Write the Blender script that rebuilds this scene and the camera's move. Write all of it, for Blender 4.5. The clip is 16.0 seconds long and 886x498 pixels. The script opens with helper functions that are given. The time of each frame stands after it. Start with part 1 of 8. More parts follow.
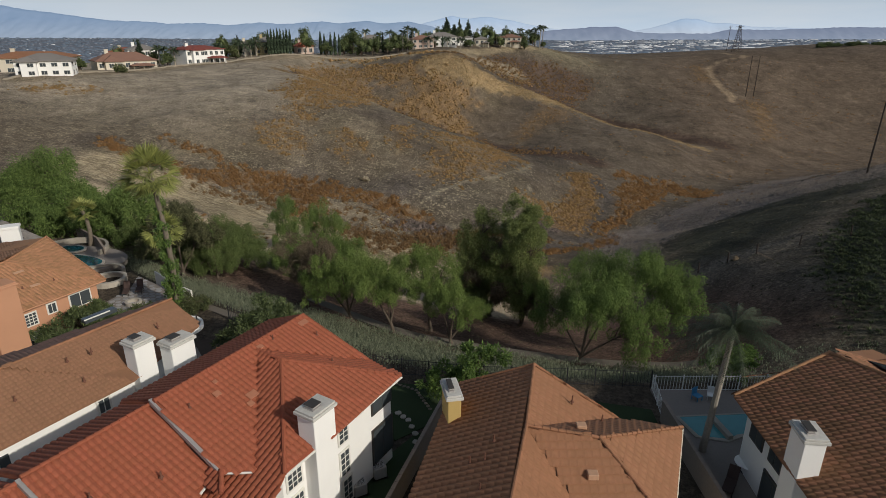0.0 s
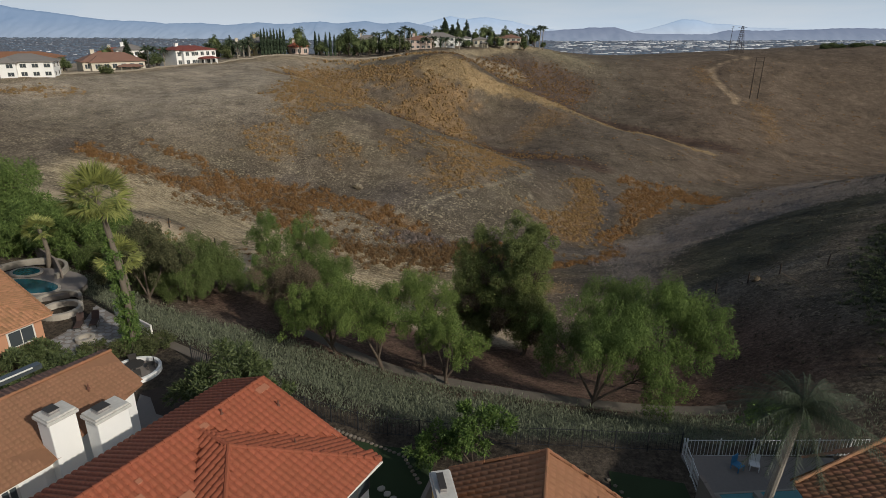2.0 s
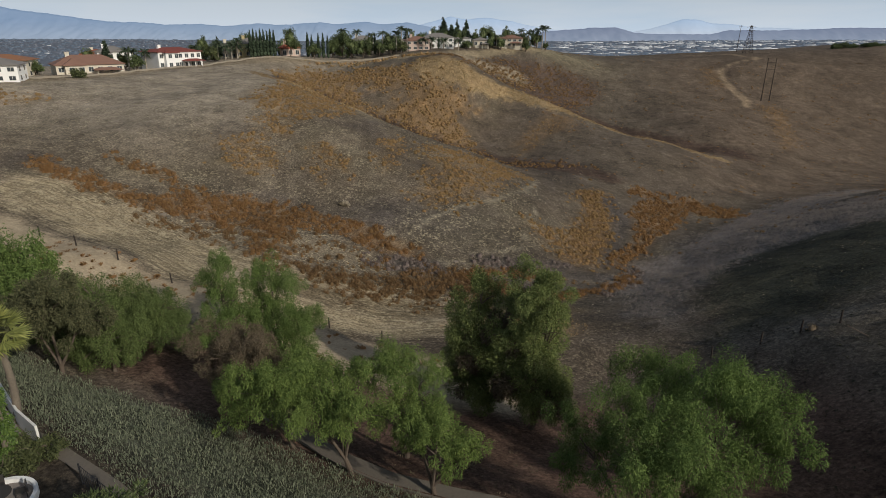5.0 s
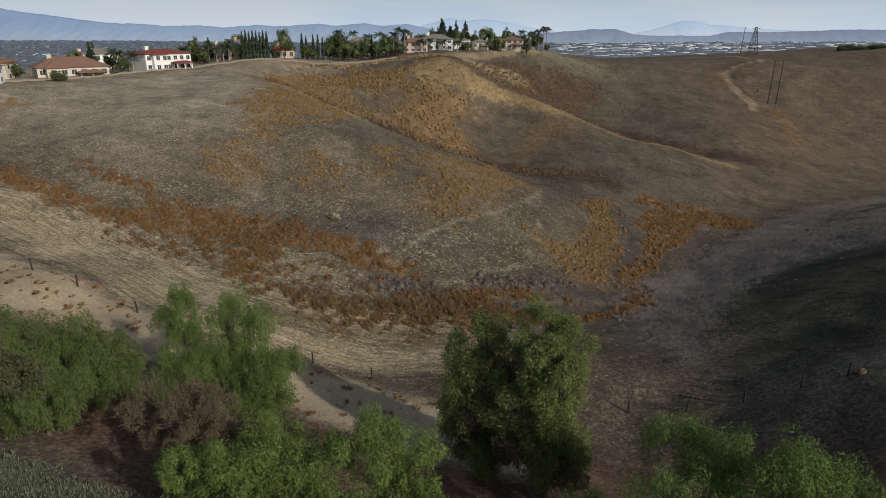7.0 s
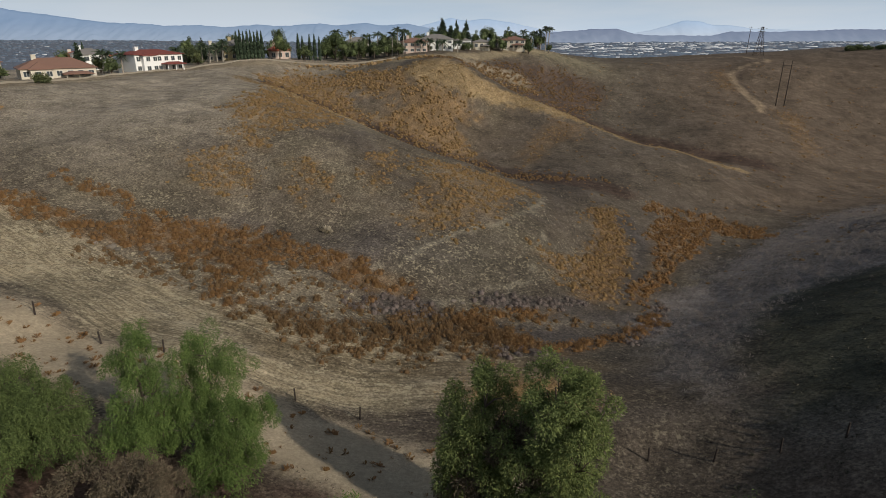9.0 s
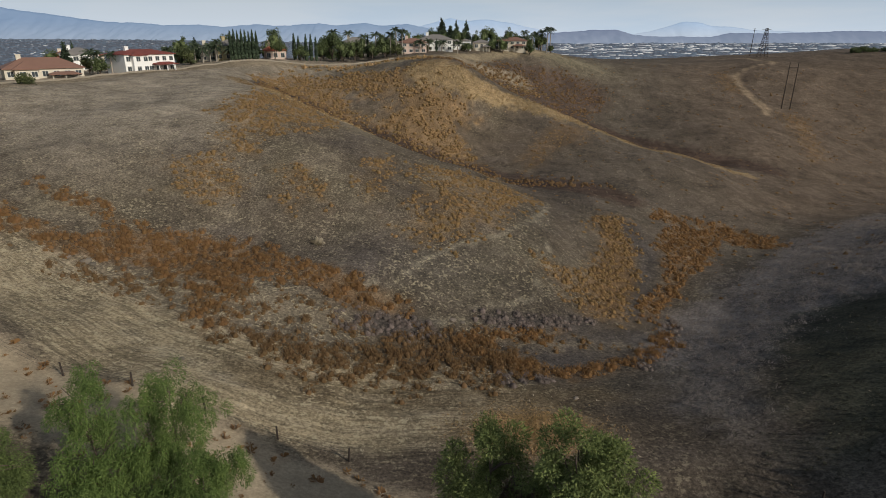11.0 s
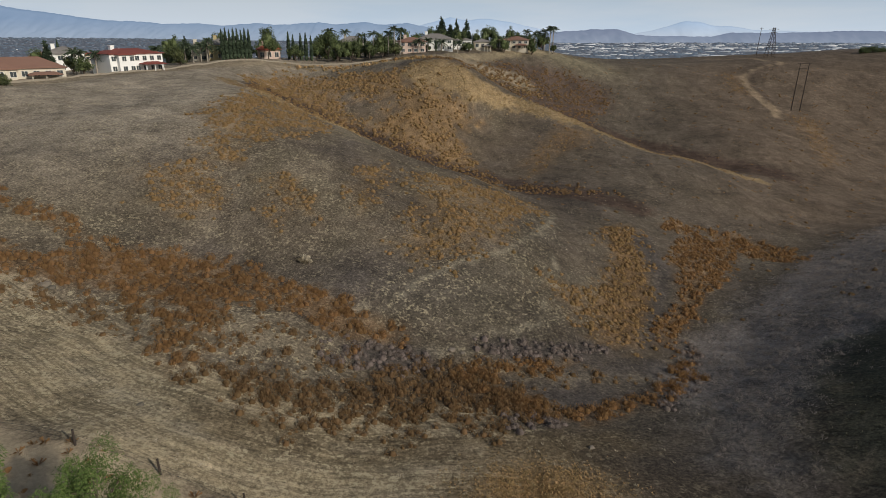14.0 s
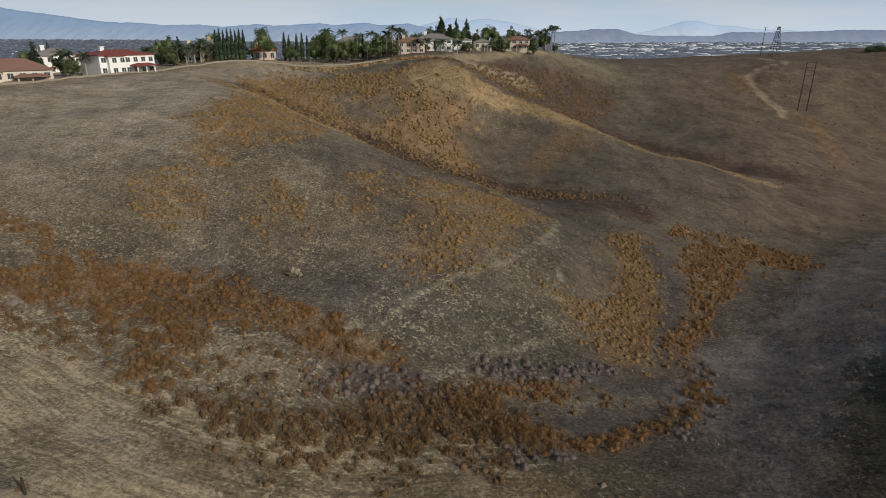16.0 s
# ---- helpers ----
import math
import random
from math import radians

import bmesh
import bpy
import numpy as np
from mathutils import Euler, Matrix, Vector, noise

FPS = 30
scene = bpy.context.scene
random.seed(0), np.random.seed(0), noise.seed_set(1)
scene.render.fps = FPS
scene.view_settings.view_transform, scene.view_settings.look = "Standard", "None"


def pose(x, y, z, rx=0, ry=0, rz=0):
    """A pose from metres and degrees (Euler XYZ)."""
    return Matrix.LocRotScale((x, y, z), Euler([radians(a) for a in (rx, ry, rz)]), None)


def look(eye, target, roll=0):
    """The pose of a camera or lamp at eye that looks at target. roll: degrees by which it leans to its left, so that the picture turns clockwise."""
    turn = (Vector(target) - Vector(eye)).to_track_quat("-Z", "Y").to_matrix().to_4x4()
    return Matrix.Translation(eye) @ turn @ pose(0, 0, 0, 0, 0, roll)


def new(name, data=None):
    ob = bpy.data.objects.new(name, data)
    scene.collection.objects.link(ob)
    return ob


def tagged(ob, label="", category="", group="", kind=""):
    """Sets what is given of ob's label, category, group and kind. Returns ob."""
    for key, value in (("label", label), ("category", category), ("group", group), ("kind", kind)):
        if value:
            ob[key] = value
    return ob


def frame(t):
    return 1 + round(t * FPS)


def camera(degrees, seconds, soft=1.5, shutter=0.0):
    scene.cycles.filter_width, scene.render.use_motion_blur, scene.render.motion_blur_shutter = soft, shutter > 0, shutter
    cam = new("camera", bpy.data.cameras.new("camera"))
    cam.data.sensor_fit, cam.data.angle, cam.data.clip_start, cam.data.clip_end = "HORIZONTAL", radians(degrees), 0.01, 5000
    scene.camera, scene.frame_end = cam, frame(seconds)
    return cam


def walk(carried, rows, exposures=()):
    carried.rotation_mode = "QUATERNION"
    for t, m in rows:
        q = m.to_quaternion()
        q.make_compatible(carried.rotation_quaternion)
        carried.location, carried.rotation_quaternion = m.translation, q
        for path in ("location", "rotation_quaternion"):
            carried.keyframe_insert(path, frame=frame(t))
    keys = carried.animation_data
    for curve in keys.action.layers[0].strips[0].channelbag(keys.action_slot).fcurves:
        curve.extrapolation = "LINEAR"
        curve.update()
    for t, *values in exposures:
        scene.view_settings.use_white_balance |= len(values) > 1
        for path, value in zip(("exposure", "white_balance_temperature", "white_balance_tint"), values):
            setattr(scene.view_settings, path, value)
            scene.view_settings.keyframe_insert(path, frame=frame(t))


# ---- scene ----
cam = camera(73.9, 16.0, 0.78)
PATH = [
    (0, (-0.535, 1.37, 32.102), (-0.582, 3.246, 31.41), 0.1),
    (0.5, (-0.455, 3.036, 32.068), (-0.503, 4.912, 31.377), 0.1),
    (1, (-0.385, 4.904, 32.074), (-0.433, 6.78, 31.383), 0.1),
    (1.5, (-0.34, 6.882, 32.065), (-0.384, 8.758, 31.374), 0.1),
    (2, (-0.345, 9.005, 32.077), (-0.387, 10.881, 31.386), 0.2),
    (2.5, (-0.267, 11.304, 32.103), (-0.309, 13.179, 31.409), 0.2),
    (3, (-0.133, 13.615, 32.116), (-0.177, 15.49, 31.422), 0.2),
    (3.5, (0.004, 15.993, 32.037), (-0.04, 17.87, 31.349), -0.0),
    (4.2, (0.252, 19.424, 32.014), (0.207, 21.301, 31.324), 0.1),
    (6.3, (0.451, 29.505, 31.962), (0.406, 31.383, 31.275), 0.0),
    (7, (0.443, 32.408, 31.927), (0.401, 34.286, 31.242), 0.1),
    (9.2, (0.687, 41.047, 32.029), (0.642, 42.925, 31.343), 0.1),
    (11.3, (0.526, 47.959, 31.997), (0.485, 49.838, 31.312), 0.3),
    (12.5, (0.554, 51.672, 31.959), (0.513, 53.55, 31.273), 0.3),
    (14.5, (0.598, 57.831, 31.959), (0.557, 59.708, 31.272), 0.4),
    (16, (0.873, 62.194, 31.728), (0.829, 64.072, 31.042), 0.2),
]
walk(cam, [(t, look(eye, target, roll)) for t, eye, target, roll in PATH])

# ---- sky and sun ----
SUN_FROM = Vector((0.78, -0.63, 0.0)).normalized()
SUN_ELEVATION = radians(28)
world = bpy.data.worlds.new("world")
scene.world = world
world.use_nodes = True
wn, wl = world.node_tree.nodes, world.node_tree.links
sky = wn.new("ShaderNodeTexSky")
sky.sky_type, sky.sun_disc = "NISHITA", False
sky.sun_elevation = SUN_ELEVATION
sky.sun_rotation = math.atan2(SUN_FROM.x, SUN_FROM.y)
sky.air_density, sky.dust_density, sky.ozone_density = 1.0, 2.2, 1.5
haze_co = wn.new("ShaderNodeTexCoord")
haze_map = wn.new("ShaderNodeSeparateXYZ")
haze_ramp = wn.new("ShaderNodeMapRange")
haze_ramp.inputs["From Min"].default_value, haze_ramp.inputs["From Max"].default_value = 0.0, 0.20
haze_ramp.inputs["To Min"].default_value, haze_ramp.inputs["To Max"].default_value = 0.98, 0.15
haze_mix = wn.new("ShaderNodeMixRGB")
cloud_lie = wn.new("ShaderNodeMapping")
cloud_lie.inputs["Scale"].default_value = (2.2, 2.2, 15.0)
cloud = wn.new("ShaderNodeTexNoise")
cloud.inputs["Scale"].default_value, cloud.inputs["Detail"].default_value, cloud.inputs["Roughness"].default_value = 1.3, 6, 0.55
wl.new(haze_co.outputs["Generated"], cloud_lie.inputs["Vector"])
wl.new(cloud_lie.outputs[0], cloud.inputs["Vector"])
cloud_ramp = wn.new("ShaderNodeMapRange")
cloud_ramp.inputs["From Min"].default_value, cloud_ramp.inputs["From Max"].default_value = 0.38, 0.62
wl.new(cloud.outputs["Fac"], cloud_ramp.inputs["Value"])
cloud_mix = wn.new("ShaderNodeMixRGB")
cloud_mix.inputs[1].default_value, cloud_mix.inputs[2].default_value = (9.5, 11.5, 13.8, 1), (11.0, 12.4, 14.0, 1)
wl.new(cloud_ramp.outputs[0], cloud_mix.inputs[0])
wl.new(cloud_mix.outputs[0], haze_mix.inputs[2])
wl.new(haze_co.outputs["Generated"], haze_map.inputs["Vector"])
wl.new(haze_map.outputs["Z"], haze_ramp.inputs["Value"])
wl.new(haze_ramp.outputs[0], haze_mix.inputs[0])
wl.new(sky.outputs["Color"], haze_mix.inputs[1])
wl.new(haze_mix.outputs["Color"], wn["Background"].inputs["Color"])
wn["Background"].inputs["Strength"].default_value = 0.0715
sun = new("sun", bpy.data.lights.new("sun", "SUN"))
sun.data.energy, sun.data.angle, sun.data.color = 3.7, radians(1.0), (1.0, 0.945, 0.85)
sun.matrix_world = look(SUN_FROM * 100 + Vector((0, 0, 100 * math.tan(SUN_ELEVATION))), (0, 0, 0))
scene.view_settings.exposure = -0.40

# ---- materials ----
def material(name, colour, rough=0.8, vary=0.25, fine=6.0, coarse=0.4, bump=0.15, metal=0.0, island=0.0, random_object=0.0, translucent=0.0, second=None, spec=0.3):
    """A surface with a coarse and a fine variation of its colour, and relief."""
    m = bpy.data.materials.new(name)
    m.use_nodes = True
    n, l = m.node_tree.nodes, m.node_tree.links
    b = n["Principled BSDF"]
    b.inputs["Roughness"].default_value, b.inputs["Metallic"].default_value = rough, metal
    b.inputs["Specular IOR Level"].default_value = spec
    co = n.new("ShaderNodeTexCoord")
    big, small = n.new("ShaderNodeTexNoise"), n.new("ShaderNodeTexNoise")
    big.inputs["Scale"].default_value, big.inputs["Detail"].default_value = coarse, 4
    small.inputs["Scale"].default_value, small.inputs["Detail"].default_value = fine, 5
    l.new(co.outputs["Object"], big.inputs["Vector"])
    l.new(co.outputs["Object"], small.inputs["Vector"])
    mix = n.new("ShaderNodeMixRGB")
    c2 = second or tuple(c * (1 - 1.3 * vary) for c in colour)
    mix.inputs[1].default_value, mix.inputs[2].default_value = (*colour, 1), (*c2, 1)
    add = n.new("ShaderNodeMath")
    add.operation = "MULTIPLY_ADD"
    add.inputs[1].default_value, add.inputs[2].default_value = 1.6, -0.55
    half = n.new("ShaderNodeMath")
    half.operation = "ADD"
    l.new(big.outputs["Fac"], half.inputs[0])
    l.new(small.outputs["Fac"], half.inputs[1])
    scale = n.new("ShaderNodeMath")
    scale.operation = "MULTIPLY"
    scale.inputs[1].default_value = 0.5
    l.new(half.outputs[0], scale.inputs[0])
    l.new(scale.outputs[0], add.inputs[0])
    add.use_clamp = True
    l.new(add.outputs[0], mix.inputs[0])
    out = mix.outputs[0]
    if island or random_object:
        if island:
            source = n.new("ShaderNodeNewGeometry").outputs["Random Per Island"]
        else:
            source = n.new("ShaderNodeObjectInfo").outputs["Random"]
        hsv = n.new("ShaderNodeHueSaturation")
        span = n.new("ShaderNodeMapRange")
        k = island or random_object
        span.inputs["To Min"].default_value, span.inputs["To Max"].default_value = 1 - k, 1 + k
        l.new(source, span.inputs["Value"])
        l.new(span.outputs[0], hsv.inputs["Value"])
        hue = n.new("ShaderNodeMapRange")
        hue.inputs["To Min"].default_value, hue.inputs["To Max"].default_value = 0.5 + 0.03 * k, 0.5 - 0.03 * k
        l.new(source, hue.inputs["Value"])
        l.new(hue.outputs[0], hsv.inputs["Hue"])
        l.new(out, hsv.inputs["Color"])
        out = hsv.outputs[0]
    l.new(out, b.inputs["Base Color"])
    if bump:
        bp = n.new("ShaderNodeBump")
        bp.inputs["Strength"].default_value, bp.inputs["Distance"].default_value = bump, 0.05
        l.new(small.outputs["Fac"], bp.inputs["Height"])
        l.new(bp.outputs[0], b.inputs["Normal"])
    if translucent:
        t, sh = n.new("ShaderNodeBsdfTranslucent"), n.new("ShaderNodeMixShader")
        sh.inputs[0].default_value = translucent
        l.new(out, t.inputs["Color"])
        l.new(b.outputs[0], sh.inputs[1])
        l.new(t.outputs[0], sh.inputs[2])
        l.new(sh.outputs[0], n["Material Output"].inputs["Surface"])
    return m


def ground_material():
    """Bare and weedy ground: the cover's colour by place, broken by clods, dead stems and pale straw."""
    m = bpy.data.materials.new("ground_cover")
    m.use_nodes = True
    n, l = m.node_tree.nodes, m.node_tree.links
    b = n["Principled BSDF"]
    b.inputs["Roughness"].default_value, b.inputs["Specular IOR Level"].default_value = 0.95, 0.1
    cover = n.new("ShaderNodeAttribute")
    cover.attribute_name = "cover"
    straw = n.new("ShaderNodeAttribute")
    straw.attribute_name = "straw"
    co = n.new("ShaderNodeTexCoord")

    def noise_node(scale, detail, rough=0.6):
        t = n.new("ShaderNodeTexNoise")
        t.inputs["Scale"].default_value, t.inputs["Detail"].default_value, t.inputs["Roughness"].default_value = scale, detail, rough
        l.new(co.outputs["Object"], t.inputs["Vector"])
        return t.outputs["Fac"]

    def ranged(source, a, c, lo, hi):
        r = n.new("ShaderNodeMapRange")
        r.inputs["From Min"].default_value, r.inputs["From Max"].default_value = a, c
        r.inputs["To Min"].default_value, r.inputs["To Max"].default_value = lo, hi
        l.new(source, r.inputs["Value"])
        return r.outputs[0]

    def times(a, c):
        t = n.new("ShaderNodeMath")
        t.operation = "MULTIPLY"
        l.new(a, t.inputs[0])
        l.new(c, t.inputs[1])
        return t.outputs[0]

    clods, patches, stems = noise_node(2.6, 8, 0.75), noise_node(0.09, 5), noise_node(1.3, 8, 0.78)
    dark = times(ranged(clods, 0.34, 0.66, 0.42, 1.58), times(ranged(patches, 0.35, 0.65, 0.75, 1.25), ranged(noise_node(0.35, 6, 0.75), 0.35, 0.65, 0.70, 1.32)))
    hsv = n.new("ShaderNodeHueSaturation")
    l.new(cover.outputs["Color"], hsv.inputs["Color"])
    rows = n.new("ShaderNodeAttribute")
    rows.attribute_name = "rows"
    contour = n.new("ShaderNodeAttribute")
    contour.attribute_name = "contour"
    lie = n.new("ShaderNodeMapping")
    lie.inputs["Scale"].default_value = (0.13, 1.5, 0.5)
    l.new(contour.outputs["Vector"], lie.inputs["Vector"])
    combed = n.new("ShaderNodeTexNoise")
    combed.inputs["Scale"].default_value, combed.inputs["Detail"].default_value, combed.inputs["Roughness"].default_value = 1.0, 7, 0.7
    l.new(lie.outputs[0], combed.inputs["Vector"])
    comb = n.new("ShaderNodeMixRGB")
    comb.inputs[1].default_value = (1, 1, 1, 1)
    l.new(rows.outputs["Fac"], comb.inputs[0])
    l.new(ranged(combed.outputs["Fac"], 0.40, 0.60, 0.0, 2.2), comb.inputs[2])
    furrow = n.new("ShaderNodeMixRGB")
    furrow.inputs[1].default_value = (1, 1, 1, 1)
    l.new(rows.outputs["Fac"], furrow.inputs[0])
    l.new(ranged(combed.outputs["Fac"], 0.38, 0.62, 0.66, 1.28), furrow.inputs[2])
    bare = n.new("ShaderNodeAttribute")
    bare.attribute_name = "bare"
    smooth = n.new("ShaderNodeMixRGB")
    l.new(ranged(bare.outputs["Fac"], 0.0, 1.0, 0.0, 0.65), smooth.inputs[0])
    l.new(times(dark, furrow.outputs[0]), smooth.inputs[1])
    smooth.inputs[2].default_value = (1, 1, 1, 1)
    l.new(smooth.outputs[0], hsv.inputs["Value"])
    mix = n.new("ShaderNodeMixRGB")
    mix.inputs[2].default_value = (0.47, 0.395, 0.258, 1)
    strewn = n.new("ShaderNodeMath")
    strewn.operation, strewn.use_clamp = "MULTIPLY", True
    strewn.inputs[1].default_value = 1.0
    l.new(times(times(ranged(stems, 0.53, 0.60, 0.0, 1.0), comb.outputs[0]), times(straw.outputs["Fac"], ranged(noise_node(0.12, 5), 0.38, 0.6, 0.35, 1.25))), strewn.inputs[0])
    l.new(strewn.outputs[0], mix.inputs[0])
    l.new(hsv.outputs[0], mix.inputs[1])
    l.new(mix.outputs[0], b.inputs["Base Color"])
    bp = n.new("ShaderNodeBump")
    bp.inputs["Strength"].default_value, bp.inputs["Distance"].default_value = 0.9, 0.25
    l.new(clods, bp.inputs["Height"])
    l.new(bp.outputs[0], b.inputs["Normal"])
    return m


def glass_material():
    m = bpy.data.materials.new("window_glass")
    m.use_nodes = True
    b = m.node_tree.nodes["Principled BSDF"]
    b.inputs["Base Color"].default_value = (0.06, 0.07, 0.075, 1)
    b.inputs["Roughness"].default_value, b.inputs["Specular IOR Level"].default_value = 0.06, 0.6
    return m


def water_material():
    m = material("pool_water", (0.07, 0.27, 0.28), 0.05, 0.2, 3, 0.6, 0.04, spec=0.5)
    return m


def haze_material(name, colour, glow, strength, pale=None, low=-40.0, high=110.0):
    """Far things: the air's haze is painted on as a glow, palest over the plain."""
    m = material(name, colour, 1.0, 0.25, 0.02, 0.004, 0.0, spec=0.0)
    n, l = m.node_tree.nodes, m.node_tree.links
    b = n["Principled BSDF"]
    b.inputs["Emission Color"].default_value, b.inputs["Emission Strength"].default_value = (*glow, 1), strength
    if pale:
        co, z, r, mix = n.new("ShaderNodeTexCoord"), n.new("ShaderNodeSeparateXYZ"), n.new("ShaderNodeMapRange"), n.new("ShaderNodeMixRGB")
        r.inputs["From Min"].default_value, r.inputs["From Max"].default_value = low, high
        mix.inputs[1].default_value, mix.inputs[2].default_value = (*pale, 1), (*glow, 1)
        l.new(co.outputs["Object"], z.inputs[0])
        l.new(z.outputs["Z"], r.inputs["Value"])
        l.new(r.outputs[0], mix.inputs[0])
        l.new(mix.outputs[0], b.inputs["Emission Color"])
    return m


GROUND = ground_material()
GLASS = glass_material()
WATER = water_material()
STUCCO_WHITE = material("white_stucco", (0.84, 0.825, 0.785), 0.9, 0.08, 30, 0.5, 0.1)
STUCCO_CREAM = material("cream_stucco", (0.62, 0.56, 0.45), 0.9, 0.1, 30, 0.5, 0.1)
STUCCO_PEACH = material("peach_stucco", (0.52, 0.27, 0.16), 0.9, 0.12, 30, 0.5, 0.1)
STUCCO_OCHRE = material("dull_ochre_stucco", (0.44, 0.36, 0.20), 0.9, 0.12, 30, 0.5, 0.1)
STUCCO_YELLOW = material("ochre_stucco", (0.52, 0.365, 0.135), 0.9, 0.12, 30, 0.5, 0.1)
STUCCO_PINK = material("pink_stucco", (0.62, 0.48, 0.40), 0.9, 0.1, 30, 0.5, 0.1)
TILE_RED = material("red_clay_tile", (0.300, 0.088, 0.045), 0.8, 0.2, 4, 0.3, 0.1, island=0.05)
TILE_RED_ONE = material("red_clay_tile_piece", (0.300, 0.088, 0.045), 0.8, 0.2, 4, 0.3, 0.1, random_object=0.05)
RUSTY = material("rusty_pipe", (0.16, 0.07, 0.045), 0.8, 0.3, 9, 0.8, 0.1)
TILE_BROWN = material("brown_clay_tile", (0.290, 0.138, 0.072), 0.8, 0.2, 4, 0.3, 0.1, island=0.05)
TILE_BROWN_ONE = material("brown_ridge_tile", (0.290, 0.138, 0.072), 0.8, 0.2, 4, 0.3, 0.1, random_object=0.12)
TILE_SAND_ONE = material("sand_ridge_tile", (0.37, 0.19, 0.098), 0.8, 0.2, 4, 0.3, 0.1, random_object=0.15)
TILE_UMBER = material("umber_concrete_tile", (0.265, 0.127, 0.066), 0.8, 0.22, 4, 0.3, 0.1, island=0.2)
TILE_SAND = material("sand_orange_tile", (0.37, 0.19, 0.098), 0.8, 0.2, 4, 0.3, 0.1, island=0.18)
SHINGLE = material("brown_shingle", (0.258, 0.132, 0.074), 0.9, 0.2, 4, 0.3, 0.1, island=0.05)
TILE_DULL = material("dull_brown_tile", (0.235, 0.132, 0.095), 0.85, 0.2, 4, 0.3, 0.1, island=0.15)
TILE_GREY = material("grey_roof_tile", (0.22, 0.20, 0.18), 0.85, 0.2, 4, 0.3, 0.1, island=0.15)
TILE_ROSE = material("rosy_replacement_tile", (0.40, 0.165, 0.095), 0.8, 0.2, 5, 0.5, 0.1)
TILE_MAROON = material("maroon_roof_tile", (0.215, 0.060, 0.046), 0.85, 0.2, 4, 0.3, 0.1)
CAP = material("weathered_chimney_cap", (0.56, 0.54, 0.495), 0.9, 0.35, 5, 0.9, 0.15)
TILE_PALE = material("replacement_tile", (0.50, 0.30, 0.19), 0.8, 0.15, 5, 0.5, 0.1)
TRIM = material("painted_trim", (0.70, 0.68, 0.62), 0.7, 0.1, 10, 0.5, 0.05)
FLASHING = material("grey_flashing", (0.42, 0.395, 0.375), 0.5, 0.15, 8, 0.6, 0.05, metal=0.3)
BRONZE = material("dark_bronze_frame", (0.05, 0.045, 0.04), 0.5, 0.2, 10, 0.8, 0.05)
IRON = material("dark_painted_iron", (0.03, 0.03, 0.032), 0.55, 0.2, 12, 0.8, 0.05)
WHITE_METAL = material("white_enamel", (0.72, 0.72, 0.70), 0.45, 0.08, 10, 0.8, 0.03)
CONCRETE = material("path_concrete", (0.155, 0.132, 0.105), 0.92, 0.3, 5, 0.35, 0.15)
DECKING = material("pool_deck_concrete", (0.235, 0.205, 0.18), 0.9, 0.2, 6, 0.4, 0.12)
BLOCK = material("garden_wall_block", (0.27, 0.22, 0.18), 0.92, 0.25, 6, 0.5, 0.2)
FLAGSTONE = material("flagstone", (0.32, 0.31, 0.30), 0.85, 0.25, 4, 0.4, 0.15, random_object=0.2)
LAWN = material("mown_lawn", (0.03, 0.05, 0.018), 0.95, 0.4, 14, 0.4, 0.4)
SOIL = material("garden_soil", (0.07, 0.05, 0.038), 0.98, 0.35, 5, 0.4, 0.4)
BARK = material("grey_brown_bark", (0.13, 0.10, 0.075), 0.95, 0.4, 6, 0.8, 0.5)
PALM_PALE = material("pale_palm_bark", (0.36, 0.32, 0.265), 0.95, 0.4, 8, 0.8, 0.5)
PALM_BARK = material("palm_bark", (0.20, 0.165, 0.125), 0.95, 0.4, 8, 0.8, 0.5)
POLE_WOOD = material("creosoted_pole", (0.055, 0.042, 0.034), 0.9, 0.3, 8, 0.5, 0.3)
LEAF_PEPPER = material("pepper_tree_leaf", (0.142, 0.200, 0.057), 0.8, 0.3, 1.2, 0.35, 0.0, island=0.35, second=(0.085, 0.130, 0.042), translucent=0.22, spec=0.08)
LEAF_PEPPER_FRESH = material("fresh_pepper_leaf", (0.165, 0.222, 0.061), 0.8, 0.3, 1.2, 0.35, 0.0, island=0.35, second=(0.100, 0.145, 0.045), translucent=0.22, spec=0.08)
LEAF_PEPPER_OLIVE = material("olive_pepper_leaf", (0.135, 0.175, 0.058), 0.8, 0.3, 1.2, 0.35, 0.0, island=0.35, second=(0.080, 0.105, 0.042), translucent=0.22, spec=0.08)
LEAF_DARK = material("dark_green_leaf", (0.105, 0.135, 0.052), 0.55, 0.3, 1.2, 0.35, 0.0, island=0.45, translucent=0.2)
LEAF_CYPRESS = material("blue_green_conifer_leaf", (0.050, 0.070, 0.042), 0.7, 0.3, 1.2, 0.35, 0.0, island=0.35, translucent=0.1, spec=0.1)
LEAF_TALL = material("tall_tree_leaf", (0.190, 0.225, 0.072), 0.7, 0.3, 1.2, 0.35, 0.0, island=0.4, second=(0.100, 0.130, 0.060), translucent=0.2, spec=0.1)
WATER_DARK = material("deep_pool_water", (0.015, 0.11, 0.14), 0.05, 0.2, 3, 0.6, 0.04, spec=0.5)
LEAF_OLIVE = material("olive_leaf", (0.10, 0.115, 0.045), 0.6, 0.3, 1.2, 0.35, 0.0, island=0.4, translucent=0.2)
LEAF_TAUPE = material("taupe_green_leaf", (0.120, 0.122, 0.062), 0.8, 0.3, 1.2, 0.35, 0.0, island=0.4, translucent=0.2, spec=0.1)
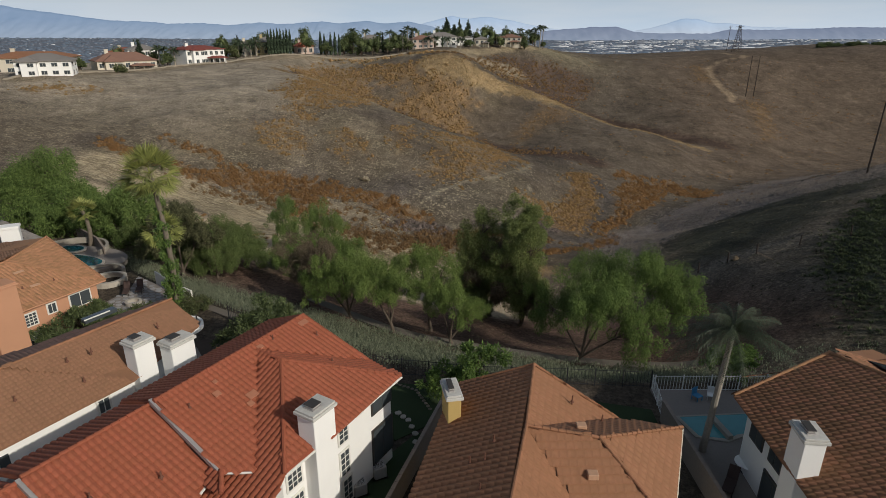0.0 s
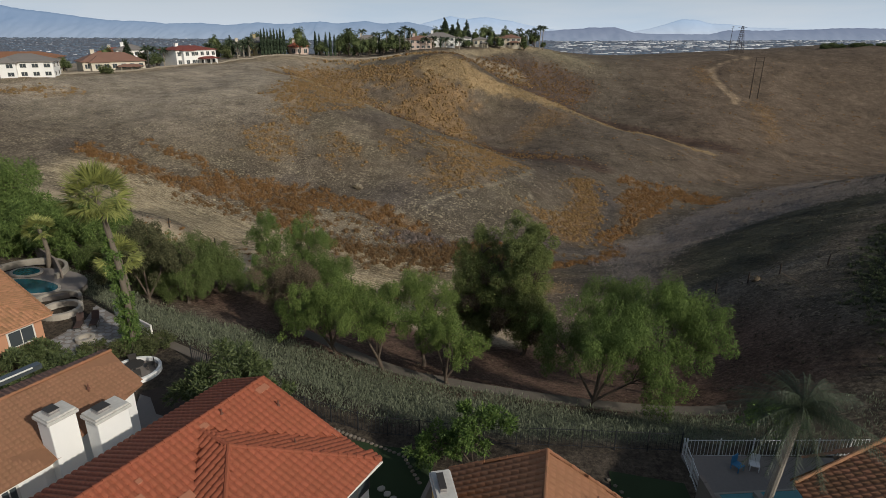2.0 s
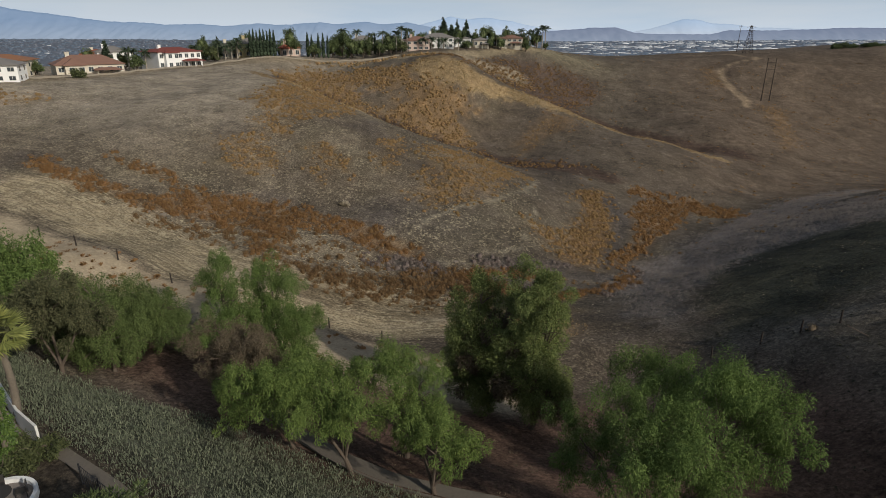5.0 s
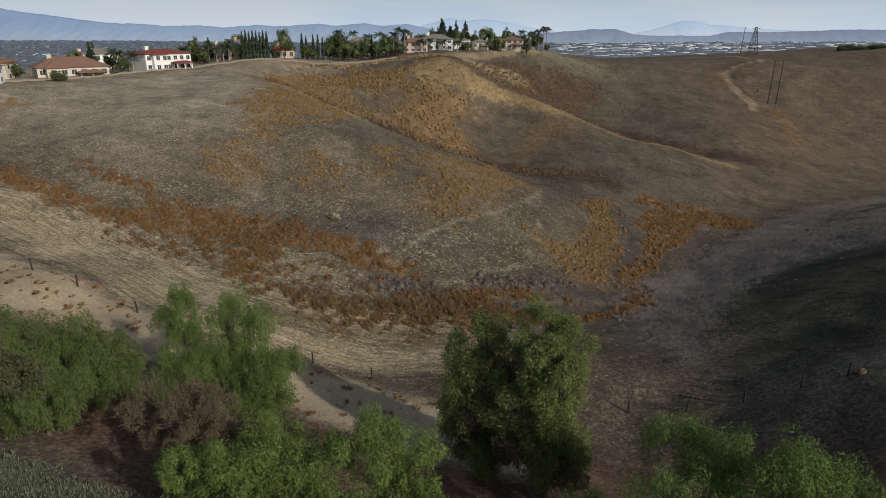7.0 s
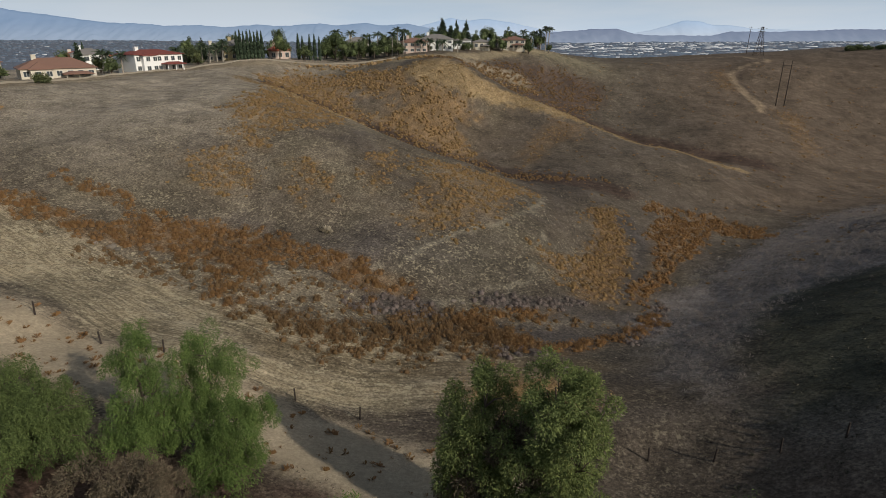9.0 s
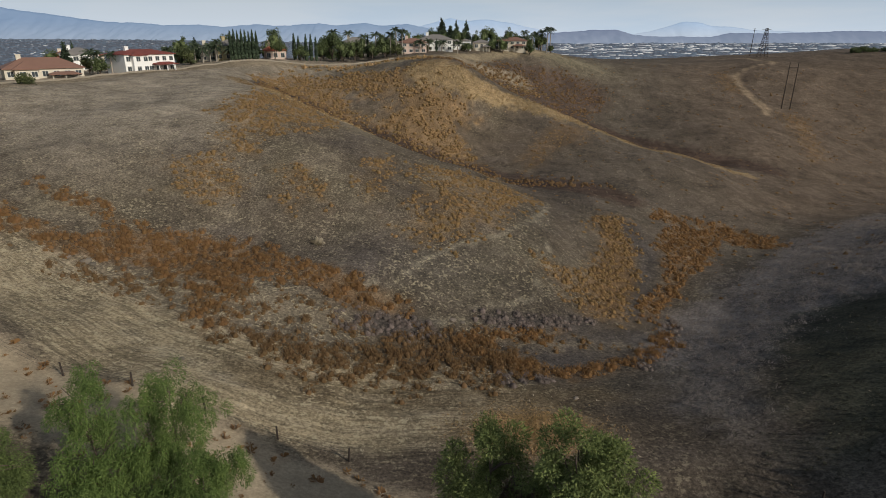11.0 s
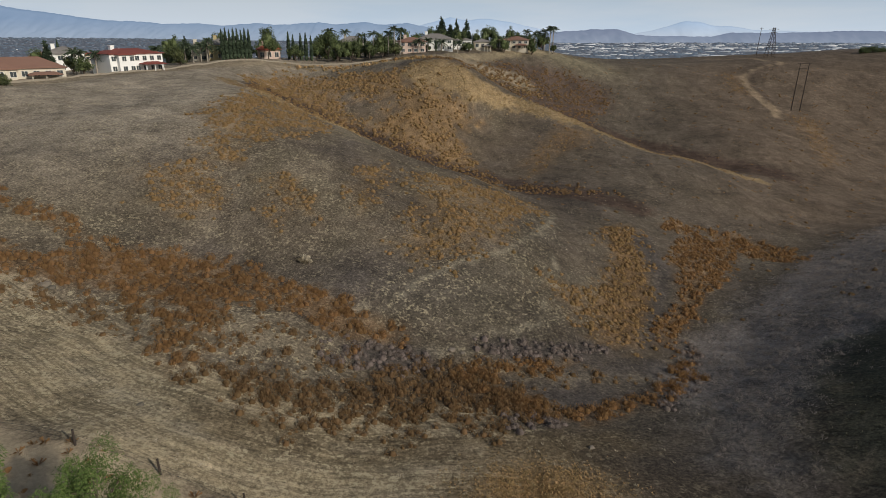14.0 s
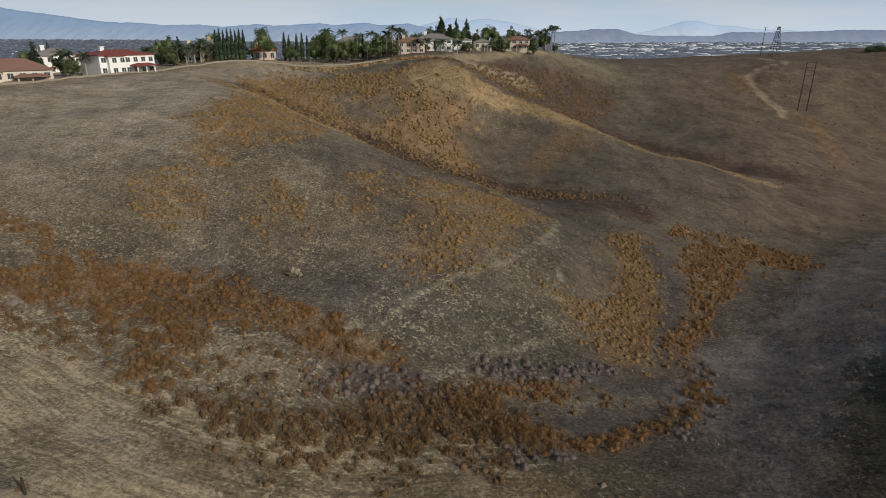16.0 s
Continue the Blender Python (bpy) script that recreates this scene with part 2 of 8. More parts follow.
LEAF_DRY = material("dry_brown_leaf", (0.158, 0.124, 0.078), 0.9, 0.3, 1.2, 0.35, 0.0, island=0.4, translucent=0.15)
LEAF_BRIGHT = material("bright_shrub_leaf", (0.12, 0.19, 0.045), 0.55, 0.3, 1.5, 0.4, 0.0, island=0.4, translucent=0.25)
LEAF_PALM = material("palm_frond", (0.27, 0.29, 0.085), 0.55, 0.3, 1.5, 0.4, 0.0, island=0.35, translucent=0.2)
LEAF_PALM_GREY = material("grey_green_palm_frond", (0.072, 0.092, 0.052), 0.5, 0.3, 1.5, 0.4, 0.0, island=0.35, translucent=0.2)
LEAF_PALM_DARK = material("dark_palm_frond", (0.062, 0.084, 0.044), 0.5, 0.3, 1.5, 0.4, 0.0, island=0.35, translucent=0.15)
SAGE = material("grey_green_sage", (0.228, 0.252, 0.168), 0.85, 0.35, 1.5, 0.18, 0.0, island=0.25, second=(0.145, 0.158, 0.104), translucent=0.3, spec=0.1)
BRUSH_RUST = material("rust_brush", (0.300, 0.170, 0.074), 0.95, 0.35, 1.2, 0.10, 0.0, island=0.14, second=(0.175, 0.110, 0.058), translucent=0.35, spec=0.05)
BRUSH_BROWN = material("brown_brush", (0.240, 0.150, 0.075), 0.95, 0.35, 1.2, 0.10, 0.0, island=0.14, second=(0.138, 0.094, 0.052), translucent=0.35, spec=0.05)
BRUSH_GOLD = material("gold_brush", (0.284, 0.184, 0.086), 0.95, 0.3, 1.5, 0.12, 0.0, island=0.16, second=(0.190, 0.120, 0.058), translucent=0.25, spec=0.05)
CREST_GOLD = material("crest_gold_brush", (0.36, 0.262, 0.135), 0.95, 0.3, 1.5, 0.12, 0.0, island=0.22, second=(0.25, 0.175, 0.09), translucent=0.2, spec=0.05)
BUSH_GREY = material("lavender_grey_bush", (0.205, 0.165, 0.142), 0.95, 0.3, 1.5, 0.12, 0.0, island=0.25, translucent=0.2, spec=0.05)
BRUSH_GREY = material("grey_weed", (0.165, 0.137, 0.115), 0.95, 0.3, 1.5, 0.12, 0.0, island=0.3, translucent=0.2, spec=0.05)
STRAW = material("straw_tuft", (0.43, 0.365, 0.255), 0.9, 0.3, 1.5, 0.12, 0.0, island=0.3)
PURPLE_GRASS = material("tall_grey_grass", (0.350, 0.300, 0.260), 0.9, 0.3, 1.5, 0.12, 0.0, island=0.3, translucent=0.45, spec=0.05)
WEED_DARK = material("dark_weed", (0.080, 0.078, 0.052), 0.9, 0.3, 1.5, 0.12, 0.0, island=0.35, translucent=0.3)
STONE_EDGE = material("dull_edging_stone", (0.21, 0.175, 0.135), 0.9, 0.3, 5, 0.6, 0.3, random_object=0.3)
STONE_PALE = material("pale_stone", (0.40, 0.36, 0.30), 0.9, 0.25, 5, 0.6, 0.3, random_object=0.2)
FABRIC_DARK = material("brown_cushion", (0.07, 0.045, 0.038), 0.9, 0.2, 20, 1, 0.1)
PLASTIC_BLUE = material("blue_plastic", (0.05, 0.22, 0.40), 0.5, 0.1, 10, 1, 0.02)
SOLAR = material("solar_glass", (0.015, 0.018, 0.03), 0.15, 0.2, 4, 0.5, 0.0, spec=0.5)
ORANGE_STRAW = material("orange_straw", (0.44, 0.295, 0.135), 0.9, 0.3, 1.5, 0.12, 0.0, island=0.3)
IVY_DARK = material("dark_bank_shrub", (0.068, 0.088, 0.040), 0.7, 0.3, 1.5, 0.3, 0.0, island=0.4, translucent=0.3)
RIM = material("mesa_rim_block", (0.30, 0.26, 0.20), 0.9, 0.2, 3, 0.3, 0.1)
# ranges glow bluish: distance haze put into the material, not the air
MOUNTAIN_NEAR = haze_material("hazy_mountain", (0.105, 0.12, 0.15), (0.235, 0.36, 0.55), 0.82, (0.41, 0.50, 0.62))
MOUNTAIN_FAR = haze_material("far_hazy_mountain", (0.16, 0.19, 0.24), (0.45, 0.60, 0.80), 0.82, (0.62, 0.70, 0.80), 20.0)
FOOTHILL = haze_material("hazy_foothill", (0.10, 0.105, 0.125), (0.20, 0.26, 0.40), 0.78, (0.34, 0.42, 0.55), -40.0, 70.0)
# roofs and trees of the valley also glow faintly, as painted haze
TOWN_WHITE = haze_material("hazy_white_roof", (0.62, 0.62, 0.62), (0.5, 0.55, 0.62), 0.22)
TOWN_DULL = haze_material("hazy_town_roof", (0.16, 0.16, 0.17), (0.24, 0.30, 0.40), 0.36)
TOWN_TREE = haze_material("hazy_trees", (0.06, 0.07, 0.075), (0.17, 0.22, 0.30), 0.55)

# ---- building helpers ----
SPOT = {}


def thing(name, at, label, category, group="", kind=""):
    """A thing of several parts: an Empty at its base."""
    ob = new(name)
    ob.location = at
    ob.empty_display_size = 0.3
    SPOT[ob.name] = Vector(at)
    return tagged(ob, label, category, group, kind)


def finish(name, me, mat, parent=None, label=""):
    """Links a mesh given in world coordinates, as a part of parent if there is one."""
    if mat:
        me.materials.append(mat)
    ob = new(name, me)
    if parent is not None:
        base = SPOT[parent.name]
        me.transform(Matrix.Translation(-base))
        ob.parent = parent
        SPOT[ob.name] = base
        if parent.data is not None or parent.parent is not None:
            SPOT[ob.name] = base
    else:
        SPOT[ob.name] = Vector((0, 0, 0))
    if label:
        ob["label"] = label
    return ob


def part(name, bm, mat, parent=None, label=""):
    me = bpy.data.meshes.new(name)
    bm.to_mesh(me)
    bm.free()
    return finish(name, me, mat, parent, label)


def piece(name, me, parent, m):
    """One of many alike pieces: an object of its own on a shared mesh."""
    ob = new(name, me)
    ob.parent = parent
    ob.matrix_local = Matrix.Translation(-SPOT[parent.name]) @ m
    return ob


def mesh_of(name, verts, faces, smooth=False):
    """A mesh from arrays: faces all of three or all of four corners."""
    verts, faces = np.asarray(verts, np.float32), np.asarray(faces, np.int32)
    me = bpy.data.meshes.new(name)
    k = faces.shape[1]
    me.vertices.add(len(verts))
    me.vertices.foreach_set("co", verts.ravel())
    me.loops.add(faces.size)
    me.loops.foreach_set("vertex_index", faces.ravel())
    me.polygons.add(len(faces))
    me.polygons.foreach_set("loop_start", np.arange(0, faces.size, k, dtype=np.int32))
    if smooth:
        me.polygons.foreach_set("use_smooth", np.ones(len(faces), bool))
    me.update(calc_edges=True)
    return me


def spread(template, tris, at, size, turn, tall=None):
    """Copies of a small template laid at many places, as one set of arrays."""
    template, at = np.asarray(template, float), np.asarray(at, float)
    n, k = len(at), len(template)
    size = np.broadcast_to(size, n)
    tall = size if tall is None else np.broadcast_to(tall, n)
    c, s = np.cos(turn), np.sin(turn)
    x = template[None, :, 0] * size[:, None]
    y = template[None, :, 1] * size[:, None]
    v = np.stack([x * c[:, None] - y * s[:, None], x * s[:, None] + y * c[:, None], template[None, :, 2] * tall[:, None]], -1) + at[:, None]
    f = np.asarray(tris)[None] + (np.arange(n) * k)[:, None, None]
    return v.reshape(-1, 3), f.reshape(-1, 3)


def box(bm, x0, x1, y0, y1, z0, z1, m=None, bevel=0.0):
    made = bmesh.ops.create_cube(bm, size=1.0)["verts"]
    t = Matrix.Translation(((x0 + x1) / 2, (y0 + y1) / 2, (z0 + z1) / 2)) @ Matrix.Diagonal((x1 - x0, y1 - y0, z1 - z0, 1))
    bmesh.ops.transform(bm, matrix=(m @ t) if m else t, verts=made)
    if bevel:
        edges = list({e for v in made for e in v.link_edges})
        bmesh.ops.bevel(bm, geom=edges, offset=bevel, segments=1, affect="EDGES")
    return bm


def tube(bm, points, radii, sides=8, cap=True):
    """A round bar along points, with a radius at each."""
    rings = []
    pts = [Vector(p) for p in points]
    for i, p in enumerate(pts):
        ahead = (pts[min(i + 1, len(pts) - 1)] - pts[max(i - 1, 0)]).normalized()
        side = ahead.cross(Vector((0.31, 0.2, 1))) if abs(ahead.z) < 0.9 else ahead.cross(Vector((1, 0.1, 0)))
        side.normalize()
        up = side.cross(ahead)
        rings.append([bm.verts.new(p + radii[i] * (math.cos(a) * side + math.sin(a) * up)) for a in (2 * math.pi * j / sides for j in range(sides))])
    for a, b in zip(rings, rings[1:]):
        for j in range(sides):
            bm.faces.new((a[j], a[(j + 1) % sides], b[(j + 1) % sides], b[j]))
    if cap:
        bm.faces.new(rings[0][::-1])
        bm.faces.new(rings[-1])
    return bm


def slab(bm, corners, thick):
    """A flat polygon with thickness below it."""
    top = [bm.verts.new(c) for c in corners]
    low = [bm.verts.new(Vector(c) - Vector((0, 0, thick))) for c in corners]
    bm.faces.new(top)
    bm.faces.new(low[::-1])
    n = len(top)
    for i in range(n):
        bm.faces.new((top[i], low[i], low[(i + 1) % n], top[(i + 1) % n]))
    return bm


def along(points, step):
    """Places every step metres along a polyline, with the heading at each."""
    out = []
    pts = [Vector(p) for p in points]
    for a, b in zip(pts, pts[1:]):
        n = max(1, round((b - a).length / step))
        out += [(a.lerp(b, i / n), math.atan2(b.y - a.y, b.x - a.x)) for i in range(n)]
    out.append((pts[-1], out[-1][1]))
    return out


def line_distance(x, y, pts):
    """Distance of places x, y to a polyline on the plan."""
    best = np.full(np.shape(x), 1e9)
    for (ax, ay), (bx, by) in zip(pts, pts[1:]):
        dx, dy = bx - ax, by - ay
        t = np.clip(((x - ax) * dx + (y - ay) * dy) / (dx * dx + dy * dy), 0, 1)
        best = np.minimum(best, np.hypot(x - ax - t * dx, y - ay - t * dy))
    return best


def inside(x, y, poly):
    """Which of the places lie within a polygon on the plan."""
    x, y = np.asarray(x, float), np.asarray(y, float)
    hit = np.zeros(x.shape, bool)
    for (ax, ay), (bx, by) in zip(poly, poly[1:] + poly[:1]):
        if ay != by:
            hit ^= ((ay > y) != (by > y)) & (x < (bx - ax) * (y - ay) / (by - ay) + ax)
    return hit
# ---- lie of the land: crests, gullies and benches (x, y, z) ----
LOTS = [(-60, -40, 5.8), (0, -40, 5.8), (60, -40, 5.8), (-60, 10, 5.8), (0, 10, 5.8), (60, 10, 7), (-40, 30, 5.8), (-20, 38, 5.8), (0, 36, 5.8),
        (15, 36, 5.9), (30, 34, 6.2), (-60, 45, 6.0), (-40, 56, 6.2), (-52, 70, 6.2), (-28, 54, 6.0), (-8, 42, 5.6), (6, 41, 5.6), (20, 42, 5.6)]
BANK = [(-24, 60, 3.6), (-9, 51, 3.6), (4, 48, 3.4), (18, 48, 3.0), (30, 48, 4.5), (-34, 67, 3.8), (-14, 65, 0.2), (-6, 60.5, 0.0), (2, 57.5, 0.0), (12, 55.5, -0.3),
        (23, 54, 0.2), (-30, 74, 1.8), (-60, 84, 4.5)]
RIGHT_SPUR = [(38, 60, 5.6), (35, 66, 1.8), (41, 72, 3.2), (50.7, 75.4, 5.6), (40, 84.5, -0.2), (43.6, 83.6, 1.4), (36.5, 85.8, -2.6), (59, 116, -2.3), (75, 95, 8),
              (97.5, 142.6, 0.4), (58.5, 127, -7), (44, 124, -9.8), (69.5, 155, -11), (104, 190, -13.2), (140, 160, 4), (130, 100, 16), (90, 40, 12), (160, 215, -14)]
HOLLOW = [(5, 76, -5.5), (-2, 93, -7.6), (-10, 102, -8.4), (18, 92, -7.4), (20, 89, -8.4), (-17, 95.5, -6.2), (6, 113, -9.8), (16, 121, -11.2), (31, 124, -12.6), (45, 142, -16),
          (61, 175, -16.6), (58, 190, -16), (84, 192, -18), (25, 74, -4.5), (-15, 78, -2.8), (110, 225, -20), (150, 260, -23), (220, 300, -25)]
WEST_FIELD = [(-31.6, 96.9, -1.2), (-47, 99.4, 2.2), (-43, 98.8, -0.2), (-26, 112, -4.6), (-40, 116.6, -3.4), (-55, 117, 0), (-31.4, 123.8, -2.8), (-68, 127, 3.5), (-55, 128, 0),
              (-67, 143, 5.5), (-52.7, 153.7, 6.4), (-40, 148, 0.2), (-31, 150, 1.7), (-30, 170, 8.4), (-23.6, 143.6, -2.6), (-14.8, 136, -3.2), (-9.3, 129.7, -7),
              (0, 127, -8.9), (14, 137, -9), (32, 153.4, -14), (-96, 175, 13.5), (-71, 177, 14.2), (-90, 120, 7), (-110, 80, 10)]
CREST_ONE = [(-75, 258, 17.5), (-57, 231, 16.2), (-45, 225, 12.4), (-35, 226, 7.1), (-24, 226, 2.3), (-13, 219, -0.9), (-3, 213, -3.1), (7, 204, -3.3), (18, 192, -6.2), (-85, 215, 16.3), (-100, 218, 17.4),
             (-28, 191, 10.2), (-12, 178, 5.4), (3.4, 167, 0.4), (12, 154.4, -4.6)]
GULLY_ONE = [(-66, 281, 14), (-48, 252, 7.5), (-30, 246, 0.0), (-12, 236, -5.0), (4, 227, -8.0), (20, 217, -10), (30, 229, -8.5), (39, 202, -9.6), (43, 186, -11.8), (-36, 268, 12), (-14, 256, 4)]
CREST_TWO = [(-24, 290, 20), (0, 276, 20), (12, 284, 15.5), (31, 282, 7), (50, 278, 0.2), (71, 265, -7.2), (80, 263, -8.4), (92, 262, -11.4), (106, 258, -15), (84, 238, -10.5), (98, 246, -15), (108, 240, -17), (9, 267, 3.9)]
EAST_HILL = [(20, 312, 8), (38, 306, 0), (62, 296, -9), (100, 283, -16), (72, 357, -1.2), (117, 314, -9), (121, 299, -11.7), (190, 331, -16.7), (160, 356, -4.6), (175, 366, -3.9), (54, 391, 20.5),
             (128, 417, 13.7), (168, 415, 10), (172, 416, 12), (215, 395, 2), (230, 470, 19), (300, 430, 18), (300, 350, -8)]
MESA = [(-118, 184, 18.5), (-136, 226, 18.4), (-117, 253, 18.8), (-108, 278, 19), (-75, 290, 20), (-40, 330, 20.5), (0, 330, 22), (40, 380, 21.5), (-120, 350, 19), (-180, 260, 17),
        (-40, 420, 20), (60, 450, 19), (150, 480, 15), (260, 520, 20), (-160, 130, 14)]
KNOTS = np.array(LOTS + BANK + RIGHT_SPUR + HOLLOW + WEST_FIELD + CREST_ONE + GULLY_ONE + CREST_TWO + EAST_HILL + MESA, float)


def bend(r2):
    return np.where(r2 > 1e-9, 0.5 * r2 * np.log(np.maximum(r2, 1e-9)), 0.0)


def spline_weights():
    """A thin sheet bent over the crests and gullies."""
    p, n = KNOTS[:, :2] / 100, len(KNOTS)
    k = bend(((p[:, None] - p[None]) ** 2).sum(-1)) + 0.0004 * np.eye(n)
    q = np.c_[np.ones(n), p]
    a = np.block([[k, q], [q.T, np.zeros((3, 3))]])
    return np.linalg.solve(a, np.r_[KNOTS[:, 2], 0, 0, 0])


WEIGHTS = spline_weights()


def ease(a, b, v):
    s = np.clip((np.asarray(v, float) - a) / (b - a), 0, 1)
    return s * s * (3 - 2 * s)


def wave(x, y, size, seed=0.0):
    """Smooth uneven waves of about the given size, from -1 to 1."""
    x, y = np.asarray(x, float) / size, np.asarray(y, float) / size
    v = np.sin(x * 5.1 + 1.7 * np.sin(y * 3.3 + seed) + seed) + np.sin(y * 4.7 + 1.9 * np.sin(x * 2.9 + 2 * seed) + 1.3 * seed)
    v = v + 0.6 * np.sin((x + y) * 9.3 + 2.1 * np.sin((x - y) * 6.1 + seed) + 3 * seed) + 0.6 * np.sin((x - 1.3 * y) * 8.1 + 2.3 * np.sin((x + 0.7 * y) * 7.3 - seed))
    return v / 3.2


def height(x, y):
    """The ground's height at places x, y (arrays or numbers)."""
    x, y = np.broadcast_arrays(np.asarray(x, float), np.asarray(y, float))
    shape, x, y = x.shape, x.ravel(), y.ravel()
    cx, cy = np.clip(x, -190, 310), np.clip(y, -45, 530)
    z = np.empty(len(x))
    for i in range(0, len(x), 20000):
        p = np.c_[cx[i:i + 20000], cy[i:i + 20000]] / 100
        r2 = ((p[:, None] - KNOTS[None, :, :2] / 100) ** 2).sum(-1)
        z[i:i + 20000] = bend(r2) @ WEIGHTS[:len(KNOTS)] + WEIGHTS[-3] + p @ WEIGHTS[-2:]
    wild = ease(75, 110, y + 0.5 * np.abs(x))
    z = z + wild * (0.35 * wave(x, y, 22, 1.0) + 0.12 * wave(x, y, 6, 2.0))
    # level house lots
    lot = 1 - ease(40, 47, y + 0.55 * np.minimum(x, 0) + 0.05 * np.maximum(x, 0))
    lot = lot * (1 - ease(36, 50, x))
    level = 5.8 - 2.6 * (1 - ease(-34, -29, x)) * (1 - ease(47, 52, y))
    z = z * (1 - lot) + level * lot
    # the valley beyond the hills, rising gently to the mountains
    out = np.hypot(np.maximum(np.maximum(-190 - x, x - 310), 0), np.maximum(y - 530, 0))
    far = np.hypot(x, y)
    plain = -60 + 50 * ease(2300, 4700, far)
    f = ease(0, 420, out)
    return (z * (1 - f) + plain * f).reshape(shape)


# ---- what grows where ----
RUST_UPPER = [
    [(-59, 133), (-55, 138), (-49, 141), (-39, 142), (-31, 140), (-20, 135), (-13, 132), (-6, 131), (-7, 127), (-14, 126), (-20, 128), (-27, 129), (-34, 125), (-43, 129), (-50, 129), (-56, 128)],
    [(-59, 133), (-70, 136), (-84, 141), (-86, 137), (-72, 131), (-56, 128)], [(-74, 146), (-62, 141), (-52, 139), (-60, 144)], [(-38, 125), (-34, 126), (-30, 122), (-28, 116), (-31, 114), (-35, 118)]]
RUST_LOWER = [
    [(37, 139), (35.8, 133), (31, 124), (26, 120), (21, 117), (17, 115), (13, 115), (9.6, 115.8), (4, 116), (4, 119), (8, 119), (11.6, 117.5), (15, 116.7), (19, 117.6), (22, 120), (26, 122.6), (30.4, 127.4), (33, 133)],
    [(4.3, 126), (11, 127), (17, 128.4), (16, 126.7), (8, 124), (4.2, 122), (0.5, 120), (0.5, 124.5)]]
RUST_GULLY = [
    [(53, 191), (60, 198), (70, 196), (64.6, 184), (56.7, 170.4), (45, 155), (37, 143), (33, 140.8), (36.8, 149.5), (44, 160), (46.7, 170), (47.5, 177)],
    [(66, 204), (75, 204), (85, 196), (84, 187), (76, 186), (69, 191), (64, 194)], [(52, 199), (58, 206), (63, 203), (58, 197)]]
BROWN_FLOOR = [[(-28, 114), (-23, 116), (-16, 115), (-12, 119), (-6, 122), (1, 124), (7, 122), (11, 120), (13, 117), (8, 114), (5, 110), (1, 113), (-8, 108), (-17, 108), (-22, 110)]]
SPARSE_RUST = [[(-64, 128), (-56, 128), (-43, 129), (-34, 125), (-22, 127), (-14, 125), (-13, 119), (-28, 115), (-40, 119), (-54, 122)], [(2, 127), (12, 126), (22, 127), (28, 128), (26, 126), (14, 123), (4, 124)]]
GOLD_NEAR = [
    [(-57, 189), (-55, 208), (-55, 222), (-45, 219), (-35, 206), (-29, 197), (-33, 183), (-40, 177), (-42, 169), (-44, 161), (-48, 164), (-48, 175)],
    [(-55, 159), (-49, 162), (-44, 160), (-40, 154), (-45, 151), (-50, 152)], [(-34, 163), (-29, 163), (-25, 154), (-28, 152), (-32, 155)], [(-19, 171), (-16, 177), (-12, 173), (-15, 165), (-15, 157), (-18, 159)],
    [(-124, 168), (-108, 173), (-106, 178), (-122, 174)]]
GOLD_NOSE = [
    [(-11, 169), (-5, 183), (8, 192), (20, 190), (15, 174), (8, 157), (0, 147), (-5, 145), (-9, 149), (-6, 158)],
    [(35, 186), (43, 190), (42, 182), (39, 164), (35.2, 152.4), (29.3, 139), (22.9, 135), (22.2, 139), (20.6, 142), (15.6, 146.7), (17, 150.3), (25.7, 154), (30.6, 161), (33.3, 170)]]
GOLD_FAR = [
    [(-76, 276), (-65, 290), (-43, 288), (-31, 274), (-42, 271), (-39, 262), (-30, 250), (-38, 246), (-48, 250), (-61, 258), (-70, 266)],
    [(-26, 250), (-29, 256), (-21, 260), (-16, 268), (-9, 272), (-1, 267), (8, 266), (-1, 256), (5, 248), (8, 235), (-1, 238), (-11, 242), (-20, 245)]]
GOLD_FAR.append([(-43, 294), (-17, 279), (-16, 266), (-33, 266), (-40, 271)])
GOLD_THIN = [
    [(38, 269), (50, 268), (43, 253), (36, 252), (27, 237), (23, 233), (23, 246)],
    [(165, 357), (179, 356), (159, 302), (149, 292), (157, 319)], [(157, 420), (163, 411), (156, 381), (148, 383)]]
GREY_BUSH = [
    [(4.5, 130.3), (11.5, 131.7), (18.8, 133.3), (24.2, 134.5), (22, 131.7), (13, 127.9), (4.4, 126.6)], [(39.6, 143.4), (39.2, 138.6), (34.7, 127.6), (31.2, 122.3), (27.4, 118.5), (27.2, 120.8), (31.2, 123.8), (35.8, 132.7), (37.9, 140)],
    [(6, 114.6), (10, 114.8), (14, 114.5), (12.4, 112), (6.9, 111)], [(-17, 124), (-11, 127), (-2, 127), (-2, 123), (-10, 121), (-16, 121)]]
PALE_FLECKS = [
    [(15, 182), (24, 187), (22, 170), (16, 155), (10, 152)], [(-7, 144), (10, 154), (28, 159), (24, 141), (13, 133), (1, 131), (-13, 131)], [(-34, 130), (-28, 133), (-23, 129), (-22, 123), (-28, 125)],
    [(-26, 119), (-19, 120), (-10, 122), (-11, 118), (-18, 116)], [(-70, 146), (-50, 146), (-49, 140), (-57, 140)], [(-44, 150), (-39, 150), (-39, 148)], [(-12, 170), (-2, 172), (-4, 164), (-10, 164)]]
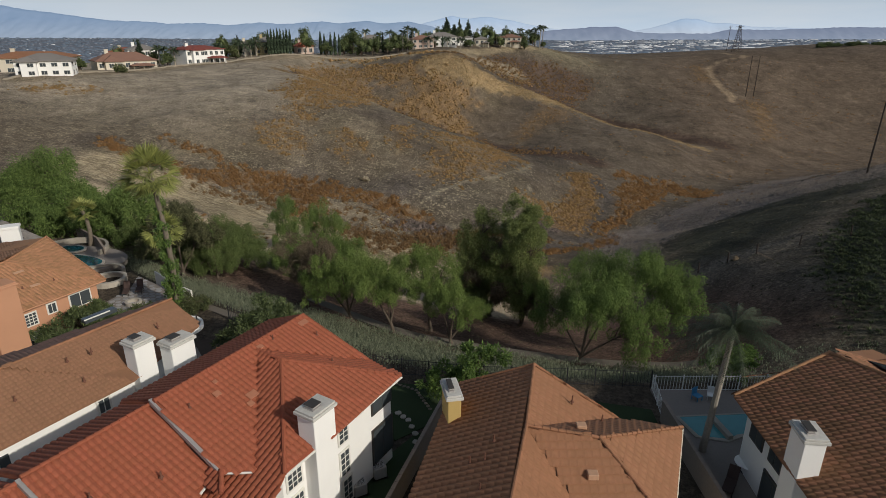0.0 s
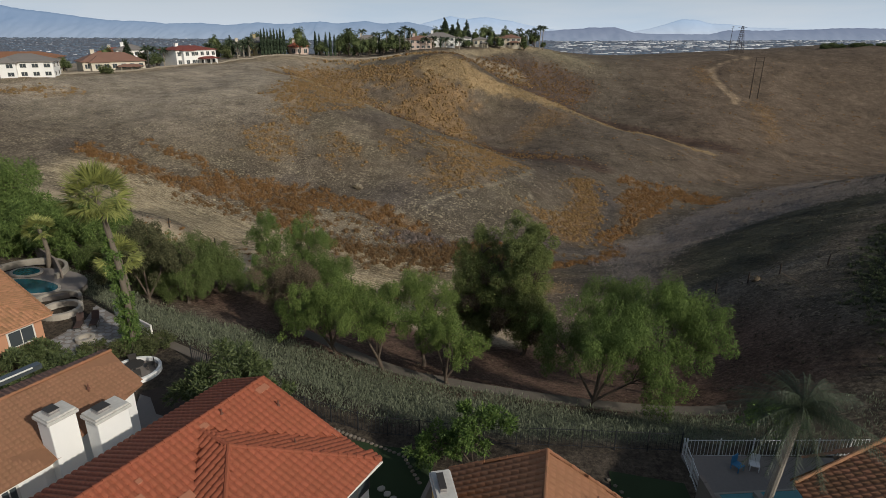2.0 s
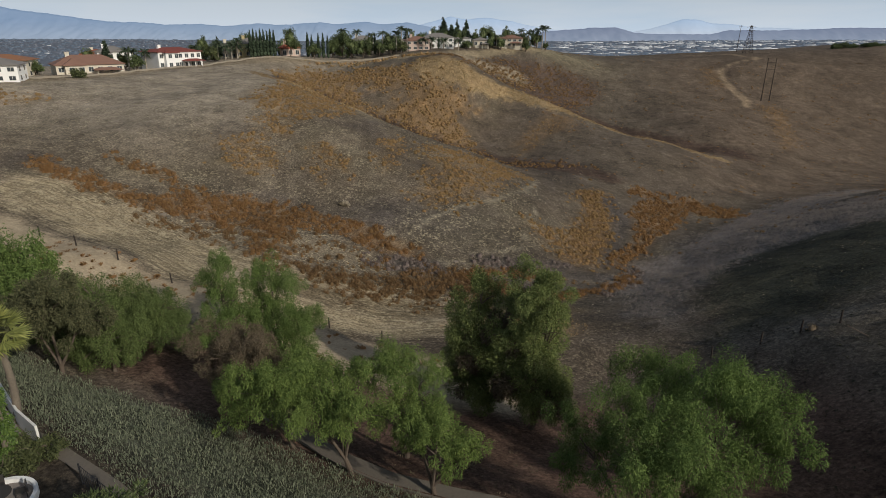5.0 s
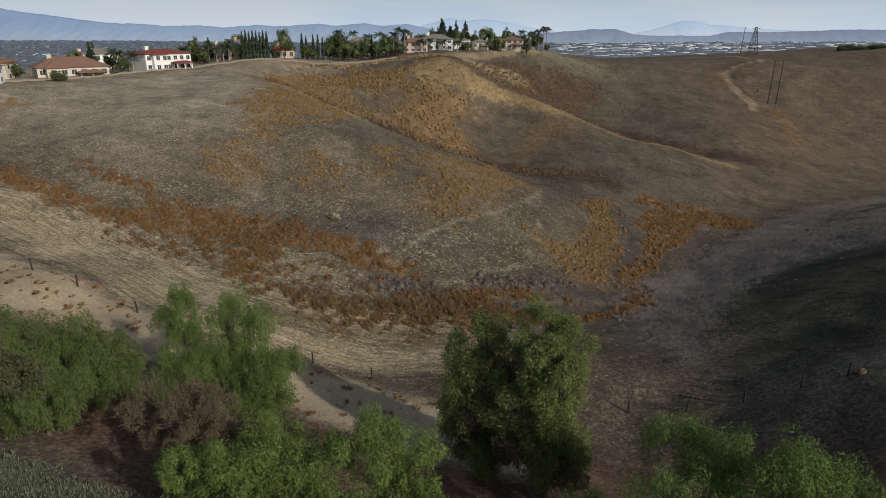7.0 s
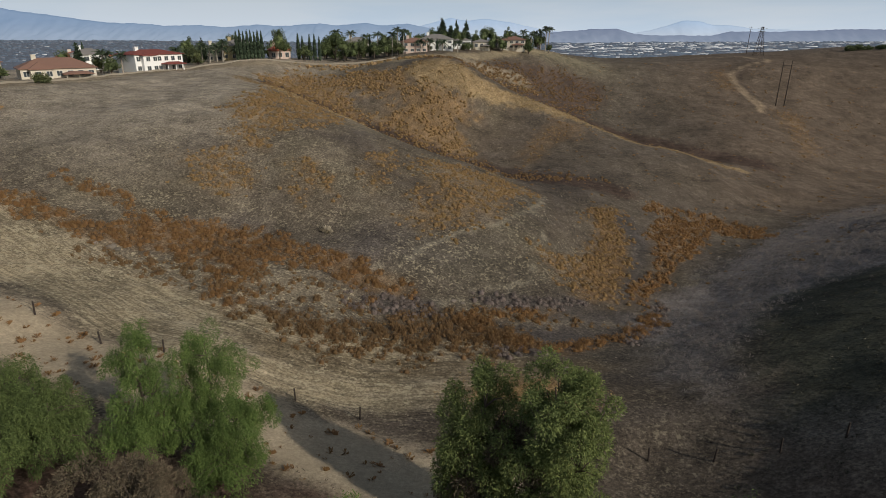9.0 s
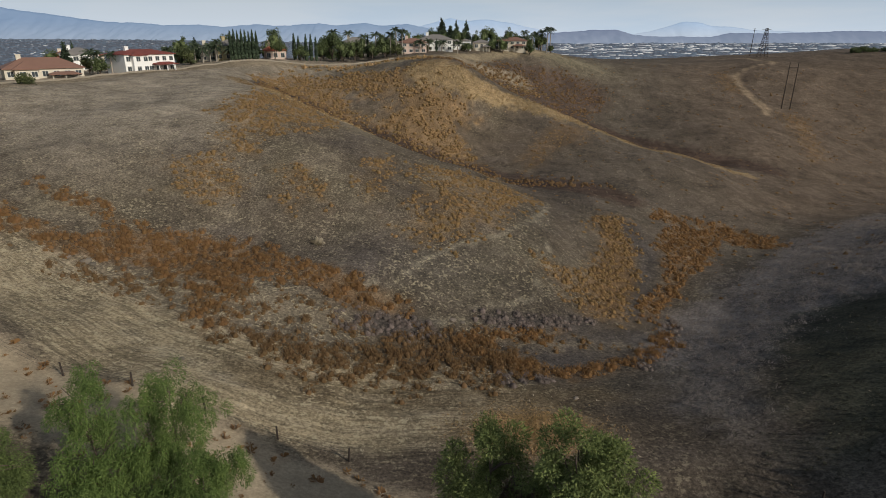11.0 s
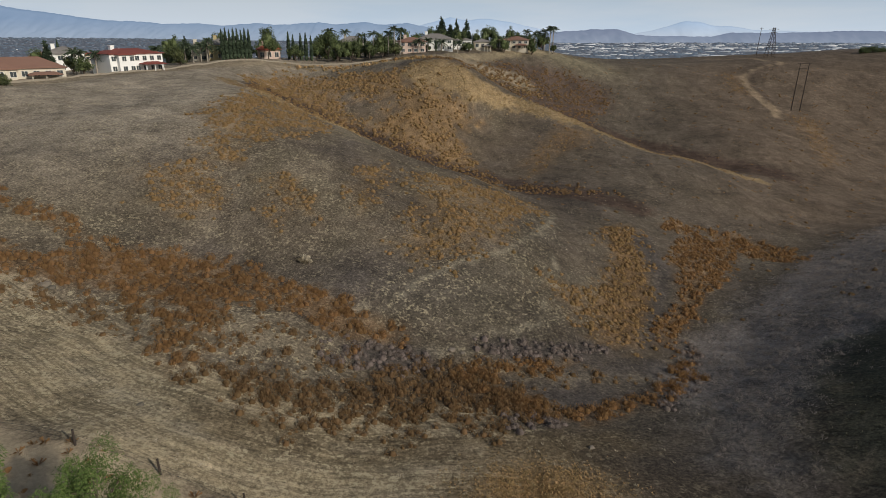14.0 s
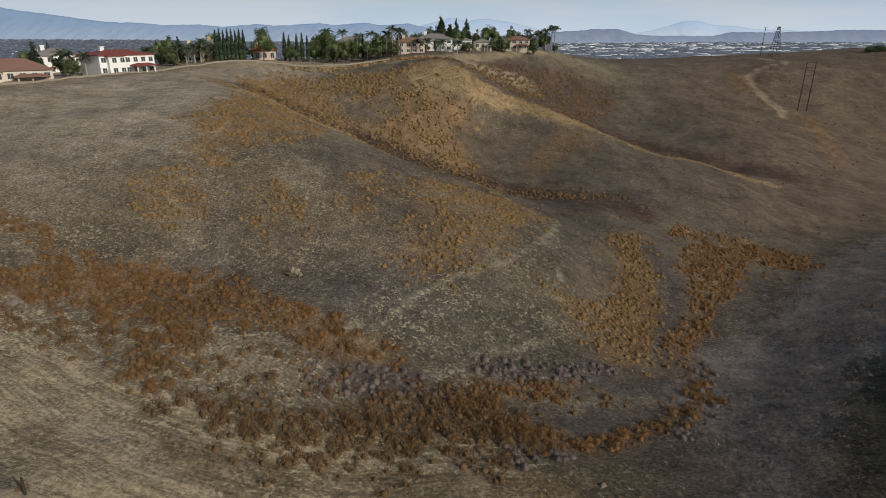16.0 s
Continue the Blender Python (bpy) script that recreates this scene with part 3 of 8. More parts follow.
PALE_TRACKS = [([(23, 185), (17, 168), (10, 154), (3, 148), (-1, 144), (-5, 140), (-8, 136), (-12, 133), (-14, 131)], 0.55), ([(19, 160), (18, 150), (15, 143), (14, 136), (3, 131)], 0.4), ([(-2, 127.2), (0, 127), (3, 128)], 1.1),
               ([(-39, 110), (-36, 108), (-30, 106), (-24, 103)], 1.0), ([(-55.5, 128.8), (-54, 128.4)], 1.0)]
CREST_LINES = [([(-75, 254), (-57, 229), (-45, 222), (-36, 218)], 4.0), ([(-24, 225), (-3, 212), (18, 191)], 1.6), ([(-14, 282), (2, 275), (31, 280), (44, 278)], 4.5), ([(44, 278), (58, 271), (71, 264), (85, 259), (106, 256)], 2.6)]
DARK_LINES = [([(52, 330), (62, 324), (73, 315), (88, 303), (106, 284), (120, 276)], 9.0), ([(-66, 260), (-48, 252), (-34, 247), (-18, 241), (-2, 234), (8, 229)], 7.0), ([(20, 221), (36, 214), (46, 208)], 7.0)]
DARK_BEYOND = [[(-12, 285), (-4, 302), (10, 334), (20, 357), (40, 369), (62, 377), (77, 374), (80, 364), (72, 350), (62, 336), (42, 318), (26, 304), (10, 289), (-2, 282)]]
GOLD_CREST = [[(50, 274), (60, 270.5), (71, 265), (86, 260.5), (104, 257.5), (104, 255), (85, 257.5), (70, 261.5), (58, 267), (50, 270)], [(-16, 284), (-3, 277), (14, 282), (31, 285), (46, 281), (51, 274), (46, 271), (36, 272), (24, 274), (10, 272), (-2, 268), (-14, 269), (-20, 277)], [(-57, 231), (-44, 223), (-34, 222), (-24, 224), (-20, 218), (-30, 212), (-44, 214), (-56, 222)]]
GOLD_GRASS = [[(-27, 111), (-20, 109), (-12, 109), (-5, 110), (4, 112), (12, 112), (19, 113), (22, 108), (12, 106.5), (-5, 105), (-19, 103), (-26, 104)]]
LAVENDER = [[(28, 106), (38, 134), (50, 153), (72, 168), (95, 174), (112, 171), (84, 136), (70, 141), (58, 139), (46, 125), (37, 110), (31, 100)]]
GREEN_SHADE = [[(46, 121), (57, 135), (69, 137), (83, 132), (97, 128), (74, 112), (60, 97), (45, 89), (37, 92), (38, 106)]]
PALE_WEEDS = [[(34, 88), (43, 88), (52, 86), (50, 83), (41, 84), (35, 85)]]
GREY_FLOOR = [[(10.7, 125), (17.8, 128), (25.7, 132), (33, 136), (31.5, 130.3), (25.4, 122.6), (19.4, 118.6), (14.4, 117.3), (10.6, 118.8)], [(40, 186), (46, 190), (46, 172), (40, 156), (34, 142), (30, 138), (38, 158), (41, 172)]]
STRAW_LINE = [(-75, 127), (-60, 119.5), (-44.1, 112), (-35.9, 107.8), (-26.2, 104.5), (-17.1, 103.8), (-4.7, 105.5), (4, 106)]
ROAD_LINE = [(-75, 108), (-60, 101), (-48, 95.5), (-37, 92.5), (-22, 90), (-10, 86), (-3, 82.5), (5, 81)]
TRAIL_LINE = [(156, 352), (160, 362), (159, 374), (161, 398), (166, 414), (181, 424), (199, 438), (193, 470), (172, 493)]
DARK_BANK_LINE = [(106, 122), (84, 124), (67, 118), (53, 103), (43, 90), (44, 72), (46, 52)]
SHRUB_LINE = [(76, 96), (64, 84), (56, 76), (50, 67), (46, 57), (44, 48)]
WEED_TOP = [(125, 160), (104, 140), (92, 132), (78, 139), (62, 144.5), (48, 140), (42, 126)]
WEED_LINE = [(130, 213), (90, 180), (71, 160), (52, 140), (38, 124)]
PATH_LINE = [(-52, 86), (-40, 81), (-28, 74), (-19, 68.5), (-14, 65.2), (-8.5, 61.3), (-4.4, 59.0), (0, 57.8), (4.6, 56.8), (9.5, 56.0), (14, 55.3), (18.5, 54.7), (24, 53.8), (32, 52.0), (42, 47)]
FENCE_LINE = [(-54, 78), (-44, 68), (-34, 60), (-22, 52.5), (-12.7, 46.2), (-6, 43.2), (2, 42.4), (10, 42.2), (15.2, 42.0), (20.7, 42.0), (34, 42.5)]


def bands(x, y, lines, ragged=0.5, inner=0.55, outer=1.25):
    best = np.zeros(np.shape(x))
    for pts, w in lines:
        d = line_distance(x, y, pts) + ragged * w * wave(x, y, 7, 3.0) + 0.3 * w * wave(x, y, 2.6, 5.0)
        best = np.maximum(best, 1 - ease(inner * w, outer * w, d))
    return best


def patches(x, y, polys, ragged=1.2, soft=1.0):
    """How far places lie inside uneven-edged patches, from 0 to 1."""
    best = np.zeros(np.shape(x))
    for poly in polys:
        px, py = [p[0] for p in poly], [p[1] for p in poly]
        near = np.nonzero((x > min(px) - 6) & (x < max(px) + 6) & (y > min(py) - 6) & (y < max(py) + 6))[0]
        if len(near):
            a, b = x[near], y[near]
            d = np.where(inside(a, b, poly), -1, 1) * line_distance(a, b, poly + poly[:1])
            d = d + ragged * (wave(a, b, 7, 3.0) + 0.8 * wave(a, b, 2.6, 5.0))
            best[near] = np.maximum(best[near], 1 - ease(-soft, soft, d))
    return best


def mottled(x, y):
    return 0.12 + 0.88 * ease(-0.45, 0.45, wave(x, y, 8, 2.0) + 0.9 * wave(x, y, 2.4, 6.0))


def fence_y(x):
    return np.interp(x, [p[0] for p in FENCE_LINE], [p[1] for p in FENCE_LINE])


def path_y(x):
    return np.interp(x, [p[0] for p in PATH_LINE], [p[1] for p in PATH_LINE])


def shrub_top(x):
    """Where the sage on the bank gives way to litter under the trees."""
    return path_y(x) - np.interp(x, [-33, -24, -16, -8], [10.5, 7.2, 3.5, 1.6])


def cover_at(x, y):
    """The ground's colour and its share of straw, by what grows there; far off, painted haze."""
    n = len(x)
    col = np.tile(np.array([0.100, 0.079, 0.058]), (n, 1))
    straw = np.full(n, 0.24)

    def lay(mask, colour, share=None):
        nonlocal col, straw
        mask = np.clip(mask, 0, 1)
        col = col * (1 - mask[:, None]) + mask[:, None] * np.array(colour)
        if share is not None:
            straw = straw * (1 - mask) + mask * share

    v = wave(x, y, 30, 7.0)
    lay(0.8 * (1 - ease(-45, 15, x)) * ease(90, 110, y), (0.150, 0.122, 0.088), 0.5)
    lay(0.5 * ease(0.0, 0.8, v), (0.134, 0.112, 0.074), 0.55)
    lay(0.65 * ease(0.1, 0.8, -v), (0.088, 0.072, 0.060), 0.10)
    lay((0.72 + 0.2 * wave(x, y, 9, 2.0)) * (1 - ease(-72, -34, x)) * ease(140, 180, y), (0.315, 0.265, 0.202), 0.6)
    lay(0.7 * np.exp(-(((x + 8) / 16) ** 2 + ((y - 140) / 7) ** 2)), (0.086, 0.074, 0.066), 0.5)
    lay(0.7 * ease(10, 40, x) * ease(140, 160, y), (0.096, 0.078, 0.060), 0.2)
    east = ease(40, 110, x - 0.25 * (y - 200)) * ease(180, 230, y)
    lay(0.8 * east, (0.120, 0.088, 0.062), 0.08)
    lay(0.6 * np.exp(-(((x - 28) / 14) ** 2 + ((y - 214) / 18) ** 2)), (0.075, 0.060, 0.052), 0.05)
    lay(0.8 * np.exp(-(((x - 55) / 30) ** 2 + ((y - 395) / 14) ** 2)), (0.21, 0.18, 0.115), 0.8)
    # gullies and the ground behind the second crest laid darker
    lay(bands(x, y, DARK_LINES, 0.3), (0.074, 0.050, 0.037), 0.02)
    lay(0.8 * bands(x, y, [([(-24, 303), (-8, 318), (3, 343), (21, 369), (40, 386), (56, 407)], 4.5)], 0.5), (0.27, 0.215, 0.135), 0.5)
    lay(0.7 * np.exp(-(((x + 2) / 52) ** 2 + ((y - 258 + 0.25 * x) / 20) ** 2) * 1.2), (0.104, 0.080, 0.058), 0.12)
    lay(0.92 * patches(x, y, GOLD_NEAR + GOLD_NOSE, 3.4, 3.4) * (0.45 + 0.55 * mottled(x, y)), (0.178, 0.121, 0.065), 0.15)
    lay(0.8 * patches(x, y, GOLD_NOSE[1:], 2.0, 2.0), (0.145, 0.088, 0.043), 0.1)
    lay(0.95 * patches(x, y, GOLD_FAR, 3.6, 3.6) * (0.6 + 0.4 * mottled(x, y)), (0.222, 0.140, 0.068), 0.05)
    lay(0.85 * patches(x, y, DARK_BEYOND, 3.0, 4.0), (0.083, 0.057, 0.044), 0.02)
    lay(0.6 * patches(x, y, GOLD_THIN, 3.0, 4.0), (0.155, 0.100, 0.054), 0.1)
    # dark strip painted just behind the first crest to set its edge off
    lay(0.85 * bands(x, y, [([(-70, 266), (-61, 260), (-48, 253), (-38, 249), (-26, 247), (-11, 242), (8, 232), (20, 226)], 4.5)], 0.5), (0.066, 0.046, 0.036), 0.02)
    # brows of the spurs laid paler than the ground behind them
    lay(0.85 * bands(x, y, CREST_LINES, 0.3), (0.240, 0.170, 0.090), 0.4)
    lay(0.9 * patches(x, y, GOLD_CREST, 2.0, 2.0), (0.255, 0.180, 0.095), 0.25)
    lay(0.75 * np.exp(-(((x - 26) / 16) ** 2 + ((y - 117) / 13) ** 2) * 1.2), (0.072, 0.062, 0.050), 0.1)
    lay(0.85 * patches(x, y, GREY_FLOOR + GREY_BUSH, 1.0), (0.080, 0.068, 0.060), 0.08)
    lay(0.85 * patches(x, y, BROWN_FLOOR, 1.5, 1.6), (0.108, 0.078, 0.048), 0.25)
    sd = line_distance(x, y, STRAW_LINE)
    lay((1 - ease(6, 11, sd + 2 * wave(x, y, 9, 2.0))) * (1 - 0.6 * ease(-10, 2, x)), (0.315, 0.252, 0.158), 1.15)
    lay(0.8 * patches(x, y, GOLD_GRASS, 1.5, 2.0), (0.135, 0.102, 0.062), 0.25)
    lay(0.85 * patches(x, y, RUST_UPPER + RUST_LOWER + RUST_GULLY, 1.6, 1.4), (0.158, 0.100, 0.054), 0.25)
    lay(0.6 * patches(x, y, SPARSE_RUST, 1.6, 2.0), (0.205, 0.165, 0.112), 1.25)
    lay(0.4 * patches(x, y, PALE_FLECKS, 2.0, 2.5), (0.120, 0.104, 0.076), 0.8)
    lay(0.5 * bands(x, y, PALE_TRACKS, 0.8, 0.2, 1.2), (0.30, 0.26, 0.19), 0.8)
    rut = np.abs(np.mod(sd + 0.4 * wave(x, y, 12, 1.0), 3.2) - 1.6)
    lay(0.5 * (1 - ease(0.2, 0.6, rut)) * (1 - ease(8, 12, sd)) * (x < 5), (0.33, 0.27, 0.185), 0.5)
    lay((1 - ease(6, 12, line_distance(x, y, WEED_LINE) + 3 * wave(x, y, 11, 4.0))), (0.100, 0.086, 0.070), 0.15)
    # darker band along the right-hand bank
    lay(0.95 * (1 - ease(6, 13, line_distance(x, y, DARK_BANK_LINE) + 4 * wave(x, y, 13, 6.0))), (0.088, 0.078, 0.060), 0.15)
    lay(0.9 * (1 - ease(5, 12, np.minimum(line_distance(x, y, WEED_TOP), line_distance(x, y, WEED_LINE)) + 3 * wave(x, y, 11, 4.0))), (0.190, 0.166, 0.150), 0.12)
    lay((1 - ease(6, 12, line_distance(x, y, [(96, 142), (75, 118), (62, 100), (52, 84), (44, 66)]))) * 0.6, (0.105, 0.088, 0.068), 0.3)
    lay(0.85 * patches(x, y, LAVENDER, 2.5, 4.0), (0.190, 0.166, 0.148), 0.1)
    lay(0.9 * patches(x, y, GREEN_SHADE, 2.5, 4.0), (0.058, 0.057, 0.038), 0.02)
    lay(0.7 * np.exp(-(((x - 34) / 9) ** 2 + ((y - 82) / 7) ** 2)), (0.125, 0.098, 0.076), 0.15)
    lay(0.7 * patches(x, y, PALE_WEEDS, 1.0, 1.5), (0.175, 0.148, 0.118), 0.3)
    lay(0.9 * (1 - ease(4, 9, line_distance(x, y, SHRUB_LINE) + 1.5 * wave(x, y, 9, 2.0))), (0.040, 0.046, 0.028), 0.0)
    lay(np.exp(-(((x - 9) / 6.5) ** 2 + ((y - 100.5) / 4.5) ** 2) * 1.2) * 1.3, (0.34, 0.225, 0.112), 0.6)
    lay(0.9 * ease(0.5, 1.5, y - fence_y(x)) * ease(-0.5, 0.8, shrub_top(x) + 0.6 * wave(x, y, 4, 1.0) - y) * (x > -48) * (1 - ease(16, 25, x)), (0.118, 0.126, 0.088), 0.05)
    # leaf litter under the trees
    lay((1 - ease(76, 86, y + 0.12 * np.abs(x) + 2.5 * wave(x, y, 10, 8.0))) * ease(50, 56, y + 0.55 * np.minimum(x, 0)) * (1 - ease(30, 44, x)), (0.118, 0.074, 0.054), 0.05)
    lay(1 - ease(4.0, 6.8, line_distance(x, y, ROAD_LINE) + 0.9 * wave(x, y, 6, 1.0)), (0.42, 0.335, 0.225), 0.0)
    lay(1 - ease(1.0, 3.0, line_distance(x, y, TRAIL_LINE)), (0.25, 0.185, 0.12), 0.1)
    lay(0.7 * (1 - ease(0.8, 2.2, line_distance(x, y, [(p[0] + 3.4, p[1] + 0.6) for p in TRAIL_LINE[2:7]]))), (0.07, 0.052, 0.040), 0.0)
    # rim of the mesa, graded earth
    lay((1 - ease(4, 9, line_distance(x, y, [(-130, 182), (-123, 206), (-113, 246), (-98, 282), (-66, 304), (-20, 314), (30, 345)]))), (0.22, 0.175, 0.12), 0.5)
    # garden lots and the far valley
    lay((1 - ease(42, 46, y + 0.55 * np.minimum(x, 0) + 0.04 * np.maximum(x, 0))) * (1 - ease(34, 46, x)), (0.075, 0.060, 0.045), 0.05)
    # beyond the hills the ground is tinted blue-grey, haze put into its colour
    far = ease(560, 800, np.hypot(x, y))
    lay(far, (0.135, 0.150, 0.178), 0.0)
    rows = ease(4.5, 7.5, line_distance(x, y, ROAD_LINE)) * (1 - ease(9, 16, sd + 3 * wave(x, y, 9, 2.0))) * (x < 8)
    return col, straw, rows


def steps_from(a, b, step, reach, grow, back=None):
    """Grid lines: even from a to b, then wider and wider out to reach on both sides."""
    mid = list(np.arange(a, b, step))
    lo, hi, s = [a], [mid[-1]], step
    while hi[-1] < reach:
        s *= grow
        hi.append(hi[-1] + s)
    s = step
    while lo[-1] > -reach:
        s *= back or grow
        lo.append(lo[-1] - s)
    return np.array(lo[:0:-1] + mid + hi[1:])


def build_ground():
    xs, ys = steps_from(-100, 130, 1.25, 4900, 1.045), steps_from(44, 260, 1.25, 4900, 1.022, 1.2)
    gx, gy = np.meshgrid(xs, ys)
    x, y = gx.ravel(), gy.ravel()
    z = height(x, y)
    nx, ny = len(xs), len(ys)
    i = (np.arange(ny - 1)[:, None] * nx + np.arange(nx - 1)).ravel()
    me = mesh_of("ground", np.c_[x, y, z], np.c_[i, i + 1, i + nx + 1, i + nx], True)
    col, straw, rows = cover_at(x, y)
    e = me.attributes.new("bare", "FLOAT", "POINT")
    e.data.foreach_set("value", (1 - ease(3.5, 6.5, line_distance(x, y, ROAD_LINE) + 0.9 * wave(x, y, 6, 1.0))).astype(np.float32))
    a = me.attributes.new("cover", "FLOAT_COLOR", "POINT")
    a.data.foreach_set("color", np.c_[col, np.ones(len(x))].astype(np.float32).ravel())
    s = me.attributes.new("straw", "FLOAT", "POINT")
    s.data.foreach_set("value", straw.astype(np.float32))
    w = me.attributes.new("rows", "FLOAT", "POINT")
    w.data.foreach_set("value", rows.astype(np.float32))
    c = me.attributes.new("contour", "FLOAT_VECTOR", "POINT")
    q = y - np.interp(x, [p[0] for p in STRAW_LINE], [p[1] for p in STRAW_LINE]) + 0.5 * wave(x, y, 14, 3.0)
    c.data.foreach_set("vector", np.c_[x, q, 0 * x].astype(np.float32).ravel())
    return tagged(finish("ground", me, GROUND), "dry weedy hills, gullies and bare earth", "ground", kind="structure")


build_ground()

# ---- brush and grass, past counting ----
def tuft(seed, blades, lean, wide, rise=1.0):
    """Blades that spring from one root, within a unit dome."""
    r = np.random.RandomState(seed)
    a = r.rand(blades) * 2 * np.pi
    out = lean * np.sqrt(r.rand(blades))
    up = rise * np.sqrt(np.clip(1.05 - (out / max(lean, 0.01)) ** 2 * 0.8, 0.1, 1)) * (0.75 + 0.35 * r.rand(blades))
    tip = np.c_[out * np.cos(a), out * np.sin(a), up]
    b = a + 1.57 + 0.6 * (r.rand(blades) - 0.5)
    w = np.c_[np.cos(b), np.sin(b), 0.4 * (r.rand(blades) - 0.5)] * wide
    v = np.concatenate([[[0, 0, -0.1]], tip - w + [0, 0, -0.12], tip + w])
    i = np.arange(blades)
    return v, np.c_[np.zeros(blades, int), 1 + i, 1 + blades + i]


def scatter(name, label, mat, places, low, high, blades, lean, wide, rise=1.0, seed=1, sink=0.05):
    r = np.random.RandomState(seed)
    x, y = places
    z = height(x, y) - sink
    vs, fs, start = [], [], 0
    kinds = np.arange(len(x)) % 3
    for k in range(3):
        pick = kinds == k
        t, f = tuft(seed * 7 + k, blades, lean, wide, rise)
        n = int(pick.sum())
        size = low + (high - low) * r.rand(n) ** 1.5
        v, g = spread(t, f, np.c_[x, y, z][pick], size, r.rand(n) * 6.28, size * (0.75 + 0.5 * r.rand(n)))
        vs.append(v)
        fs.append(g + start)
        start += len(v)
    me = mesh_of(name, np.concatenate(vs), np.concatenate(fs))
    return tagged(finish(name, me, mat), label, "brush", kind="stuff")


def sown(seed, n, x0, x1, y0, y1, keep):
    """Random places within bounds, kept by a share at each."""
    r = np.random.RandomState(seed)
    x, y = x0 + (x1 - x0) * r.rand(n), y0 + (y1 - y0) * r.rand(n)
    ok = r.rand(n) < keep(x, y)
    return x[ok], y[ok]


def brush_share(x, y):
    return 0.16 + 0.84 * ease(-0.40, 0.35, wave(x, y, 3.7, 5.0) + 0.6 * wave(x, y, 1.6, 2.0))


def bush(seed, stems=34, upright=0.6, wide=0.055, heart=0.7):
    """A rounded dead bush within a unit dome: a dense twiggy heart, with short fine stems standing up and out of it all over."""
    r = np.random.RandomState(seed)
    a, up = r.rand(stems) * 2 * np.pi, r.rand(stems) ** 0.8
    out = np.sqrt(np.clip(1 - up ** 2, 0, 1)) * (0.8 + 0.3 * r.rand(stems))
    tip = np.c_[out * np.cos(a), out * np.sin(a), 0.12 + up * (0.82 + 0.3 * r.rand(stems))]
    ahead = tip * (1 - upright) + [0, 0, upright] + 0.22 * r.normal(size=(stems, 3))
    ahead /= np.linalg.norm(ahead, axis=1)[:, None]
    root = tip - ahead * (0.30 + 0.25 * r.rand(stems))[:, None]
    side = np.cross(ahead, r.normal(size=(stems, 3)))
    side *= (wide * (0.7 + 0.8 * r.rand(stems)) / (np.linalg.norm(side, axis=1) + 1e-6))[:, None]
    mid = root + 0.55 * (tip - root)
    v = np.concatenate([root, mid - side, mid + side, tip])
    i = np.arange(stems)
    f = np.concatenate([np.c_[i, i + stems, i + 2 * stems], np.c_[i + stems, i + 3 * stems, i + 2 * stems]])
    if not heart:
        return v, f
    n, w = len(v), []
    for k, (q, h) in enumerate(((1.0, -0.1), (0.92, 0.50), (0.52, 0.92))):
        for j in range(7):
            b = 2 * np.pi * (j + 0.5 * k) / 7 + r.uniform(-0.25, 0.25)
            q1 = heart * q * r.uniform(0.82, 1.1)
            w.append((q1 * np.cos(b), q1 * np.sin(b), heart * h * r.uniform(0.85, 1.15)))
    w.append((r.uniform(-0.15, 0.15), r.uniform(-0.15, 0.15), 1.12 * heart))
    g = []
    for j in range(7):
        k = (j + 1) % 7
        g += [(j, k, 7 + j), (k, 7 + k, 7 + j), (7 + j, 7 + k, 14 + j), (7 + k, 14 + k, 14 + j), (14 + j, 14 + k, 21)]
    return np.concatenate([v, w]), np.concatenate([f, np.array(g) + n])


def thicket(name, label, mat, places, low, high, rise=1.0, seed=1, stems=34, upright=0.6, wide=0.055, sink=0.08, heart=0.7):
    """Bushes of one sort, each a rounded clump, past counting."""
    r = np.random.RandomState(seed)
    x, y = places
    z = height(x, y) - sink
    vs, fs, start = [], [], 0
    kinds = np.arange(len(x)) % 5
    for k in range(5):
        pick = kinds == k
        t, f = bush(seed * 11 + k, stems, upright, wide, heart)
        n = int(pick.sum())
        size = low + (high - low) * r.rand(n) ** 1.4
        v, g = spread(t, f, np.c_[x, y, z][pick], size, r.rand(n) * 6.28, size * rise * (0.75 + 0.55 * r.rand(n)))
        vs.append(v)
        fs.append(g + start)
        start += len(v)
    return tagged(finish(name, mesh_of(name, np.concatenate(vs), np.concatenate(fs)), mat), label, "brush", kind="stuff")


def sow_in(seed, polys, per_metre, ragged=1.2, soft=1.0, keep=brush_share):
    """Places within uneven patches, so many to the square metre."""
    xs, ys = [], []
    for i, poly in enumerate(polys):
        r = np.random.RandomState(seed * 31 + i)
        x0, x1 = min(p[0] for p in poly) - 3, max(p[0] for p in poly) + 3
        y0, y1 = min(p[1] for p in poly) - 3, max(p[1] for p in poly) + 3
        n = int((x1 - x0) * (y1 - y0) * per_metre)
        x, y = x0 + (x1 - x0) * r.rand(n), y0 + (y1 - y0) * r.rand(n)
        ok = r.rand(n) < patches(x, y, [poly], ragged, soft) * keep(x, y)
        xs.append(x[ok])
        ys.append(y[ok])
    return np.concatenate(xs), np.concatenate(ys)


thicket("rust_brush", "chest-high rounded rust brown dead brush along the hollow", BRUSH_RUST, sow_in(11, RUST_UPPER + RUST_LOWER, 2.1, 2.0, 1.4), 0.38, 0.95, 1.05, 11, 62, 0.7, 0.032, 0.08, 0.52)
thicket("rust_brush", "curved belt of rust brown brush round the grey hollow floor", BRUSH_RUST, sow_in(35, RUST_LOWER, 1.0, 0.8, 0.8, lambda x, y: 1.0 + 0 * x), 0.38, 0.9, 1.05, 35, 60, 0.7, 0.032, 0.08, 0.52)
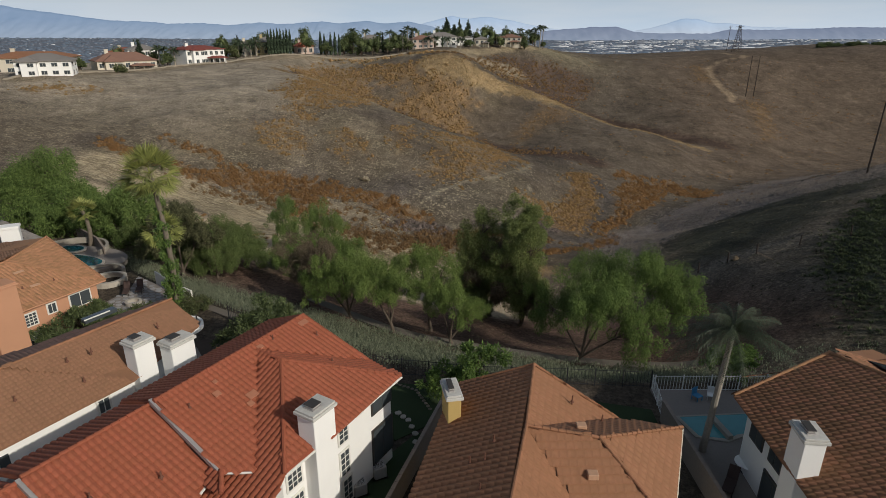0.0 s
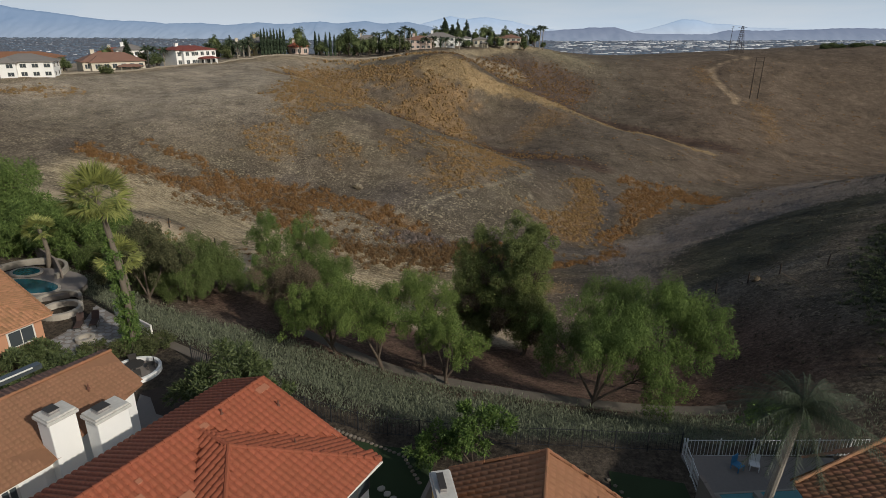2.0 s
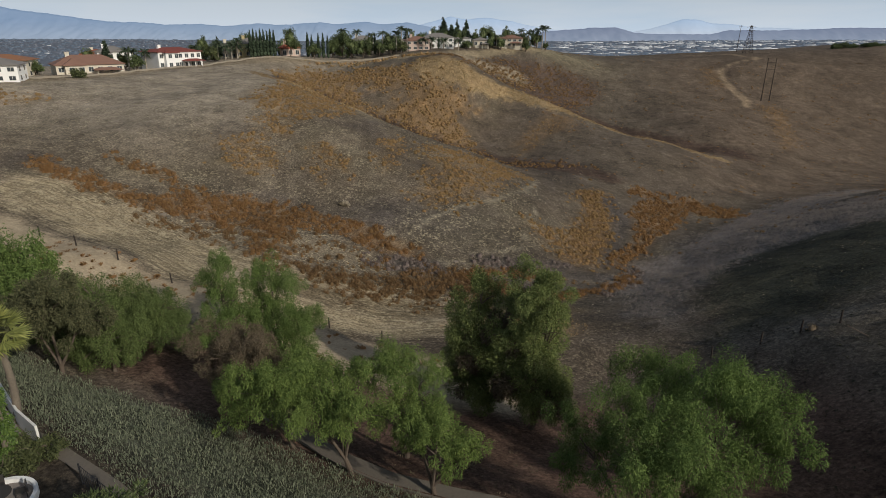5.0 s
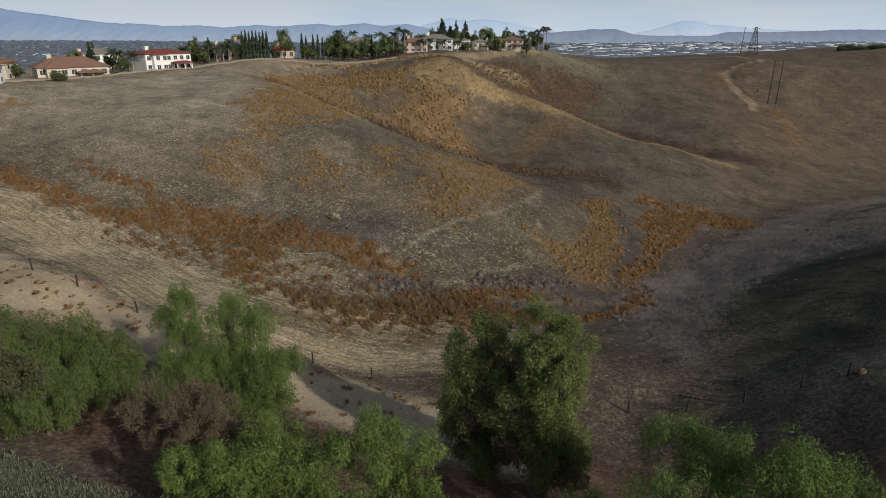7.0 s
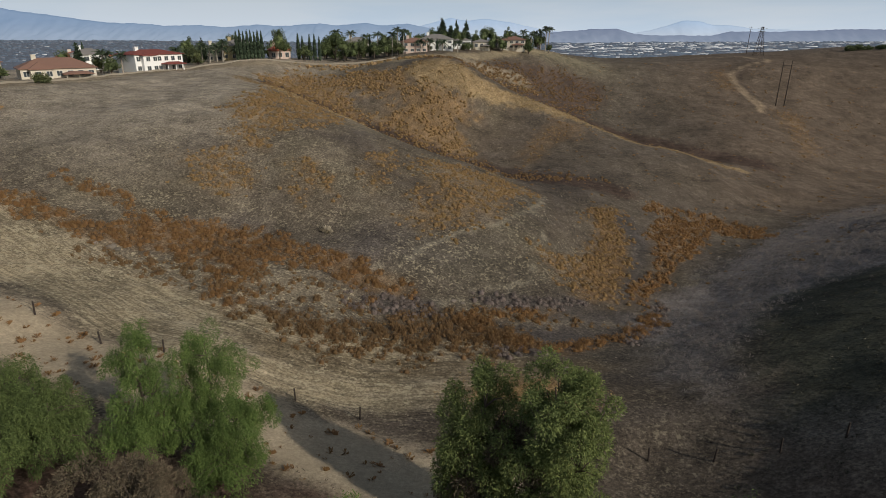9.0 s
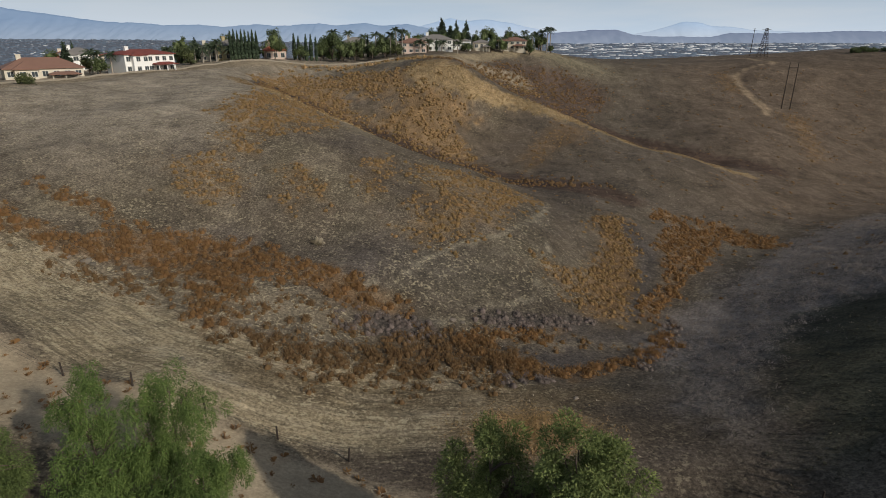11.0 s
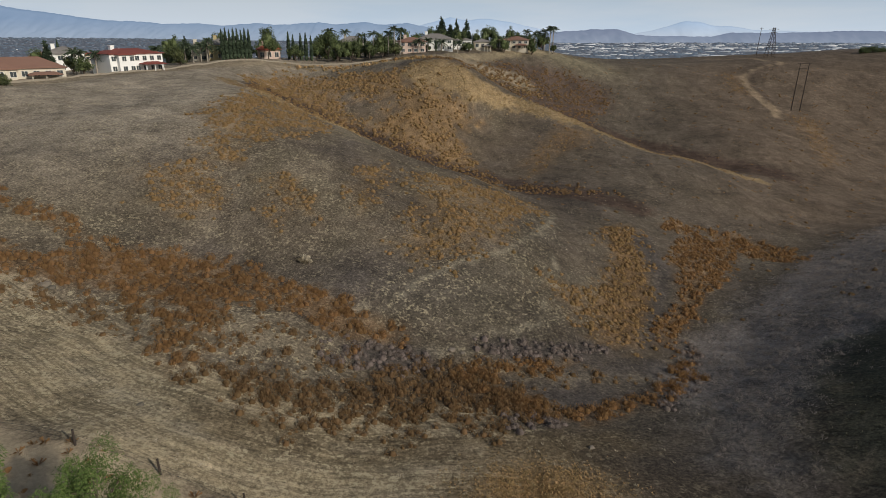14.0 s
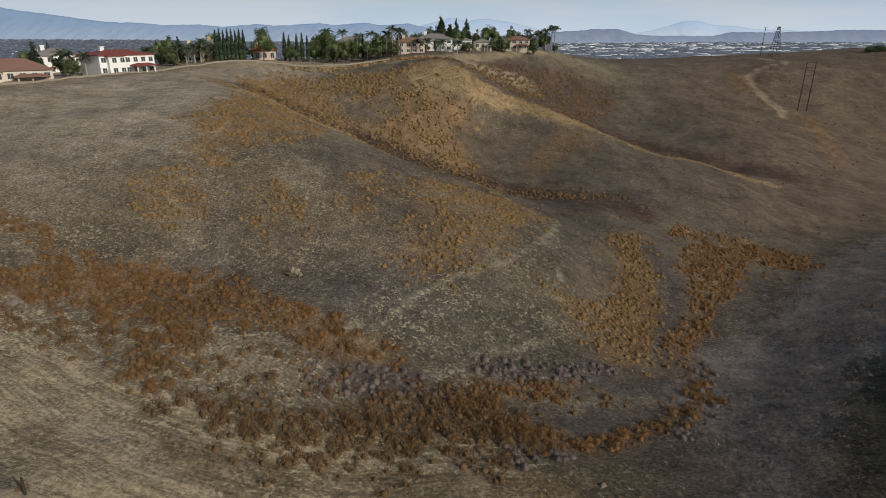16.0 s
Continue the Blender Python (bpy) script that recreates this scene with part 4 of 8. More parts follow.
thicket("rust_brush", "rounded rust brown dead brush down the gully", BRUSH_RUST, sow_in(30, RUST_GULLY, 2.2, 1.8, 1.4), 0.4, 0.95, 1.0, 30, 26, 0.65, 0.05, 0.08, 0.55)
thicket("brown_brush", "scattered olive brown bushes between pale straw patches", BRUSH_BROWN, sow_in(27, SPARSE_RUST, 1.3, 2.0, 2.0, lambda x, y: ease(-0.35, 0.35, wave(x, y, 4.6, 4.0) + 0.5 * wave(x, y, 1.7, 2.0))), 0.35, 0.9, 1.0, 27, 50, 0.7, 0.034, 0.08, 0.52)
thicket("brown_brush", "chest-high olive brown dead brush on the floor of the hollow", BRUSH_BROWN, sow_in(26, BROWN_FLOOR, 2.2, 2.4, 3.0, lambda x, y: 0.5 + 0.5 * brush_share(x, y)), 0.38, 0.92, 1.2, 26, 60, 0.78, 0.032, 0.08, 0.5)
thicket("gold_brush", "golden brown dry brush on the nose of the hill", BRUSH_GOLD, sow_in(12, GOLD_NEAR + GOLD_NOSE, 2.1, 3.4, 3.4, mottled), 0.28, 0.85, 0.85, 12, 12, 0.6, 0.07, 0.08, 0.62)
thicket("gold_brush", "golden brown brush on the slope beyond the gully", BRUSH_GOLD, sow_in(28, GOLD_FAR, 1.3, 3.6, 3.6, mottled), 0.42, 1.15, 0.85, 28, 6, 0.6, 0.085, 0.08, 0.66)
thicket("gold_brush", "dense orange-gold brush beside the gully", BRUSH_GOLD, sow_in(34, GOLD_NOSE[1:], 0.9, 1.6, 1.4), 0.4, 0.95, 1.0, 34, 26, 0.65, 0.05, 0.08, 0.6)
thicket("gold_brush", "thin golden brown brush on the far slopes", BRUSH_GOLD, sow_in(29, GOLD_THIN, 0.5, 3.0, 4.0, mottled), 0.35, 0.85, 0.8, 29, 8, 0.6, 0.10, 0.08, 0.5)
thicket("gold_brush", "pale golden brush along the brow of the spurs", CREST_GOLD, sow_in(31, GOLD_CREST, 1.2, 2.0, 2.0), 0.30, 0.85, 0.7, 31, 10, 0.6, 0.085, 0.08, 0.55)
thicket("dark_brush", "dense reddish brown dead brush behind the spur", BRUSH_BROWN, sow_in(32, DARK_BEYOND, 0.6, 3.0, 4.0), 0.5, 1.4, 0.75, 32, 8, 0.5, 0.11, 0.08, 0.6)
thicket("low_scrub", "low brown scrub dotted over the far slopes", BRUSH_BROWN,
        sown(33, 7000, 20, 260, 150, 430, lambda x, y: ease(-0.2, 0.8, wave(x, y, 17, 3.0) + 0.5 * wave(x, y, 5, 1.0)) * (line_distance(x, y, TRAIL_LINE) > 3) * (x - 0.25 * (y - 200) > 10)), 0.3, 0.95, 0.6, 33, 4, 0.5, 0.14)
scatter("crest_grass", "golden dry grass along the crests", BRUSH_GOLD,
        sown(23, 90000, -80, 100, 185, 290, lambda x, y: 0.6 * bands(x, y, CREST_LINES, 0.5) * ease(-0.6, 0.4, wave(x, y, 3.0, 6.0))), 0.15, 0.5, 9, 0.9, 0.10, 0.7, 23)
scatter("rim_bushes", "pale dry bushes along the rim of the mesa", ORANGE_STRAW,
        sown(25, 6000, -70, 60, 296, 350, lambda x, y: 0.5 * bands(x, y, [([(-62, 300), (-20, 309), (12, 322), (38, 342)], 5.0)], 0.8)), 0.5, 1.5, 14, 0.9, 0.11, 0.8, 25)
thicket("grey_bushes", "rounded grey-brown dead bushes beside the rust brush", BUSH_GREY, sow_in(24, GREY_BUSH, 2.4, 0.8), 0.42, 0.85, 0.9, 24, 50, 0.3, 0.034, 0.08, 0.66)
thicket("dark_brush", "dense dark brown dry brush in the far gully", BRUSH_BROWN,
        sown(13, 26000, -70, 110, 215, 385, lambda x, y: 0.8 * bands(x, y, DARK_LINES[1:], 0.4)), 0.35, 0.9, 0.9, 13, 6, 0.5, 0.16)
thicket("grey_weeds", "low grey dead weeds over the hillside", BRUSH_GREY,
        sown(14, 22000, -105, 120, 112, 290, lambda x, y: (0.34 + 0.4 * wave(x, y, 14, 3.0) + 0.3 * wave(x, y, 3.1, 1.0)) * (line_distance(x, y, ROAD_LINE) > 14)), 0.12, 0.42, 0.7, 14, 7, 0.4, 0.12, 0.03, 0)
scatter("straw_tufts", "pale straw tufts on the bare slopes", STRAW,
        sown(15, 130000, -90, 70, 95, 220, lambda x, y: (line_distance(x, y, ROAD_LINE) > 5) * ease(-0.3, 0.6, wave(x, y, 2.7, 4.0)) * ease(-0.5, 0.6, wave(x, y, 19, 2.0)) * (0.18 + 0.16 * wave(x, y, 11, 9.0) + 0.4 * patches(x, y, PALE_FLECKS, 2.0, 2.5) + 0.4 * (line_distance(x, y, STRAW_LINE) < 7))),
        0.12, 0.40, 8, 1.0, 0.10, 0.4, 15)
scatter("tall_grey_grass", "tall grey dead grass on the shaded slope", PURPLE_GRASS,
        sown(16, 76000, 26, 140, 98, 225, lambda x, y: np.maximum(0.8 * (1 - ease(6, 13, np.minimum(line_distance(x, y, WEED_TOP), line_distance(x, y, WEED_LINE)) + 3 * wave(x, y, 11, 4.0))), patches(x, y, LAVENDER, 2.5, 4.0)) * (1 - 0.85 * patches(x, y, GREEN_SHADE, 2.5, 4.0))), 0.25, 0.65, 8, 0.7, 0.018, 1.0, 16)
scatter("dark_weeds", "low dark green weeds on the shaded bank", WEED_DARK,
        sown(17, 15000, 25, 110, 52, 150, lambda x, y: 0.6 * (1 - ease(6, 18, line_distance(x, y, DARK_BANK_LINE + [(36, 78), (36, 60)]) + 4 * wave(x, y, 13, 6.0)))), 0.15, 0.42, 12, 0.9, 0.10, 0.6, 17)
scatter("orange_grass", "patch of orange dry grass beside the tall tree", ORANGE_STRAW,
        sown(18, 22000, -2, 20, 94, 108, lambda x, y: np.exp(-(((x - 9) / 6.0) ** 2 + ((y - 100.5) / 4.2) ** 2) * 1.4)), 0.14, 0.32, 8, 0.8, 0.09, 0.8, 18)
thicket("bank_shrubs", "grey-green spiky shrubs covering the bank above the path", SAGE,
        sown(19, 52000, -48, 36, 42, 84, lambda x, y: (y > fence_y(x) + 0.9) * (y < shrub_top(x) + 0.6 * wave(x, y, 4, 1.0)) * (0.9 - 0.3 * ease(6, 14, x) - 0.35 * ease(17, 26, x) - 0.45 * ((np.abs(x - 13) < 5) & (np.abs(y - 52.3) < 2.6)))),
        0.25, 0.62, 1.3, 19, 8, 0.7, 0.05, 0.05, 0)
scatter("dark_shrubs", "dense dark green shrubs over the steep side bank", IVY_DARK,
        sown(22, 22000, 30, 85, 42, 102, lambda x, y: 0.9 * (1 - ease(4, 9, line_distance(x, y, SHRUB_LINE) + 2 * wave(x, y, 9, 2.0))) * (y > fence_y(x) + 1)), 0.2, 0.6, 14, 0.95, 0.07, 0.8, 22)
scatter("litter_weeds", "sparse brown weeds and litter under the trees", LEAF_DRY,
        sown(20, 9000, -50, 32, 56, 90, lambda x, y: (y > path_y(x) + 1.5) * (line_distance(x, y, ROAD_LINE) > 4) * 0.4), 0.12, 0.4, 9, 0.9, 0.10, 0.4, 20)
scatter("road_weeds", "small rust weeds dotted over the dirt road", BRUSH_RUST,
        sown(21, 700, -60, 6, 80, 104, lambda x, y: 0.6 * (line_distance(x, y, ROAD_LINE) < 6)), 0.25, 0.8, 18, 0.95, 0.10, 0.6, 21, 0.02)


# ---- trees ----
def sprays(rng, lobes, count, length, width, droop):
    """Leafy sprays in many small uneven clumps: pointed blades, hanging as far as droop says."""
    ps, outs = [], []
    for cx, cy, cz, r, rz in lobes:
        k = max(9, int(15 * r / 2.5))
        d = rng.normal(size=(k, 3))
        d /= np.linalg.norm(d, axis=1)[:, None]
        d[:, 2] = np.where(d[:, 2] < -0.55, -d[:, 2], d[:, 2])
        hubs = d * np.array([r, r, rz]) * (0.60 + 0.42 * rng.rand(k))[:, None]
        sizes = r * (0.22 + 0.19 * rng.rand(k))
        n = int(1.6 * count * r * r / 4)
        j = rng.choice(k, n, p=sizes ** 2 / (sizes ** 2).sum())
        e = rng.normal(size=(n, 3))
        e /= np.linalg.norm(e, axis=1)[:, None]
        far = sizes[j] * (0.55 + 0.45 * rng.rand(n) ** 0.5) * (1 + 0.14 * rng.normal(size=n))
        q = hubs[j] + e * far[:, None] * [1, 1, 1.0 + 0.7 * droop] - np.array([0, 0, 0.5]) * droop * sizes[j][:, None]
        ps.append(q + [cx, cy, cz])
        outs.append(0.6 * e + 0.4 * q / r)
    p, o = np.concatenate(ps), np.concatenate(outs)
    n = len(p)
    L = length * (0.5 + 0.9 * rng.rand(n) ** 1.5)
    W = width * (0.6 + 0.8 * rng.rand(n))
    ahead = (1 - 0.55 * droop) * o + 0.45 * rng.normal(size=(n, 3)) + droop * np.array([0, 0, -1.0])
    ahead /= np.linalg.norm(ahead, axis=1)[:, None]
    side = np.cross(ahead, 1.1 * o + 0.55 * rng.normal(size=(n, 3)))
    side *= (W / (np.linalg.norm(side, axis=1) + 1e-6))[:, None]
    v = np.stack([p - 0.5 * side, p + 0.5 * side, p + ahead * L[:, None]], 1).reshape(-1, 3)
    return v, (np.arange(n) * 3)[:, None] + [0, 1, 2]


def billowed(rng, lobes):
    """Breaks round lobes up into a core and smaller billows."""
    out = []
    for x, y, z, r, rz in lobes:
        out.append((x, y, z, 0.74 * r, 0.78 * rz))
        a0 = rng.rand() * 6.28
        for k in range(4):
            a = a0 + 1.57 * k + rng.uniform(-0.5, 0.5)
            q = rng.uniform(0.46, 0.66)
            out.append((x + 0.72 * r * math.cos(a), y + 0.72 * r * math.sin(a), z + rng.uniform(-0.5, 0.5) * rz, q * r, rng.uniform(0.8, 1.1) * q * rz))
    return out


def tree(name, label, category, stems, lobes, leaf, count=2700, length=0.32, width=0.09, droop=0.75, seed=1, trunk=0.2, bark=None, billow=True, dense=0.0):
    """A tree: trunk with limbs into each lobe, and a crown of hanging sprays."""
    rng = np.random.RandomState(seed)
    bx, by = stems[0]
    base = (bx, by, float(height(bx, by)))
    ob = thing(name, base, label, category)
    bm = bmesh.new()
    for sx, sy in stems:
        z0 = float(height(sx, sy)) - 0.15
        near = [lobe for lobe in lobes if min(stems, key=lambda s: math.hypot(s[0] - lobe[0], s[1] - lobe[1])) == (sx, sy)] or lobes[:1]
        low = min(lobe[2] - 0.75 * lobe[4] for lobe in near)
        fz = z0 + 0.45 * max(low - z0, 1.2)
        mx, my = sum(lobe[0] for lobe in near) / len(near), sum(lobe[1] for lobe in near) / len(near)
        fork = Vector((sx + 0.25 * (mx - sx) + rng.uniform(-0.2, 0.2), sy + 0.25 * (my - sy), fz))
        tube(bm, [(sx, sy, z0), Vector((sx + rng.uniform(-0.1, 0.1), sy, z0 + 0.3 * (fz - z0))), fork], [trunk * 1.35, trunk, trunk * 0.85], 8)
        for lx, ly, lz, r, rz in near:
            top = Vector((lx, ly, lz + 0.35 * rz))
            mid = fork.lerp(top, 0.5) + Vector((rng.uniform(-0.4, 0.4), rng.uniform(-0.4, 0.4), 0.2))
            tube(bm, [fork - Vector((0, 0, 0.1)), mid, top], [trunk * 0.7, trunk * 0.42, 0.04], 6)
            for _ in range(6):
                d = Vector((rng.normal(), rng.normal(), rng.uniform(-0.3, 0.8))).normalized()
                end = Vector((lx, ly, lz)) + Vector((d.x * r, d.y * r, d.z * rz)) * 0.8
                start = mid.lerp(top, rng.uniform(0, 0.8))
                tube(bm, [start, start.lerp(end, 0.5) + Vector((0, 0, 0.25)), end], [trunk * 0.28, trunk * 0.16, 0.02], 5, False)
    part("trunk", bm, bark or BARK, ob)
    if dense:
        bm = bmesh.new()
        for lx, ly, lz, r, rz in lobes:
            o = Vector((lx, ly, lz))
            for q in bmesh.ops.create_icosphere(bm, subdivisions=2, radius=1.0, matrix=Matrix.Translation(o) @ Matrix.Diagonal((dense * r, dense * r, dense * rz, 1)))["verts"]:
                q.co = o + (q.co - o) * rng.uniform(0.75, 1.15)
        part("inner_foliage", bm, leaf, ob)
    v, f = sprays(rng, billowed(rng, lobes) if billow else lobes, count, length, width, droop)
    finish("crown", mesh_of("crown", v, f), leaf, ob)
    return ob


PEPPER = "pepper tree with drooping feathery green foliage on the dry bank"
PEPPERS = [
    ([(-30.8, 69.6)], [(-31.0, 69.2, 6.0, 2.8, 3.0), (-33.0, 70.2, 4.8, 2.6, 2.6), (-29.6, 70.6, 4.6, 2.0, 2.2)]),
    ([(-29.2, 76.5)], [(-29.6, 76.8, 5.2, 2.9, 2.8), (-31.6, 77.2, 5.0, 2.8, 2.6), (-28.0, 75.2, 3.6, 2.6, 2.6)]),
    ([(-24.6, 80.5)], [(-25.1, 81.0, 7.8, 2.1, 2.6), (-24.4, 80.2, 4.8, 2.7, 2.9), (-24.1, 79.2, 1.8, 2.7, 2.9), (-22.6, 80.6, 2.6, 2.4, 3.0)]),
    ([(-19.5, 82.6)], [(-20.3, 83.4, 6.6, 2.9, 3.2), (-21.1, 82.5, 3.4, 2.3, 2.8), (-17.6, 79.6, 1.2, 3.4, 3.6), (-16.6, 79.8, 2.6, 2.5, 2.8), (-17.6, 77.6, -1.2, 3.1, 3.0), (-20.8, 80.6, 0.8, 2.4, 2.8)]),
    ([(-12.5, 62.0)], [(-13.4, 60.6, 7.2, 2.7, 3.1), (-15.6, 61.5, 5.4, 2.2, 2.6), (-11.2, 63.2, 6.0, 2.7, 2.9)]),
    ([(-7.4, 59.2)], [(-8.7, 60.6, 7.0, 2.9, 3.2), (-6.2, 58.6, 6.4, 2.4, 3.0), (-9.6, 58.4, 6.2, 2.2, 2.6)]),
    ([(-3.6, 63.5)], [(-4.6, 62.8, 7.6, 2.8, 3.2), (-2.2, 62.2, 5.6, 2.5, 3.0)]),
    ([(-1.1, 57.7)], [(-0.7, 57.2, 5.6, 2.3, 3.0), (0.9, 57.6, 3.8, 1.8, 2.2), (-2.6, 58.4, 5.2, 2.0, 2.6)]),
    ([(11.9, 54.0)], [(12.6, 53.7, 6.0, 3.0, 3.2), (15.3, 53.4, 6.8, 2.9, 3.0), (9.2, 58.0, 4.4, 2.7, 2.8), (14.0, 57.8, 7.2, 3.1, 2.9), (16.8, 51.8, 4.8, 2.3, 2.6)]),
    ([(19.6, 60.2)], [(19.3, 59.8, 8.0, 3.2, 3.2), (22.7, 60.4, 6.4, 3.1, 3.4), (16.6, 63.4, 5.2, 3.0, 3.0), (21.6, 57.6, 4.2, 2.8, 3.2)]),
    ([(-34.5, 79.5)], [(-35.4, 77.6, 4.6, 3.2, 3.0), (-38.2, 78.4, 5.8, 3.2, 3.4), (-32.0, 77.4, 3.6, 2.6, 2.8)]),
    ([(-38.2, 74.0)], [(-38.2, 73.6, 5.2, 3.6, 3.7), (-35.4, 72.6, 4.2, 2.8, 3.0), (-41.5, 75.0, 5.2, 3.2, 3.4)]),
    ([(-62.0, 86.5)], [(-62.0, 86.0, 11.6, 5.0, 5.6), (-66.5, 86.0, 9.6, 4.6, 5.2), (-58.4, 85.0, 8.6, 4.2, 4.6), (-63.0, 83.0, 7.4, 4.0, 4.4)]),
    ([(-54.5, 80.5)], [(-54.3, 80.0, 9.0, 4.2, 4.6), (-51.2, 79.6, 7.2, 3.6, 4.0), (-56.0, 78.0, 7.0, 3.0, 3.2)]),
    ([(-46.0, 78.5)], [(-46.0, 78.0, 9.4, 3.8, 4.4), (-43.2, 77.5, 7.2, 3.2, 3.6), (-47.6, 76.4, 6.8, 2.8, 3.2)]),
]
for i, (stems, lobes) in enumerate(PEPPERS):
    near = stems[0][0] > -40
    tagged(tree("pepper_tree", PEPPER, "tree", stems, lobes, LEAF_PEPPER_FRESH if -16 < stems[0][0] < 0 else LEAF_PEPPER_OLIVE if -40 < stems[0][0] < -26 else LEAF_PEPPER, 2450 if near else 1100, 0.20 if near else 0.36, 0.062 if near else 0.12, seed=100 + i), group="pepper trees on the bank")
tree("olive_tree", "olive-brown bushy tree standing behind the tall fan palm", "tree", [(-34.2, 67.5)], [(-34.0, 67.0, 10.2, 3.0, 3.9), (-31.8, 68.0, 8.2, 2.4, 3.0), (-36.5, 68.0, 8.0, 2.4, 3.0)],
     LEAF_TAUPE, 2600, 0.26, 0.09, 0.4, 131)
tree("dead_tree", "half-dead rounded tree with dry taupe brown leaves", "tree", [(-17.8, 67.0)], [(-17.9, 66.4, 7.2, 2.9, 3.1), (-19.2, 67.2, 5.4, 2.3, 2.6), (-16.6, 66.6, 5.4, 2.3, 2.6), (-17.8, 65.4, 4.6, 2.5, 2.6)], LEAF_DRY, 2900, 0.16, 0.06, 0.1, 132)
tall_one = tree("tall_tree", "tall dark two-stemmed tree with dense leaves, dry inside", "tree", [(4.2, 76.0), (8.0, 72.6)],
     [(2.8, 76.8, 7.2, 2.3, 2.8), (2.4, 76.8, 4.0, 2.9, 3.2), (2.6, 76.6, 0.8, 3.3, 3.4), (7.2, 73.2, 9.6, 2.3, 2.8), (9.0, 72.8, 8.6, 2.3, 3.0), (8.6, 72.8, 6.0, 2.8, 3.2), (8.6, 72.8, 2.6, 3.0, 3.4), (5.4, 74.8, 6.2, 2.5, 3.2), (1.4, 77.4, -1.6, 2.7, 2.8), (8.6, 73.0, -0.6, 2.9, 3.0), (5.4, 74.6, 1.0, 3.0, 3.4), (3.0, 76.4, -2.4, 2.9, 2.4), (8.2, 73.0, -2.8, 2.7, 2.4)],
     LEAF_TALL, 3900, 0.20, 0.09, 0.25, 133, 0.28, billow=False)
dry_v, dry_f = sprays(np.random.RandomState(139), [(2.2, 76.6, 1.0, 2.6, 2.6), (5.2, 74.8, 3.4, 2.2, 3.2), (6.4, 72.6, -0.4, 2.4, 2.2), (1.2, 77.0, -2.2, 2.0, 1.6), (9.8, 72.2, -1.4, 2.0, 1.6)], 3200, 0.3, 0.10, 0.3)
finish("dry_foliage", mesh_of("dry_foliage", dry_v, dry_f), LEAF_DRY, tall_one, "dry brown leaves inside the crown")
tree("garden_tree", "dense dark green garden tree behind the red-roofed house", "tree", [(-16.2, 44.2)], [(-15.9, 44.0, 9.6, 2.5, 2.8), (-14.0, 44.6, 8.4, 1.9, 2.0), (-18.0, 44.6, 8.4, 1.9, 2.0)],
     LEAF_DARK, 2200, 0.28, 0.10, 0.0, 134, 0.14)
tree("citrus_bush", "bright green leafy shrub beside the iron fence", "shrub", [(1.2, 39.4)], [(1.2, 39.4, 8.6, 1.6, 1.9), (0.0, 40.2, 7.4, 1.2, 1.3), (-1.6, 40.0, 7.2, 1.2, 1.3)], LEAF_BRIGHT, 2200, 0.26, 0.10, 0.0, 135, 0.08)
tree("garden_shrub", "rounded green shrub behind the swimming pool", "shrub", [(21.2, 43.2)], [(21.2, 43.2, 7.6, 1.5, 1.6), (22.6, 43.4, 7.0, 1.1, 1.2)], LEAF_BRIGHT, 2200, 0.26, 0.10, 0.0, 136, 0.07)
tree("laurel_shrub", "dark glossy shrub against the peach house", "shrub", [(-35.6, 49.4)], [(-36.9, 48.0, 6.0, 1.7, 1.9), (-35.9, 50.0, 6.4, 1.7, 1.9), (-35.0, 51.8, 6.5, 1.4, 1.6), (-33.6, 49.4, 6.0, 1.6, 1.8), (-31.4, 50.2, 6.2, 1.3, 1.4)], LEAF_DARK, 2200, 0.26, 0.10, 0.0, 137, 0.07)
tree("hedge", "green creeper hedge below the fan palm", "shrub", [(-28.8, 52.6)], [(-29.4, 52.8, 6.3, 1.1, 0.9), (-27.4, 53.4, 6.6, 1.2, 1.1), (-31.4, 53.0, 6.2, 1.0, 0.8), (-26.2, 54.4, 6.4, 1.1, 1.0)], LEAF_OLIVE, 2400, 0.22, 0.09, 0.2, 138, 0.05)


